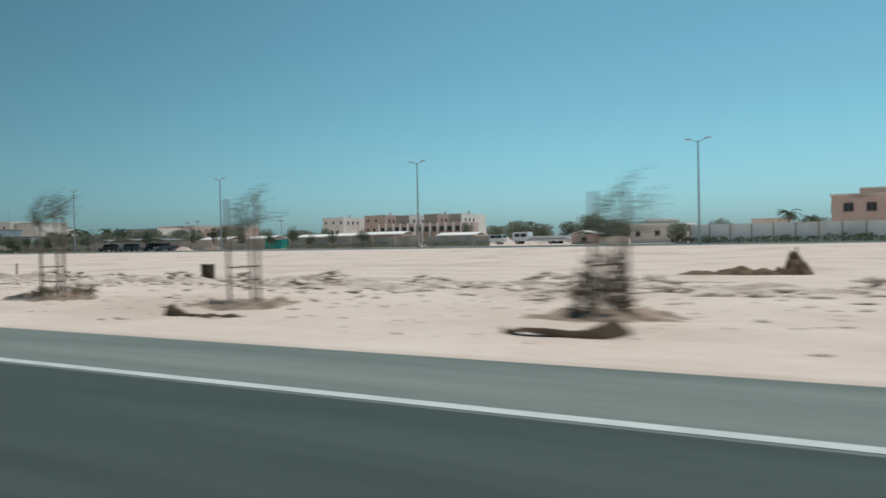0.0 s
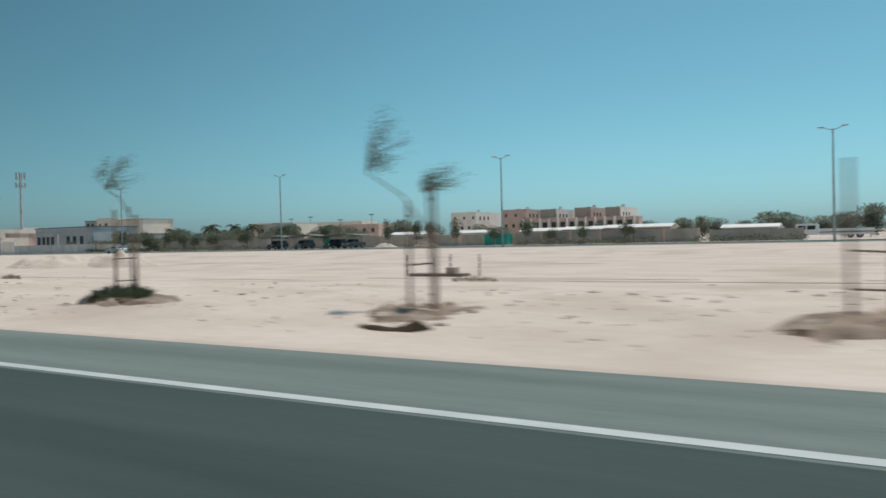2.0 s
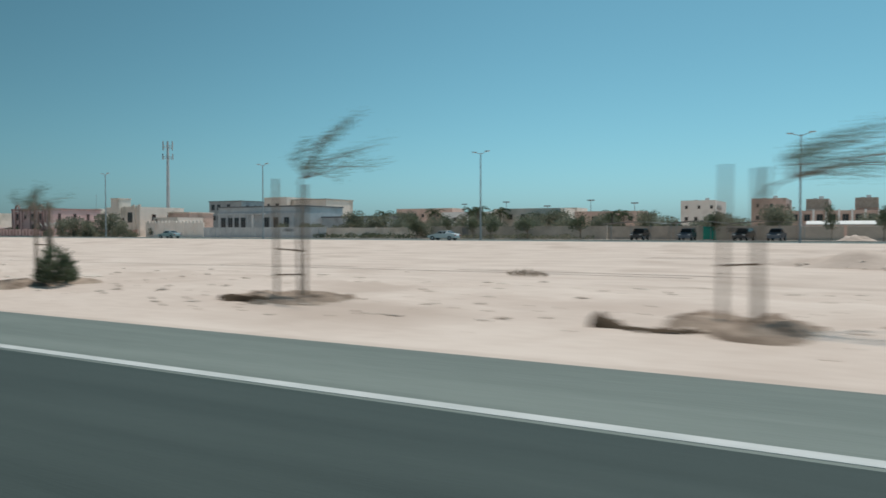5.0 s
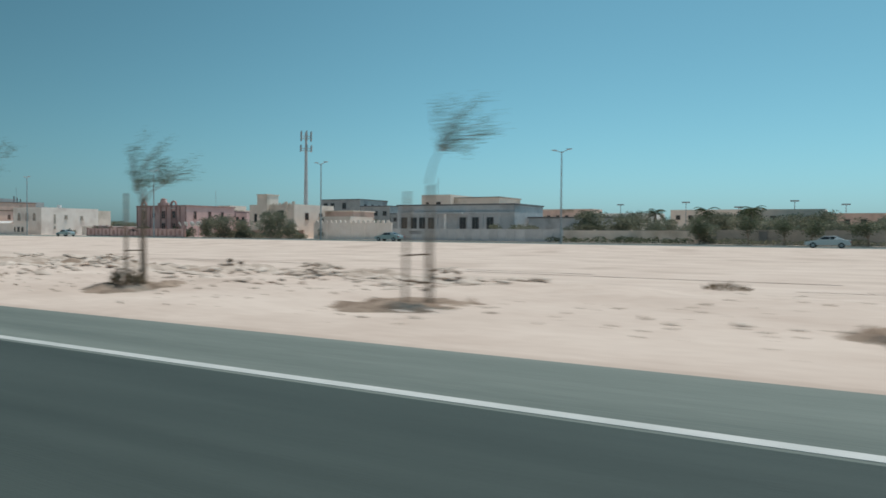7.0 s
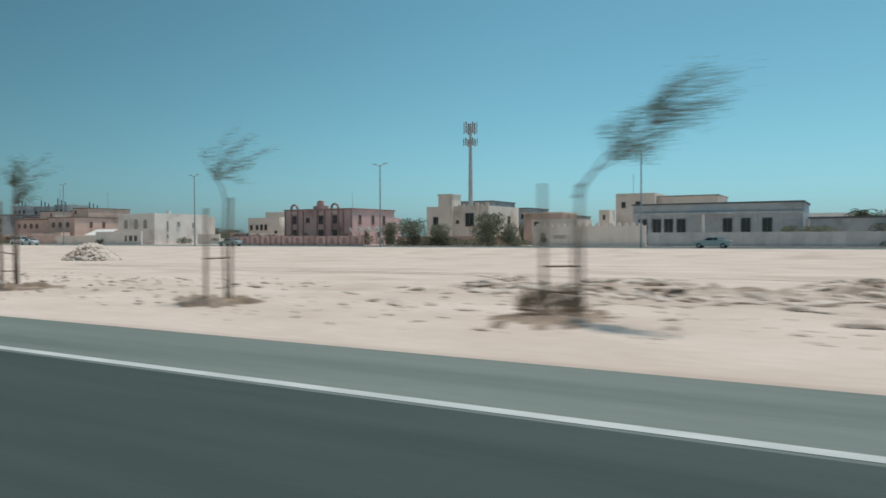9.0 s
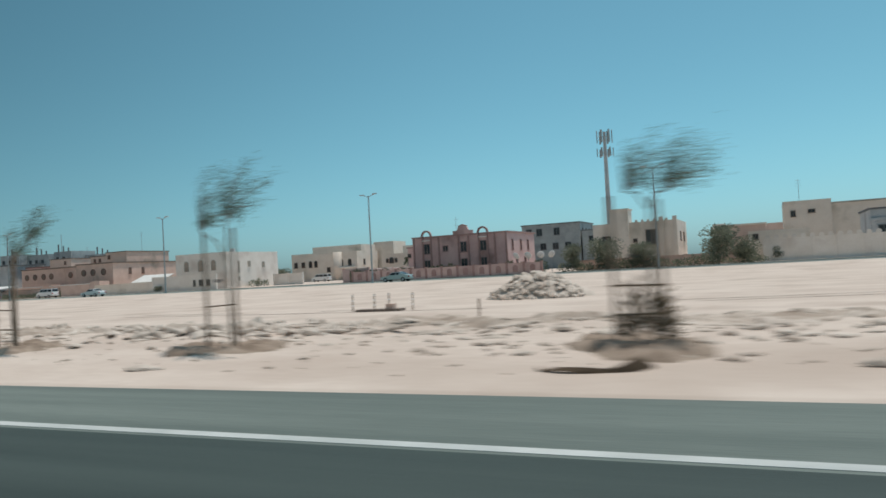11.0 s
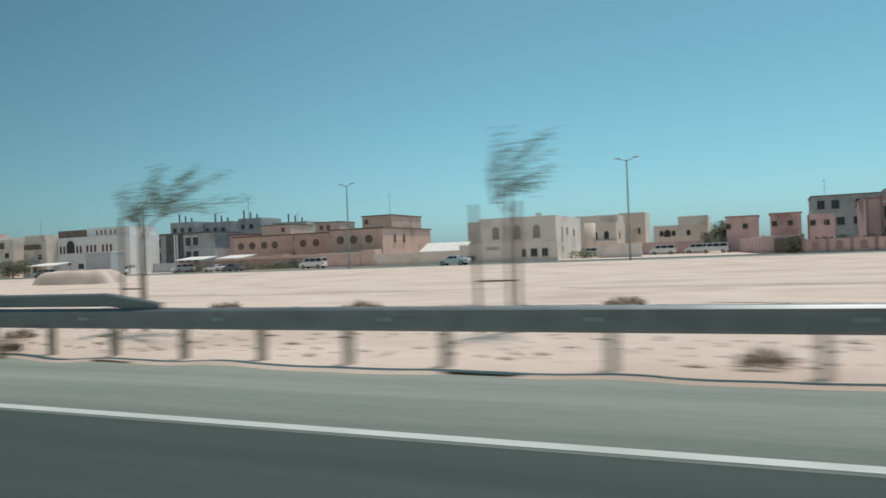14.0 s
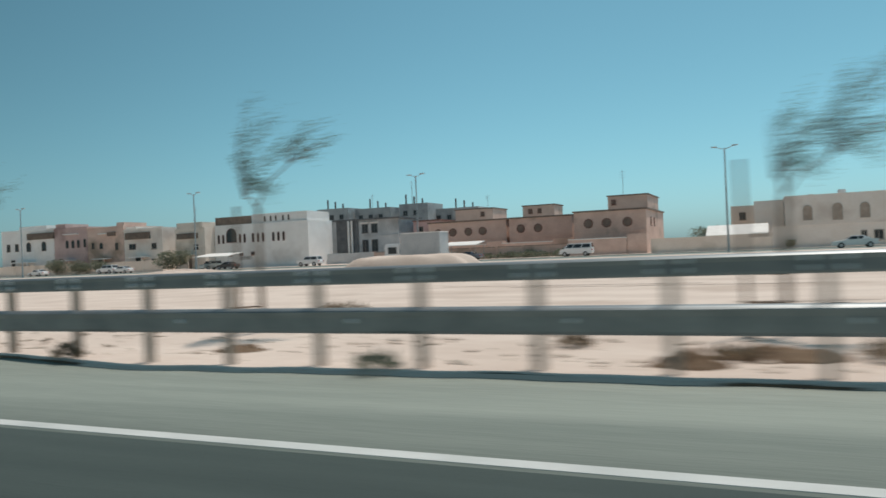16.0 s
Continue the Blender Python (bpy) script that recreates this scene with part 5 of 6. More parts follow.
# white house with arched upper windows
white = building("white_house", "pale cream two-storey house with three arched upper windows and slim slits", -382.2, 124.6, 14.2, 18, 7.85, PALE, turn=0, crest=None,
                 wins=[("front", x, 5.15, w, h, "arch") for x, w, h in ((-11.1, 1.3, 2.3), (-7.1, 1.4, 2.6), (-3.5, 1.3, 2.3))]
                 + [("right", 4.0, 4.6, 0.5, 2.6, "rect"), ("right", 7.5, 5.2, 0.9, 1.2, "rect"), ("right", 12.5, 5.0, 0.9, 1.2, "rect"), ("right", 4.0, 2.0, 0.5, 0.8, "rect")],
                 blocks=[], tone=BLOCK, tank=True, glass=SHUTTER)
part("side_wing", shell(bmesh.new(), -18.6, -14.3, 5.0, 16.0, -0.2, 7.6), PALE, white)
part("side_wing_roof", boxes((-18.3, -14.6, 5.3, 15.7, 6.9, 7.1)), CONCRETE, white)
compound_wall("garden_wall", "cream-white garden wall, lower part", -415.7, -398.4, 119.5, 2.15, CREAM, 17.3, 0.2, 0.0)
high_wall = compound_wall("garden_wall", "tall cream-white garden wall with three small windows", -398.3, -380.7, 119.5, 3.1, PALE, 17.6, 0.2, 0.0)
for x, w in ((11.8, 0.8), (13.6, 1.2), (15.5, 1.1)):
    ob = window(high_wall, "front", x, 1.45, w, 1.4, 0.2, "rect", BLOCK)
building("cream_house", "tan-cream house behind a white cabin", -393.5, 146, 11.5, 9, 7.7, CREAM, crest=None, wins=row("front", -9.5, 3.6, 3, 5.8, 1.2, 1.4))
cabin_shed = building("white_cabin", "long cabin with a pitched white sheet roof behind a garden wall", -399.0, 122.6, 8.6, 3.6, 2.2, ROOFSHEET, category="cabin")
part("pitched_roof", pitched(-8.8, 0.2, -0.3, 3.8, 2.35, 3.95), ROOFSHEET, cabin_shed, "white sheet roof")

# row of tan villas with round windows
def tan_villa(xr, y, w, d, rounds, slits, upper, upper_windows):
    """A villa with round windows at the given local places and one upper block x0, x1, y0, y1, top."""
    villa = building("tan_villa", "tan two-storey villa with round grilled windows and a dark roof edge", xr, y, w, d, 7.3, TAN, crest=TRIM,
                     wins=[("front", x, 5.35, 1.65, 1.65, "round") for x in rounds] + [("right", q, 5.4, 0.8, 1.5, "rect") for q in slits] + [("front", rounds[-1] - 0.3, 2.0, 1.9, 1.7, "rect")],
                     blocks=[upper], tone=REDWOOD, group="tan villas in a row", glass=TRIM)
    for x in upper_windows:
        window(villa, "front", x, 9.0, 0.8, 0.9, 0, "rect", REDWOOD, TRIM).location.y = upper[2]
    part("string_course", boxes((-w - 0.06, 0.06, -0.09, -0.005, 3.75, 3.95)), TAN, villa)
    part("garden_wall_panel", boxes((-w, -2.6, -4.5, -4.25, -0.2, 2.6)), TAN, villa)
    part("wall_coping", boxes((-w - 0.1, -2.5, -4.55, -4.2, 2.6, 2.78)), ROOFSHEET, villa)
    part("gate_block", shell(bmesh.new(), -2.5, 0.6, -4.5, -1.8, -0.2, 3.2), TAN, villa)
    return villa


tan_villa(-417.3, 126.1, 12.2, 22.0, (-9.7, -6.6, -3.1), (5.0, 9.0), (-7.1, -0.3, 4.4, 18.0, 10.0), (-6.1,))
tan_villa(-431.9, 134.4, 12.2, 16.0, (-9.9, -6.5), (6.0,), (-11.9, -5.4, 8.0, 14.6, 10.0), (-10.3, -8.4))
tan_villa(-444.9, 135.0, 16.5, 17.0, (-14.4, -11.2, -7.9, -4.9), (5.0, 9.0), (-13.0, -4.8, 6.0, 14.8, 10.0), (-7.0,))
mast(-423.5, 141, 10.2, 15.5)

# dark grey portico house, white arched house, and the pastel row
dark = building("portico_house", "grey two-storey house with a dark portico and a thin overhanging roof", -469.7, 138, 22.0, 10, 9.1, GREY, crest=None,
                wins=[("front", x, 7.3, 1.5, 1.9, "rect") for x in (-20.1, -17.8, -8.1, -5.8)] + [("front", x, 3.6, 1.5, 2.6, "rect") for x in (-20.1, -17.8, -8.1, -5.8)], tone=DARK_GREY)
part("roof_slab", boxes((-22.6, 0.6, -0.9, 10.4, 9.1, 9.42)), DARK_GREY, dark, "thin dark overhanging roof")
for x in (-20.1, -17.8, -8.1, -5.8):
    part("lintel", boxes((x - 0.95, x + 0.95, -0.4, -0.005, 8.35, 8.65)), WHITE, dark, "white window lintel")
part("string_course", boxes((-22.05, -15.2, -0.14, -0.005, 5.6, 5.85), (-9.6, 0.05, -0.14, -0.005, 5.6, 5.85)), GREY, dark)
# this dark panel stands for the shade inside the portico's recess
part("portico_wall", boxes((-15.1, -9.7, -0.3, -0.11, 0, 9.09)), DARK_GREY, dark, "dark panel painted as the shade in the portico")
for x in (-11.8, -11.0):
    bm = bmesh.new()
    tube(bm, (x, -0.7, 0), (x, -0.7, 9.09), 0.24, 0.22, 12)
    part("column", bm, WHITE, dark, "pale portico column")
part("garden_wall_panel", boxes((-22.0, 0.0, -5.2, -4.95, -0.2, 2.2)), GREY, dark)
building("red_brown_block", "small red-brown house block between grey and tan houses", -461.7, 141, 6.0, 8, 8.2, BROWN_ROSE, crest=REDWOOD, wins=[("front", -4.2, 6.6, 1.0, 1.1, "rect"), ("front", -1.6, 6.6, 1.0, 1.1, "rect")])
for x, y, w, h in ((-483, 160, 10, 13.2), (-473, 160, 7.6, 13.6), (-462, 165, 12, 12.2), (-494, 158, 9, 13.6)):
    building("grey_tenement", "unfinished grey block with bare columns on the roof", x, y, w, 9, h, SLATE, wins=row("front", -w + 1.6, 2.8, int(w / 2.8), h - 2.2, 1.2, 1.2), tone=DARK_GREY)
    for k in range(3):
        bm = bmesh.new()
        box(bm, -0.15, 0.15, -0.15, 0.15, 0, 1.5 + 0.6 * k)
        whole("roof_stub", bm, DARK_GREY, "bare concrete column stub on a roof", "column", m=pose(x - 1.5 - 2.2 * k, y + 0.4, h - 0.4), group="roof stubs")
mast(-477, 160, 13.0, 19.0, 0.09)
mast(-488, 160, 13.0, 16.5)
mast(-454, 150, 10.2, 13.5)
white2 = building("white_arched_house", "white two-storey house with a large red arched window and slim slits", -484.2, 126.0, 24.0, 9, 9.3, WHITE, crest=None,
                  wins=[("front", -19.5, 7.0, 2.7, 3.1, "arch")] + [("front", x, 6.3, 0.55, 1.9, "arch") for x in (-22.9, -21.7, -17.2, -16.0, -13.8, -12.5, -11.2, -8.6, -7.3, -6.0)] + [("front", x, 3.0, 0.9, 0.7, "rect") for x in (-20, -17, -14)],
                  blocks=[(-14.2, -0.3, 0.3, 8.5, 11.2)], tone=REDWOOD)
for x in (-10.8, -9.3, -8.0, -6.2, -4.8):
    window(white2, "front", x, 10.1, 0.5, 1.2, 0, "arch", BLOCK).location.y = 0.3
part("roof_screen", boxes((-23.9, -14.3, 0.2, 0.4, 9.3, 11.0)), TRIM, white2, "brown roof screen")


def pastel_villa(xr, w, h, tone, label, screen, wins, raised, ledges=()):
    """A narrow villa of the row: a slatted screen x0, x1, z0, z1, windows, a raised roof part x0, x1, top, and pale ledges x, z, width."""
    villa = building("pastel_villa", label, xr, 123, w, 12, h, tone, crest=None, wins=wins, blocks=[(raised[0], raised[1], 0.4, 7.0, raised[2])], group="pastel villas", tone=TRIM)
    part("cornice_band", boxes((-w - 0.05, 0.05, -0.14, -0.005, h - 0.5, h - 0.25)), tone, villa)
    if screen:
        x0, x1, z0, z1 = screen
        count = int((z1 - z0) / 0.3)
        for k in range(count):
            part("screen_slat", boxes((x0, x1, -0.5, -0.38, z0 + 0.3 * k, z0 + 0.3 * k + 0.22)), TRIM, villa, "dark brown slat of a screen")
        part("screen_back", boxes((x0, x1, -0.37, -0.01, z0, z0 + 0.3 * count)), TRIM, villa)
    for x, z, wide in ledges:
        part("ledge", boxes((x - wide / 2, x + wide / 2, -0.7, -0.005, z, z + 0.22)), WHITE, villa, "white ledge over a window")
    part("string_course", boxes((-w - 0.04, 0.04, -0.1, -0.005, 4.9, 5.1)), tone, villa)
    part("porch_roof", boxes((-w * 0.7, -w * 0.35, -2.2, -0.005, 3.2, 3.4)), WHITE, villa, "white porch roof")
    for x in (-w * 0.68, -w * 0.37):
        part("porch_post", boxes((x - 0.12, x + 0.12, -2.1, -1.86, 0, 3.2)), tone, villa)
    part("entrance", boxes((-w * 0.58, -w * 0.46, -0.09, -0.005, 0, 2.5)), TRIM, villa, "dark entrance door")
    return villa


pastel_villa(-554.0, 18.5, 11.2, WHITE, "white villa with a dark slatted screen and two arched windows", (-8.8, 0.2, 8.7, 10.3),
             [("front", x, 7.0, 1.5, 2.3, "arch") for x in (-8.8, -3.5)] + [("front", x, 7.0, 1.2, 1.8, "rect") for x in (-16.0, -13.0)] + [("front", -14.5, 3.2, 1.4, 1.6, "rect")], (-12.5, -3.0, 12.0), ((-8.8, 8.4, 1.9),))
pastel_villa(-543.0, 10.9, 11.0, ROSE, "tan-rose villa with three small arched windows and white ledges", None,
             [("front", x, 7.1, 0.9, 1.9, "arch") for x in (-6.6, -4.7, -2.9)] + [("front", -0.8, 7.2, 0.8, 2.0, "arch"), ("front", -8.8, 3.0, 1.2, 1.5, "rect")], (-10.8, -7.6, 12.0), ((-5.0, 9.3, 4.6),))
pastel_villa(-531.6, 11.3, 10.6, TAN, "tan villa with a dark roof edge and a square corner tower", (-4.6, -2.4, 8.4, 9.6),
             [("front", -7.0, 6.3, 1.1, 1.5, "arch"), ("front", -2.2, 6.0, 0.9, 1.6, "rect"), ("front", -9.6, 6.4, 0.8, 1.4, "rect"), ("front", -7.4, 2.6, 1.4, 1.4, "rect")], (-2.5, -0.2, 11.4), ((-6.2, 8.9, 2.0),))
pastel_villa(-520.2, 11.3, 9.7, PALE, "pale villa with a brown slatted screen over a balcony", (-10.6, -3.4, 7.3, 8.9),
             [("front", -2.4, 5.6, 1.4, 1.3, "rect"), ("front", -8.8, 5.7, 2.0, 1.2, "rect"), ("front", -6.9, 1.8, 2.2, 2.9, "rect"), ("front", -2.6, 2.0, 1.3, 1.6, "rect")], (-11.1, -8.0, 10.2))
building("dark_block", "dark grey house set back between pale villas", -522.6, 131, 5.4, 8, 9.6, DARK_GREY, wins=[("front", -1.8, 7.4, 1.1, 1.8, "rect"), ("front", -4.0, 7.4, 1.0, 1.8, "rect")], tone=GREY)
pastel_villa(-508.3, 8.2, 9.0, CREAM, "cream villa with a dark slatted band under a tall blind parapet", (-7.4, -1.9, 6.7, 8.2),
             [("front", -2.4, 4.9, 1.2, 1.1, "rect"), ("front", -6.2, 2.2, 1.3, 1.6, "rect")], (-8.1, -1.0, 10.2))
building("pale_outbuilding", "pale plain house behind a cream villa", -505.2, 134, 9.0, 9, 9.0, CREAM, crest=None)
mast(-511.5, 124, 9.9, 13.5)
for k, (x, y, w, s) in enumerate(((-511.5, 116.6, 1.2, 0.74), (-539.5, 117.5, 0.8, 0.55), (-546.5, 117.5, 0.7, 0.6), (-533.0, 117.5, 0.55, 0.5))):
    copy_thing(BROAD[k % 3], pose(x, y, 0, 0, 0, 61 * k)).scale = (w, w, s)
compound_wall("garden_wall", "tan garden wall before the villas", -468, -418.5, 124.2, 2.0, TAN, 5.0, coping=TRIM)
compound_wall("garden_wall", "pale garden wall before the pastel villas", -575, -517, 119.6, 2.3, CREAM, 6.0)
for x, y, w in ((-462, 117.2, 7.5), (-451, 117.2, 6.5), (-504.2, 115, 8.6)):
    awning = thing("car_awning", "pale sheet car awning before a house", "awning", pose(x, y, 0), "car awnings")
    part("roof", pitched(-0.1, w + 0.1, -0.3, 4.5, 2.6, 3.25), ROOFSHEET, awning)
    for px in (0.15, w - 0.15):
        for py in (0.2, 4.3):
            bm = bmesh.new()
            tube(bm, (px, py, 0), (px, py, 2.54 + 0.135 * py), 0.05, 0.05, 6)
            part("post", bm, POLE, awning)
# telephone tower and floodlights
tower = thing("phone_mast", "tall grey telephone mast with two tiers of antenna panels", "phone mast", pose(-305, 149.7, 0))
bm = bmesh.new()
tube(bm, (0, 0, 0), (0, 0, 14), 0.62, 0.48, 14), tube(bm, (0, 0, 14), (0, 0, 27.6), 0.48, 0.3, 14)
part("pole", bm, SHEET, tower)
for z, tall, r in ((26.6, 2.6, 1.5), (23.4, 1.7, 1.6)):
    bm = bmesh.new()
    for k in range(12):
        a, b = k * math.tau / 12, (k + 1) * math.tau / 12
        tube(bm, (r * 0.8 * math.cos(a), r * 0.8 * math.sin(a), z - 0.6), (r * 0.8 * math.cos(b), r * 0.8 * math.sin(b), z - 0.6), 0.05, 0.05, 5)
    platform = part("platform_ring", bm, POLE, tower)
    for k in range(6):
        a = k * math.tau / 6 + 0.3
        bm = boxes((-0.17, 0.17, -0.08, 0.08, -tall / 2, tall / 2))
        panel = part("antenna_panel", bm, SLATE, platform)
        panel.matrix_basis = pose(r * math.cos(a), r * math.sin(a), z, 0, 0, math.degrees(a) + 90)
        bm = bmesh.new()
        tube(bm, (0.3 * math.cos(a), 0.3 * math.sin(a), z), (r * math.cos(a), r * math.sin(a), z), 0.04, 0.04, 5)
        part("bracket", bm, POLE, platform)
for k, (x, y, z) in enumerate(((-218, 200, 9.8), (-205, 200, 8.4), (-192, 200, 9.8), (-240, 215, 10), (-181, 205, 9.0))):
    light = thing("floodlight_mast", "distant floodlight mast with a flat head", "floodlight", pose(x, y, 0), "floodlight masts")
    bm = bmesh.new()
    tube(bm, (0, 0, 0), (0, 0, z), 0.12, 0.08, 8)
    part("pole", bm, POLE, light)
    part("lamp_head", boxes((-1.0, 1.0, -0.2, 0.2, z, z + 0.35)), POLE, light)
mast(-269.9, 159, 10.0, 15.2)
mast(-339, 150, 0, 13)

# ---------------------------------------------------------------- vehicles

SHAPES = {
    # length, width, lower body outline, cabin outline (x from the nose, z), wheel places, wheel radius
    "sedan": (4.7, 1.8, [(0.05, 0.35), (0.0, 0.62), (0.25, 0.78), (1.25, 0.93), (3.9, 1.0), (4.6, 0.98), (4.7, 0.7), (4.62, 0.35)], [(1.2, 0.92), (1.95, 1.40), (3.1, 1.44), (4.05, 0.99)], (0.85, 3.75), 0.33),
    "suv": (4.9, 1.95, [(0.05, 0.42), (0.0, 0.8), (0.2, 1.0), (1.3, 1.12), (4.8, 1.12), (4.9, 0.8), (4.8, 0.42)], [(1.25, 1.11), (1.85, 1.78), (4.35, 1.82), (4.75, 1.11)], (0.95, 3.85), 0.39),
    "van": (5.3, 1.95, [(0.05, 0.4), (0.0, 0.85), (0.3, 1.1), (0.9, 1.2), (5.2, 1.25), (5.3, 0.8), (5.2, 0.4)], [(0.75, 1.19), (1.45, 2.0), (5.05, 2.06), (5.22, 1.24)], (0.9, 4.2), 0.36),
    "pickup": (5.2, 1.85, [(0.05, 0.45), (0.0, 0.85), (0.25, 1.05), (1.4, 1.12), (5.1, 1.1), (5.2, 0.8), (5.1, 0.45)], [(1.3, 1.11), (1.85, 1.75), (3.1, 1.78), (3.35, 1.11)], (0.95, 4.1), 0.38),
}


def car(kind, paint, label, m, group="cars on and beside the side road"):
    """Nose to minus x; origin on the ground under the middle."""
    length, width, body, cabin, axles, r = SHAPES[kind]
    ob = thing({"suv": "offroad_car"}.get(kind, kind), label, "van" if kind == "van" else "car", m, group)
    half, x0 = width / 2, -length / 2
    bm = bmesh.new()
    a = [bm.verts.new((x0 + x, -half * (0.94 if z < 0.5 or x in (0.0, length) else 1), z)) for x, z in body]
    b = [bm.verts.new((v.co.x, -v.co.y, v.co.z)) for v in a]
    bm.faces.new(a), bm.faces.new(b[::-1])
    for k in range(len(a)):
        bm.faces.new((a[k], b[k], b[(k + 1) % len(a)], a[(k + 1) % len(a)]))
    bmesh.ops.bevel(bm, geom=bm.edges[:], offset=0.05, segments=2, affect="EDGES")
    shell_body = part("body", bm, paint, ob)
    bm = bmesh.new()
    tops = [0.93, 0.78, 0.78, 0.93]
    a = [bm.verts.new((x0 + x, -half * t, z)) for (x, z), t in zip(cabin, tops)]
    b = [bm.verts.new((v.co.x, -v.co.y, v.co.z)) for v in a]
    bm.faces.new(a), bm.faces.new(b[::-1])
    for k in range(len(a)):
        bm.faces.new((a[k], b[k], b[(k + 1) % len(a)], a[(k + 1) % len(a)]))
    bmesh.ops.bevel(bm, geom=bm.edges[:], offset=0.04, segments=2, affect="EDGES")
    part("cabin", bm, paint, ob)
    (xa, za), (xb, zb), (xc, zc), (xd, zd) = cabin
    for s in (-1, 1):
        cuts = ((0.06, 0.48), (0.52, 0.94)) if kind != "pickup" else ((0.08, 0.92),)
        if kind == "van":
            cuts = ((0.05, 0.28), (0.31, 0.62), (0.65, 0.96))
        for u, w in cuts:
            lo = lambda q: x0 + xa + (xd - xa) * q
            hi = lambda q: x0 + xb + (xc - xb) * q
            zl, zh = za + 0.18 * (zb - za), za + 0.86 * (zb - za)
            mixp = lambda q, z: (lo(q) + (hi(q) - lo(q)) * (z - za) / (zb - za), z)
            pts = [mixp(u, zl), mixp(w, zl), mixp(w, zh), mixp(u, zh)]
            bm = bmesh.new()
            ring = []
            for off in (0.012, -0.02):
                ring.append([bm.verts.new((px, s * (half * (0.93 - 0.15 * (pz - za) / (zb - za)) + off), pz)) for px, pz in pts])
            bm.faces.new(ring[0]), bm.faces.new(ring[1][::-1])
            for k in range(4):
                bm.faces.new((ring[0][k], ring[1][k], ring[1][(k + 1) % 4], ring[0][(k + 1) % 4]))
            part("side_window", bm, GLASS, ob)
    for (p, q, name) in (((xa, za), (xb, zb), "windscreen"), ((xd, zd), (xc, zc), "rear_window")):
        n = Vector((-(q[1] - p[1]), 0, q[0] - p[0])).normalized() * (0.015 if name == "windscreen" else -0.015)
        bm = bmesh.new()
        ring = []
        for f in (1.0, -1.0):
            ring.append([bm.verts.new((x0 + p[0] + (q[0] - p[0]) * t + n.x * f, half * w * s, p[1] + (q[1] - p[1]) * t + n.z * f)) for t, w, s in ((0.15, 0.82, -1), (0.15, 0.82, 1), (0.88, 0.72, 1), (0.88, 0.72, -1))])
        bm.faces.new(ring[0]), bm.faces.new(ring[1][::-1])
        for k in range(4):
            bm.faces.new((ring[0][k], ring[1][k], ring[1][(k + 1) % 4], ring[0][(k + 1) % 4]))
        part(name, bm, GLASS, ob)
    for x in axles:
        for s in (-1, 1):
            bm = bmesh.new()
            tube(bm, (0, -0.11, 0), (0, 0.11, 0), r, r, 18)
            wheel = part("wheel", bm, RUBBER, ob)
            wheel.matrix_basis = pose(x0 + x, s * (half - 0.1), r)
            bm = bmesh.new()
            tube(bm, (0, s * 0.1, 0), (0, s * 0.125, 0), r * 0.62, r * 0.55, 12)
            part("rim", bm, LAMP, wheel)
    z = body[1][1]
    for s in (-1, 1):
        part("headlight", boxes((x0 + 0.0, x0 + 0.22, s * half * 0.72 - 0.2, s * half * 0.72 + 0.2, z - 0.02, z + 0.12)), LIGHTGLASS, ob)
        part("tail_light", boxes((-x0 - 0.14, -x0 + 0.01, s * half * 0.78 - 0.15, s * half * 0.78 + 0.15, z + 0.02, z + 0.22)), TAILGLASS, ob)
    part("bumper", boxes((x0 - 0.04, x0 + 0.2, -half * 0.9, half * 0.9, 0.36, 0.55)), paint, ob)
    if kind == "pickup":
        part("load_bed", boxes((x0 + 3.5, x0 + 5.05, -half * 0.85, half * 0.85, 1.1, 1.13)), CAR_DARK, ob)
    return ob


car("sedan", CAR_WHITE, "white saloon on the side road", pose(-180.0, 95, 0.02))
car("sedan", CAR_SILVER, "pale silver saloon before a sheet fence", pose(-243.0, 98, 0.02))
car("sedan", CAR_SILVER, "pale silver saloon before the rose wall", pose(-326.0, 96, 0.02))
car("sedan", CAR_WHITE, "white saloon before a garden wall", pose(-389.8, 97, 0.02))
car("van", CAR_WHITE, "white minibus before a tan villa", pose(-426.8, 116, 0))
car("suv", CAR_DARK, "dark offroad car under a parking shade", pose(-156.2, 115.3, 0, 0, 0, 90))
car("suv", CAR_BLUE, "blue-grey offroad car under a parking shade", pose(-149.0, 115.3, 0, 0, 0, 90))
car("suv", CAR_DARK, "dark offroad car under a parking shade", pose(-141.0, 115.3, 0, 0, 0, 80))
car("pickup", CAR_BLUE, "blue-grey pickup under a parking shade", pose(-136.6, 115.3, 0, 0, 0, 85))
car("van", CAR_WHITE, "white minibus by the pale houses", pose(-358.6, 158, 0))
car("van", CAR_WHITE, "white minibus behind another one", pose(-362.4, 164, 0))
car("suv", CAR_WHITE, "white offroad car before the grey house", pose(-477.2, 116, 0))
car("sedan", CAR_BLUE, "dark blue saloon before the villas", pose(-445.0, 115, 0))
car("suv", CAR_WHITE, "white offroad car under an awning", pose(-461.8, 119.2, 0, 0, 0, 75))
car("sedan", CAR_WHITE, "white saloon beside an awning", pose(-449.2, 114.5, 0))
car("suv", CAR_SILVER, "silver offroad car under an awning", pose(-501.8, 117.2, 0, 0, 0, 80))
car("sedan", CAR_DARK, "dark saloon before a white house", pose(-496.5, 116, 0))
car("sedan", CAR_WHITE, "white saloon before the pastel villas", pose(-520.3, 112, 0))
car("suv", CAR_WHITE, "white offroad car before the pastel villas", pose(-525.6, 113, 0))
car("sedan", CAR_WHITE, "white saloon before the pastel villas", pose(-545.4, 112, 0))
car("van", CAR_WHITE, "white minibus parked before dusty trees", pose(-64.6, 136, 0))

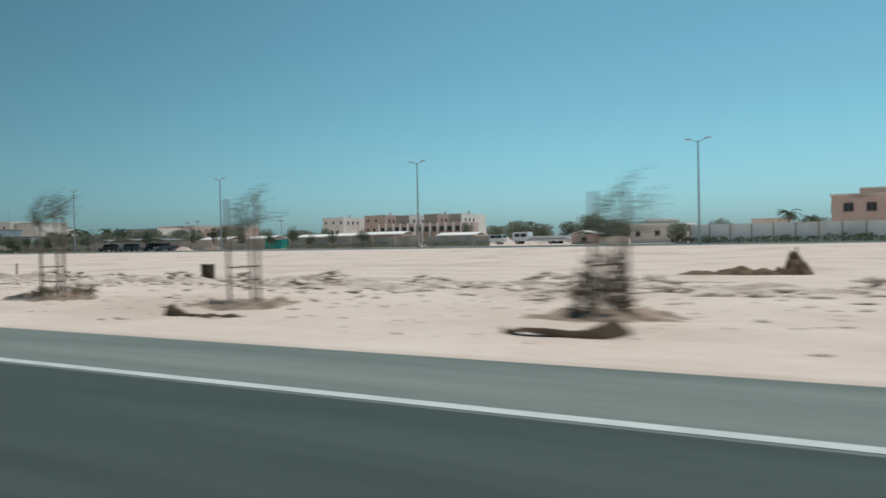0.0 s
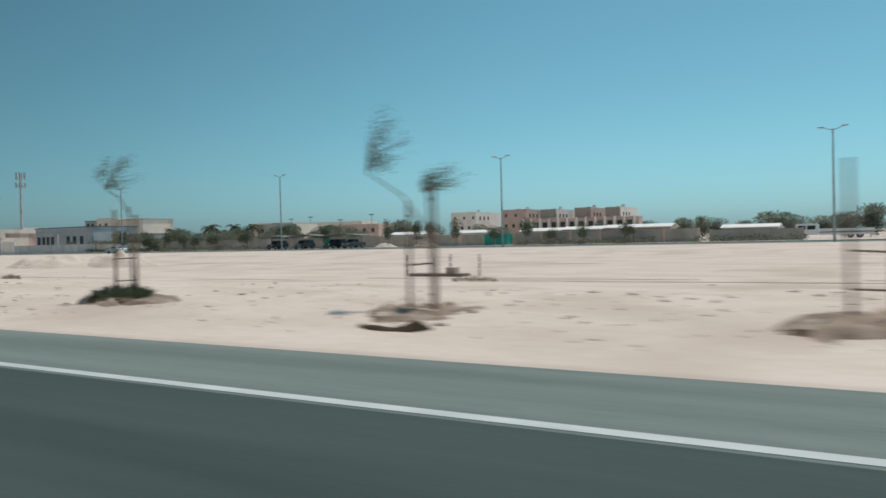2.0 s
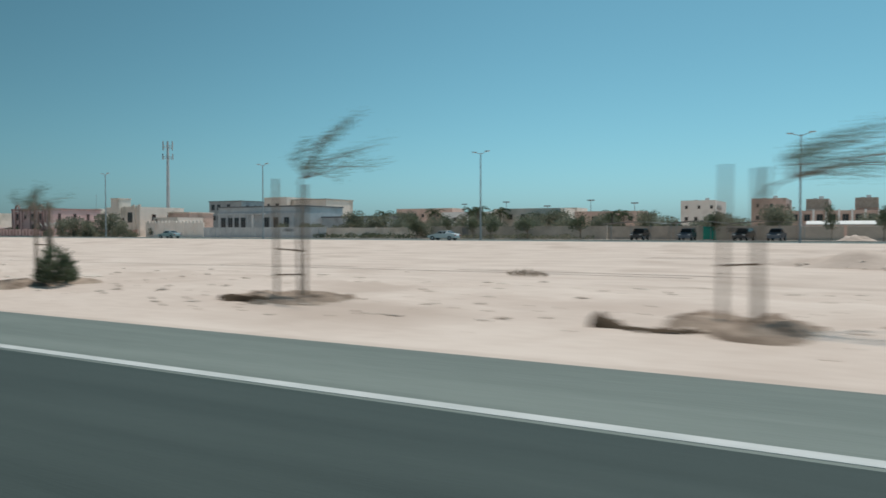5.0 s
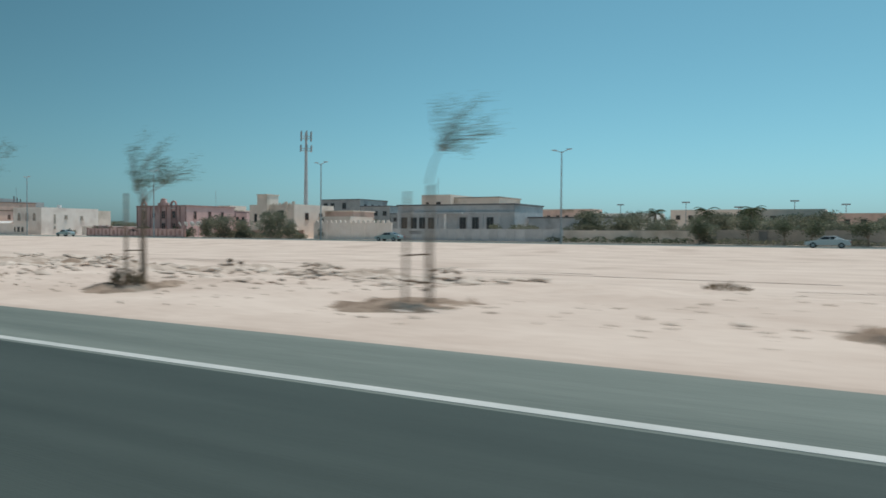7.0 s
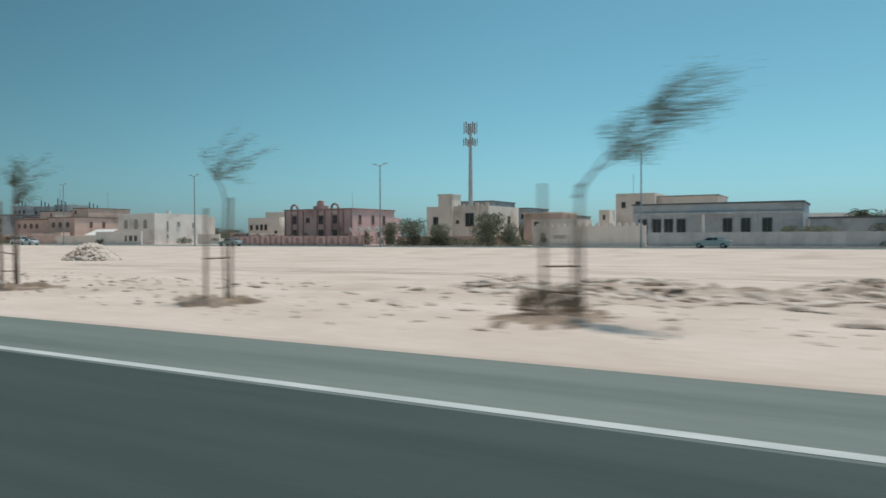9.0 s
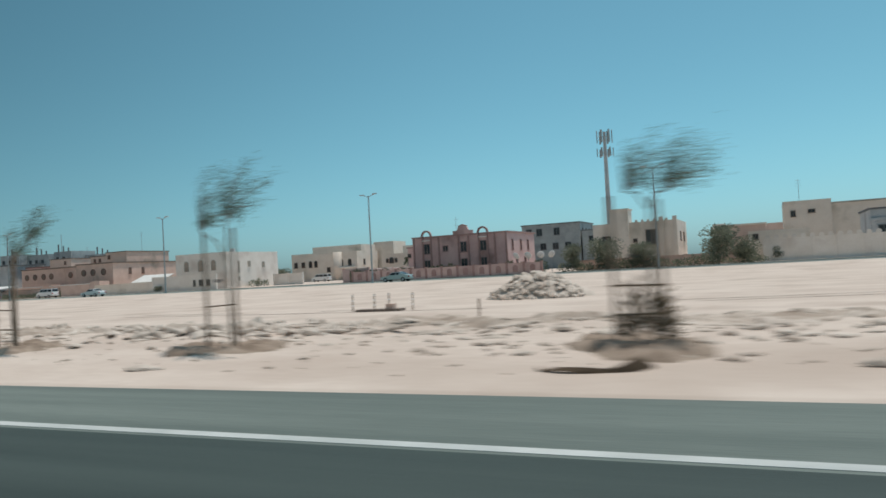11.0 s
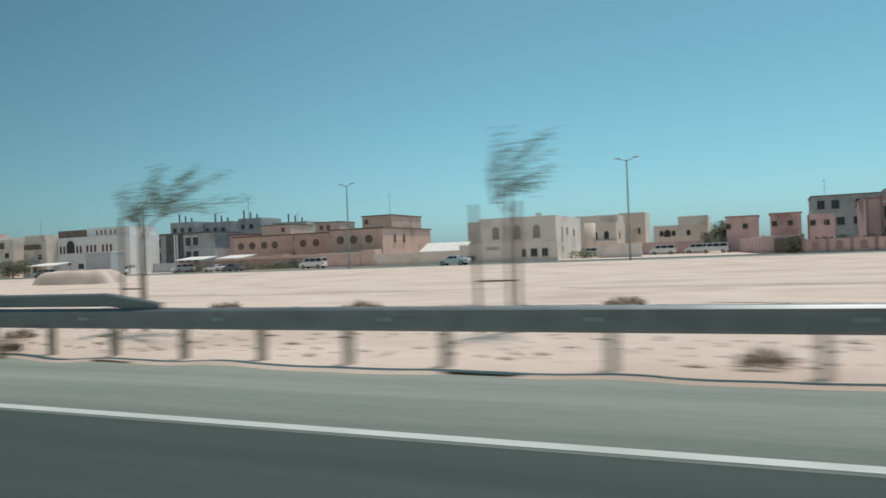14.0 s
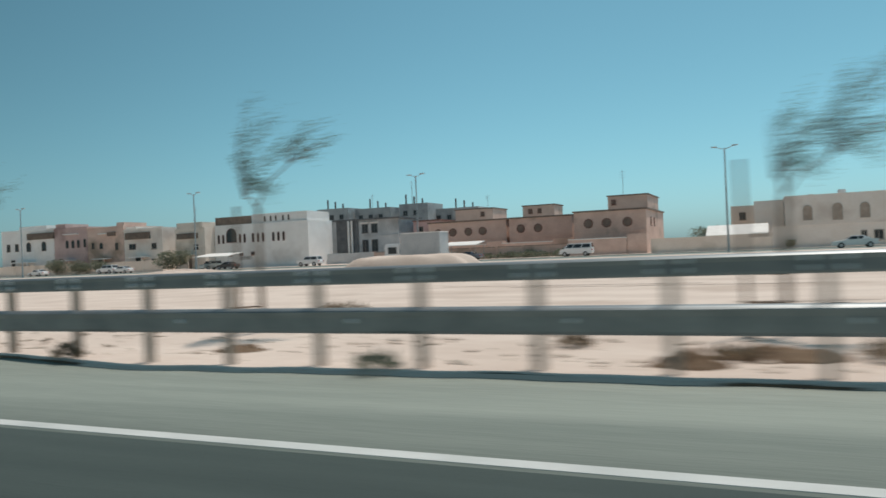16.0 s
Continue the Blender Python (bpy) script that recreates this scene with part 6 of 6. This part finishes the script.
truck = thing("flatbed_truck", "white flatbed lorry beside a low wall", "lorry", pose(-55.0, 138, 0))
truck.scale = (1.13, 1.13, 1.1)
bm = boxes((-5.0, -1.9, -1.1, 1.1, 0.55, 2.25))
bmesh.ops.bevel(bm, geom=bm.edges[:], offset=0.12, segments=2, affect="EDGES")
part("cab", bm, CAR_WHITE, truck)
part("windscreen", boxes((-5.015, -4.98, -0.95, 0.95, 1.35, 2.0)), GLASS, truck)
part("side_window", boxes((-4.6, -3.6, -1.115, -1.09, 1.35, 1.95)), GLASS, truck)
part("side_window", boxes((-3.4, -2.3, -1.115, -1.09, 1.35, 1.95)), GLASS, truck)
part("flatbed", boxes((-1.8, 5.2, -1.15, 1.15, 0.85, 1.0), (-1.8, 5.2, -1.15, -1.09, 0.5, 1.45), (-1.8, 5.2, 1.09, 1.15, 0.5, 1.45)), CAR_WHITE, truck)
for x in (-4.0, 2.2, 3.4):
    for s in (-1, 1):
        bm = bmesh.new()
        tube(bm, (x, s * 0.95 - 0.14, 0.48), (x, s * 0.95 + 0.14, 0.48), 0.48, 0.48, 16)
        wheel = part("wheel", bm, RUBBER, truck)
        bm = bmesh.new()
        tube(bm, (x, s * 0.95 + s * 0.13, 0.48), (x, s * 0.95 + s * 0.16, 0.48), 0.26, 0.24, 10)
        part("rim", bm, LAMP, wheel)
cabin = thing("site_cabin", "white box-bodied site lorry behind a sand heap", "lorry", pose(-434.4, 75.5, lift(-434.4, 75.5)))
part("box_body", boxes((-2.4, 2.4, -1.2, 1.2, 1.0, 3.95)), SHEET, cabin)
part("roof_edge", boxes((-2.45, 2.45, -1.25, 1.25, 3.95, 4.05)), WHITE, cabin)
bm = boxes((-4.6, -2.5, -1.1, 1.1, 0.7, 2.9))
bmesh.ops.bevel(bm, geom=bm.edges[:], offset=0.15, segments=2, affect="EDGES")
part("cab", bm, CAR_WHITE, cabin)
part("side_window", boxes((-4.1, -3.0, -1.115, -1.09, 1.75, 2.5)), GLASS, cabin)
part("chassis", boxes((-4.4, 2.3, -0.5, 0.5, 0.6, 0.98)), CAR_DARK, cabin)
for x in (-3.6, 1.4):
    for s in (-1, 1):
        bm = bmesh.new()
        tube(bm, (x, s * 0.95 - 0.14, 0.48), (x, s * 0.95 + 0.14, 0.48), 0.48, 0.48, 16)
        part("wheel", bm, RUBBER, cabin)
car("van", CAR_WHITE, "white minibus before a cream villa", pose(-385.0, 165, 0))
car("van", CAR_WHITE, "white minibus before a rose wall", pose(-369.0, 160, 0))

# ---------------------------------------------------------------- heaps, rubble, posts and the sign


def heap(name, cx, cy, rx, ry, high, material, label, seed, rough=0.25, z=0.0, flat=2):
    bm, n = bmesh.new(), 40
    rings = []
    for j in range(11):
        r = j / 10
        ring = []
        for k in range(n):
            a = k * math.tau / n
            wob = 1 + 0.2 * noise.noise((math.cos(a) * 2 + seed, math.sin(a) * 2, 0))
            body = high * (1 - r ** flat) ** 1.3 * (1 + rough * 3 * noise.noise((math.cos(a) * r * 3 + seed, math.sin(a) * r * 3, 1))) if r < 1 else -0.15
            ring.append(bm.verts.new((rx * r * wob * math.cos(a), ry * r * wob * math.sin(a), body + (0.06 * noise.noise((k * 1.3, j * 1.7, seed)) if 0 < r < 1 else 0))))
        rings.append(ring)
    for a, b in zip(rings, rings[1:]):
        for k in range(n):
            bm.faces.new((a[k], a[(k + 1) % n], b[(k + 1) % n], b[k]))
    bmesh.ops.remove_doubles(bm, verts=bm.verts, dist=0.0005)
    return whole(name, bm, material, label, "heap", m=pose(cx, cy, z), smooth=True, group="heaps on the lot")


heap("rubble_heap", -288.3, 42.5, 3.5, 2.1, 1.45, ROCK, "heap of pale broken stone on the lot", 3, 0.1, lift(-288.3, 42.5))
heap("gravel_heap", -122.5, 46.0, 8.5, 3.6, 1.0, SAND, "long low heap of pale sandy gravel", 8, 0.35, lift(-122.5, 46.0))
heap("gravel_heap", -115.0, 47.0, 5.6, 2.6, 1.15, SAND, "low heap of pale sandy gravel", 11, 0.35, lift(-115.0, 47.0))
heap("sand_heap", -126.6, 111.5, 2.6, 1.6, 0.8, SAND, "small heap of pale sand by the road", 13)
heap("sand_heap", -118.4, 112.0, 3.0, 1.7, 0.9, MOUND, "small heap of brown sand by the wall", 15)
heap("sand_heap", -433.8, 70.5, 8.5, 2.8, 1.75, SAND, "broad flat-topped heap of pale sand beside the road", 17, 0.03, lift(-433.8, 70.5), 8)
heap("sand_heap", -478, 84, 9.0, 1.8, 0.4, SAND, "broad heap of pale sand beside the road", 19, 0.25, lift(-478, 84))
heap("soil_heap", -5.5, 37.2, 1.8, 0.8, 0.32, MUD_AND_SHADE, "low flat heap of dark soil", 21, 0.2, lift(-5.5, 37.2))
heap("soil_heap", -3.5, 37.4, 0.9, 0.6, 0.75, MUD_AND_SHADE, "steep little heap of dark soil with a stump", 23, 0.3, lift(-3.5, 37.4))
for k, (x, y, rx, high) in enumerate(((-399.9, 8.9, 0.5, 0.17), (-399.0, 9.7, 0.8, 0.12), (-406.5, 9.6, 0.6, 0.10), (-381.0, 9.5, 0.7, 0.12))):
    heap("soil_clod", x, y, rx, rx * 0.45, high, MUD_AND_SHADE, "small heap of dug brown soil behind the barrier", 60 + k, 0.3, lift(x, y) - 0.02)
heap("soil_heap", -7.6, 37.0, 1.1, 0.6, 0.15, MUD_AND_SHADE, "low flat heap of dark soil", 24, 0.2, lift(-7.6, 37.0))


def stone(bm, p, s, rng, block=False):
    v = [Vector(q) for q in ((0, 0, 1), (0.9, 0, 0.35), (0.28, 0.85, 0.35), (-0.72, 0.53, 0.35), (-0.72, -0.53, 0.35), (0.28, -0.85, 0.35), (0.72, 0.53, -0.3), (-0.28, 0.85, -0.3), (-0.9, 0, -0.3), (-0.28, -0.85, -0.3), (0.72, -0.53, -0.3))]
    sc, turn = Vector((s * rng.uniform(0.9, 2.3), s * rng.uniform(0.5, 1.0), s * rng.uniform(0.3, 0.62))), Euler((0, rng.uniform(-0.25, 0.25), rng.gauss(0, 0.5))).to_matrix()
    if block:
        sc, turn = Vector((s * rng.uniform(0.8, 1.4), s * rng.uniform(0.7, 1.1), s * rng.uniform(0.6, 1.0))), Euler((rng.uniform(-0.5, 0.5), rng.uniform(-0.5, 0.5), rng.uniform(0, 6.28))).to_matrix()
    v = [bm.verts.new(p + turn @ Vector((q.x * sc.x * rng.uniform(0.75, 1.2), q.y * sc.y * rng.uniform(0.75, 1.2), q.z * sc.z * rng.uniform(0.8, 1.15)))) for q in v]
    for f in ((0, 1, 2), (0, 2, 3), (0, 3, 4), (0, 4, 5), (0, 5, 1), (1, 6, 2), (2, 6, 7), (2, 7, 3), (3, 7, 8), (3, 8, 4), (4, 8, 9), (4, 9, 5), (5, 9, 10), (5, 10, 1), (1, 10, 6)):
        bm.faces.new([v[i] for i in f])


def scatter(name, label, areas, seed, material=ROCK):
    """Loose stones: areas of x0, x1, y, spread in y, count and size."""
    rng = random.Random(seed)
    bm = bmesh.new()
    for x0, x1, y, half, count, size in areas:
        for _ in range(count):
            x, yy = rng.uniform(x0, x1), rng.gauss(y, half)
            if yy > 8.6:
                s = size * rng.uniform(0.35, 1.0) ** 1.6 * 1.3
                stone(bm, Vector((x, yy, lift(x, yy) + 0.1 * s)), s, rng)
    return whole(name, bm, material, label, "rubble", "stuff")


scatter("loose_rubble", "loose pale limestone rubble along dug ridges", [
    (-46, 12, 18.6, 1.5, 1500, 0.2), (-236, -184, 18.0, 2.0, 1600, 0.2), (-334, -268, 15.0, 1.9, 2000, 0.15), (-300, -330, 13.2, 1.4, 300, 0.2),
    (-420, -330, 12.5, 2.0, 240, 0.10), (-180, -46, 14.0, 3.0, 260, 0.09), (-180, -46, 20, 6.0, 160, 0.1), (-270, -236, 16, 3.0, 160, 0.12), (-430, 10, 10.0, 0.9, 420, 0.06)], 5)
scatter("loose_clods", "small brown clods and crumbs of dug soil strewn over the verge", [
    (-425, -300, 9.8, 1.1, 2600, 0.055), (-300, 10, 10.8, 1.6, 2400, 0.05), (-300, -240, 13.5, 2.2, 700, 0.09), (-60, 10, 14.5, 2.0, 400, 0.07), (-236, -184, 14.5, 1.8, 600, 0.08), (-180, -60, 14.0, 2.5, 400, 0.06)], 15, BANK)
rng = random.Random(12)
piled = bmesh.new()
for cx, cy, rx, ry, high, count in ((-288.3, 42.5, 3.2, 2.0, 1.4, 380), (-122.5, 45.6, 7.2, 2.8, 0.8, 200), (-115.0, 46.6, 4.3, 1.9, 0.9, 80)):
    for _ in range(count):
        a, r = rng.uniform(0, math.tau), math.sqrt(rng.random())
        stone(piled, Vector((cx + rx * r * math.cos(a), cy + ry * r * math.sin(a), lift(cx, cy) + 0.05 + high * (1 - r * r) ** 1.3)), rng.uniform(0.06, 0.2) * (1.5 if cx < -200 else 1.0), rng, cx < -200)
for x0, x1, yc in ((-44, 8, 18.2), (-234, -186, 17.6), (-330, -296, 14.8)):
    x = x0
    while x < x1:
        cx, cy, rx = x, yc + rng.uniform(-1.4, 1.6), rng.uniform(0.7, 1.8)
        for _ in range(int(26 * rx)):
            a, r = rng.uniform(0, math.tau), math.sqrt(rng.random())
            px, py = cx + rx * r * math.cos(a), cy + 0.45 * rx * r * math.sin(a)
            stone(piled, Vector((px, py, lift(px, py) + 0.06 + 0.3 * (1 - r * r))), rng.uniform(0.07, 0.2), rng)
        x += rng.uniform(2.0, 5.5)
for _ in range(1500):
    px = rng.uniform(-338, -284)
    py = rng.gauss(15.6 if px < -300 else 14.6, 1.3)
    dense = noise.noise((px * 0.16, py * 0.4, 21))
    if py > 12.6 and (px < -300 and dense > -0.35 or dense > 0.08):
        stone(piled, Vector((px, py, lift(px, py) + 0.05)), rng.uniform(0.07, 0.26) * rng.uniform(0.6, 1.0), rng, rng.random() < 0.75)
whole("piled_rubble", piled, ROCK, "broken pale stones lying on the heaps", "rubble", "stuff")


def pit_edge(seed, m):
    """A dark soil lip of a watering pit in the verge."""
    rng = random.Random(seed)
    bm = bmesh.new()
    n = 14
    rows = []
    for k in range(n + 1):
        a = math.pi * (1.05 + 0.9 * k / n)
        w = math.sin(math.pi * k / n) if seed == 1 else 0.12 * math.sin(math.pi * k / n) + 1.5 * math.exp(-((k / n - (0.2, 0.5, 0.8)[seed]) / 0.13) ** 2)
        c = Vector((0.95 * math.cos(a), 0.4 * math.sin(a), 0))
        rows.append([bm.verts.new(c + Vector((0, o * (0.07 + rng.uniform(0.0, 0.13) * w), z * (0.3 + 0.8 * w) + rng.uniform(-0.04, 0.04)))) for o, z in ((-1, -0.04), (-0.4, 0.10), (0.3, 0.14), (1, -0.04))])
    for a, b in zip(rows, rows[1:]):
        for k in range(3):
            bm.faces.new((a[k], a[k + 1], b[k + 1], b[k]))
    return whole("soil_lip", bm, SOIL, "dark damp soil lip of a watering pit in the verge", "soil", m=m, group="watering pits", smooth=True)


lips = [pit_edge(k, pose(-11.9 - k, 10.4, 0.1)) for k in range(3)]
for k, (x, y) in enumerate(((-12.1, 9.85), (-27.9, 9.15), (-21.2, 9.8))):
    lips[k].matrix_basis = pose(x, y, lift(x, y), 0, 0, 8 * k)
    lips[k].scale = ((1.05, 0.7, 0.9), (0.78, 0.6, 0.9), (0.3, 0.3, 0.6))[k]
for k, (x, y, s) in enumerate(((-43.4, 10.5, 0.58), (-34.9, 10.0, 0.50), (-4.8, 9.6, 0.98), (-40.7, 10.4, 0.65), (-51.4, 10.6, 0.50), (-57.2, 9.6, 0.75), (-65.9, 11.0, 0.75), (-98.2, 11.0, 0.65), (-104.9, 10.4, 0.65),
                              (-128.8, 10.2, 0.86), (-136.5, 10.4, 0.65), (-205.6, 9.8, 0.86), (-214.0, 10.2, 0.58), (-222.4, 10.2, 0.65), (-277.4, 9.2, 0.79), (-271.1, 9.6, 0.72), (-158.3, 10.3, 0.65), (-174.6, 10.2, 0.72), (-245.9, 10.2, 0.72), (-258.2, 10, 0.65))):
    copy_thing(lips[k % 3], pose(x, y, lift(x, y), 0, 0, -14 + 9 * (k % 4))).scale = (s, s, s)


rng = random.Random(44)
TUFTS = [(-335.5, 9.65), (-329.9, 8.7), (-328.1, 9.4), (-322.7, 9.2), (-367.5, 10.1), (-390.5, 9.4), (-397.9, 9.7), (-401.5, 10.2)]
TUFTS += [(x, sand_edge(x) + 0.1) for x in (-324.2, -330.9, -326.4, -332.7, -363.3, -362.6, -359.6, -394.6, -403.3, -408.5)]
for k, (x, y) in enumerate(TUFTS + [(-303 - 14.0 * j + rng.uniform(-4, 4), rng.uniform(8.9, 10.8)) for j in range(8)]):
    w = rng.uniform(0.13, 0.26)
    brush("dry_tuft", 350 + k, 130, w, w * 0.8, rng.uniform(0.10, 0.22), DRY if k % 4 else DUSTY, "small dry brown tuft growing behind the barrier", "weeds", pose(x, y, lift(x, y)), "dry tufts behind the barrier", (0.08, 0.2))


def crust_and_shade():
    """The ragged dark strip where the sand ends on the asphalt behind the barrier's posts; its dark colour also stands
    for the barrier's shadow.
    """
    bm, rows = bmesh.new(), []
    for x in np.arange(-430, -313, 0.16):
        lump = max(0.0, noise.noise((x * 0.33, 2, 0))) ** 2
        y, base = sand_edge(x) + 0.01, swell(x)
        w, h = 0.016 + 0.05 * lump + 0.012 * noise.noise((x * 2.7, 1, 0)), 0.022 + 0.08 * lump + 0.012 * noise.noise((x * 3.9, 5, 0))
        rows.append([bm.verts.new((x, y + a * max(0.01, w), base + b * max(0.012, h))) for a, b in ((-1.2, -0.1), (-0.6, 0.75), (0.4, 1.0), (1.6, 0.3), (2.0, -0.4))])
    for a, b in zip(rows, rows[1:]):
        for k in range(4):
            bm.faces.new((a[k], a[k + 1], b[k + 1], b[k]))
    whole("crust_and_shade", bm, MUD_AND_SHADE, "ragged dark strip of soil and painted barrier shadow along the asphalt edge", "soil", "stuff")


crust_and_shade()


def marked_slab(x, y, size):
    z = lift(x, y)
    base = thing("marked_slab", "low dark brown slab with a block on it, between thin marker posts", "slab", pose(x, y, z), "marked slabs on the lot")
    base.scale = (size, size, size)
    part("slab", boxes((-1.75, 1.7, -0.45, 0.45, -0.1, 0.16)), TRIM, base)
    part("block", boxes((0.55, 1.15, -0.25, 0.22, 0.16, 0.5)), TAN, base)
    for px, py in ((-2.5, 0.5), (-0.9, 0.8), (0.2, 0.9), (2.3, 0.4)):
        bm = bmesh.new()
        tube(bm, (px, py, -0.2), (px + 0.02, py, 1.2), 0.045, 0.045, 6)
        stick = part("marker_post", bm, WOOD, base)
        for z in (0.35, 0.7, 1.05):
            bm = bmesh.new()
            tube(bm, (px + 0.01, py, z), (px + 0.012, py, z + 0.11), 0.053, 0.053, 6)
            part("band", bm, SIGN_WHITE, stick, "white painted band")


marked_slab(-294.1, 33.5, 0.76)
marked_slab(-70.4, 33.8, 0.95)
meter = thing("marker_box", "small dark metal box on a short post in the sand", "box", pose(-23.4, 20.6, lift(-23.4, 20.6)))
part("box", boxes((-0.22, 0.22, -0.14, 0.14, 0.16, 0.72)), SOIL, meter)
part("lid", boxes((-0.24, 0.24, -0.16, 0.16, 0.72, 0.76)), CANOPY, meter)
bm = bmesh.new()
tube(bm, (0, 0, -0.3), (0, 0, 0.16), 0.05, 0.05, 8)
part("post", bm, WOOD, meter)
for k, (x, y, h) in enumerate(((-34.2, 19.5, 0.75), (-318.5, 14.2, 1.1), (-311.5, 13.9, 1.15), (-331, 13.5, 1.2), (-286, 27, 0.7), (-345, 13.2, 1.0), (-3.4, 37.5, 1.3))):
    bm = bmesh.new()
    tube(bm, (0, 0, -0.2), (0.02, 0, h), 0.04, 0.04, 7)
    whole("marker_post", bm, WOOD, "thin wooden marker post in the sand", "post", m=pose(x, y, lift(x, y)), group="marker posts on the lot")
for k, (x, y, w) in enumerate(((-98, 27, 1.6), (-66.2, 29.6, 2.2), (-124, 24, 1.4), (-139, 30, 1.8), (-180, 26, 1.4), (-330, 24, 1.2), (-318, 21, 1.0), (-352, 22, 1.1), (-340, 18, 0.9), (-358, 17, 1.1), (-363.5, 18, 1.0), (-376, 17, 1.0), (-408, 15.0, 1.3))):
    brush("dry_weeds", 300 + k, 260, w * 0.5, 0.3, 0.22, DRY, "low patch of dry weeds on the lot", "weeds", pose(x, y, lift(x, y)), "dry weeds on the lot", (0.1, 0.25))

bm = bmesh.new()
ends = [(-198.6, 9.5), (-197.8, 10.0), (-196.7, 10.05), (-195.6, 9.9)]
for (xa, ya), (xb, yb) in zip(ends, ends[1:]):
    tube(bm, (xa, ya, lift(xa, ya) + 0.03), (xb, yb, lift(xb, yb) + 0.03), 0.018, 0.018, 6)
whole("irrigation_hose", bm, RUBBER, "thin black irrigation hose lying on the sand", "hose")

sign = thing("road_sign", "round no-overtaking sign on a steel post, rim red", "road sign", pose(-199.52, 9.75, lift(-199.52, 9.75) + 0.22, 0, 0, 86))
bm = bmesh.new()
tube(bm, (0, 0.05, -0.5), (0, 0.05, 3.25), 0.045, 0.045, 10)
part("post", bm, LAMP, sign, "pale steel post")
bm = bmesh.new()
slab(bm, disc(0, 2.72, 0.62, 40), -0.02, 0.0)
plate = part("plate", bm, SIGN_RED, sign, "round plate with a red rim")
bm = bmesh.new()
slab(bm, disc(0, 2.72, 0.50, 40), -0.026, -0.02)
part("face", bm, SIGN_WHITE, plate, "white sign face")
for z, w in ((2.90, 0.30), (2.50, 0.26)):
    bm = bmesh.new()
    slab(bm, [(-w, z - 0.07), (w, z - 0.07), (w, z), (w * 0.55, z + 0.02), (w * 0.35, z + 0.10), (-w * 0.4, z + 0.10), (-w * 0.65, z + 0.02), (-w, z)], -0.032, -0.026)
    part("car_symbol", bm, SIGN_BLACK, plate, "dark car symbol")
part("bar_symbol", boxes((-0.42, 0.42, -0.032, -0.026, 2.71, 2.735)), SIGN_BLACK, plate, "thin dark line")
part("clamp", boxes((-0.08, 0.08, 0.0, 0.06, 2.68, 2.76)), LAMP, sign)

for k, x in enumerate((-314.1, -312.1, -310.0, -308.2)):
    dish = thing("satellite_dish", "white satellite dish on a stub post behind the rose wall", "satellite dish", pose(x, 116.5, 0, 0, 0, 25 * k - 30), "satellite dishes behind the rose wall")
    bm = bmesh.new()
    tube(bm, (0, 0, 0), (0, 0, 3.01), 0.05, 0.05, 8)
    part("post", bm, POLE, dish)
    bm, rings = bmesh.new(), []
    for j in range(6):
        r = 0.62 * j / 5
        rings.append([bm.verts.new((r * math.cos(a * math.tau / 18), -0.32 + 0.55 * r * r - 0.45 * r * math.sin(a * math.tau / 18), 3.01 + 0.9 * r * math.sin(a * math.tau / 18))) for a in range(18)])
    for a, b in zip(rings, rings[1:]):
        for q in range(18):
            bm.faces.new((a[q], a[(q + 1) % 18], b[(q + 1) % 18], b[q]))
    bmesh.ops.remove_doubles(bm, verts=bm.verts, dist=0.0005)
    bmesh.ops.solidify(bm, geom=bm.faces[:], thickness=0.03)
    part("reflector", bm, WHITE, dish, "white round reflector", True)
    bm = bmesh.new()
    tube(bm, (0, -0.3, 2.71), (0, -0.75, 3.11), 0.02, 0.02, 6)
    part("feed_arm", bm, POLE, dish)
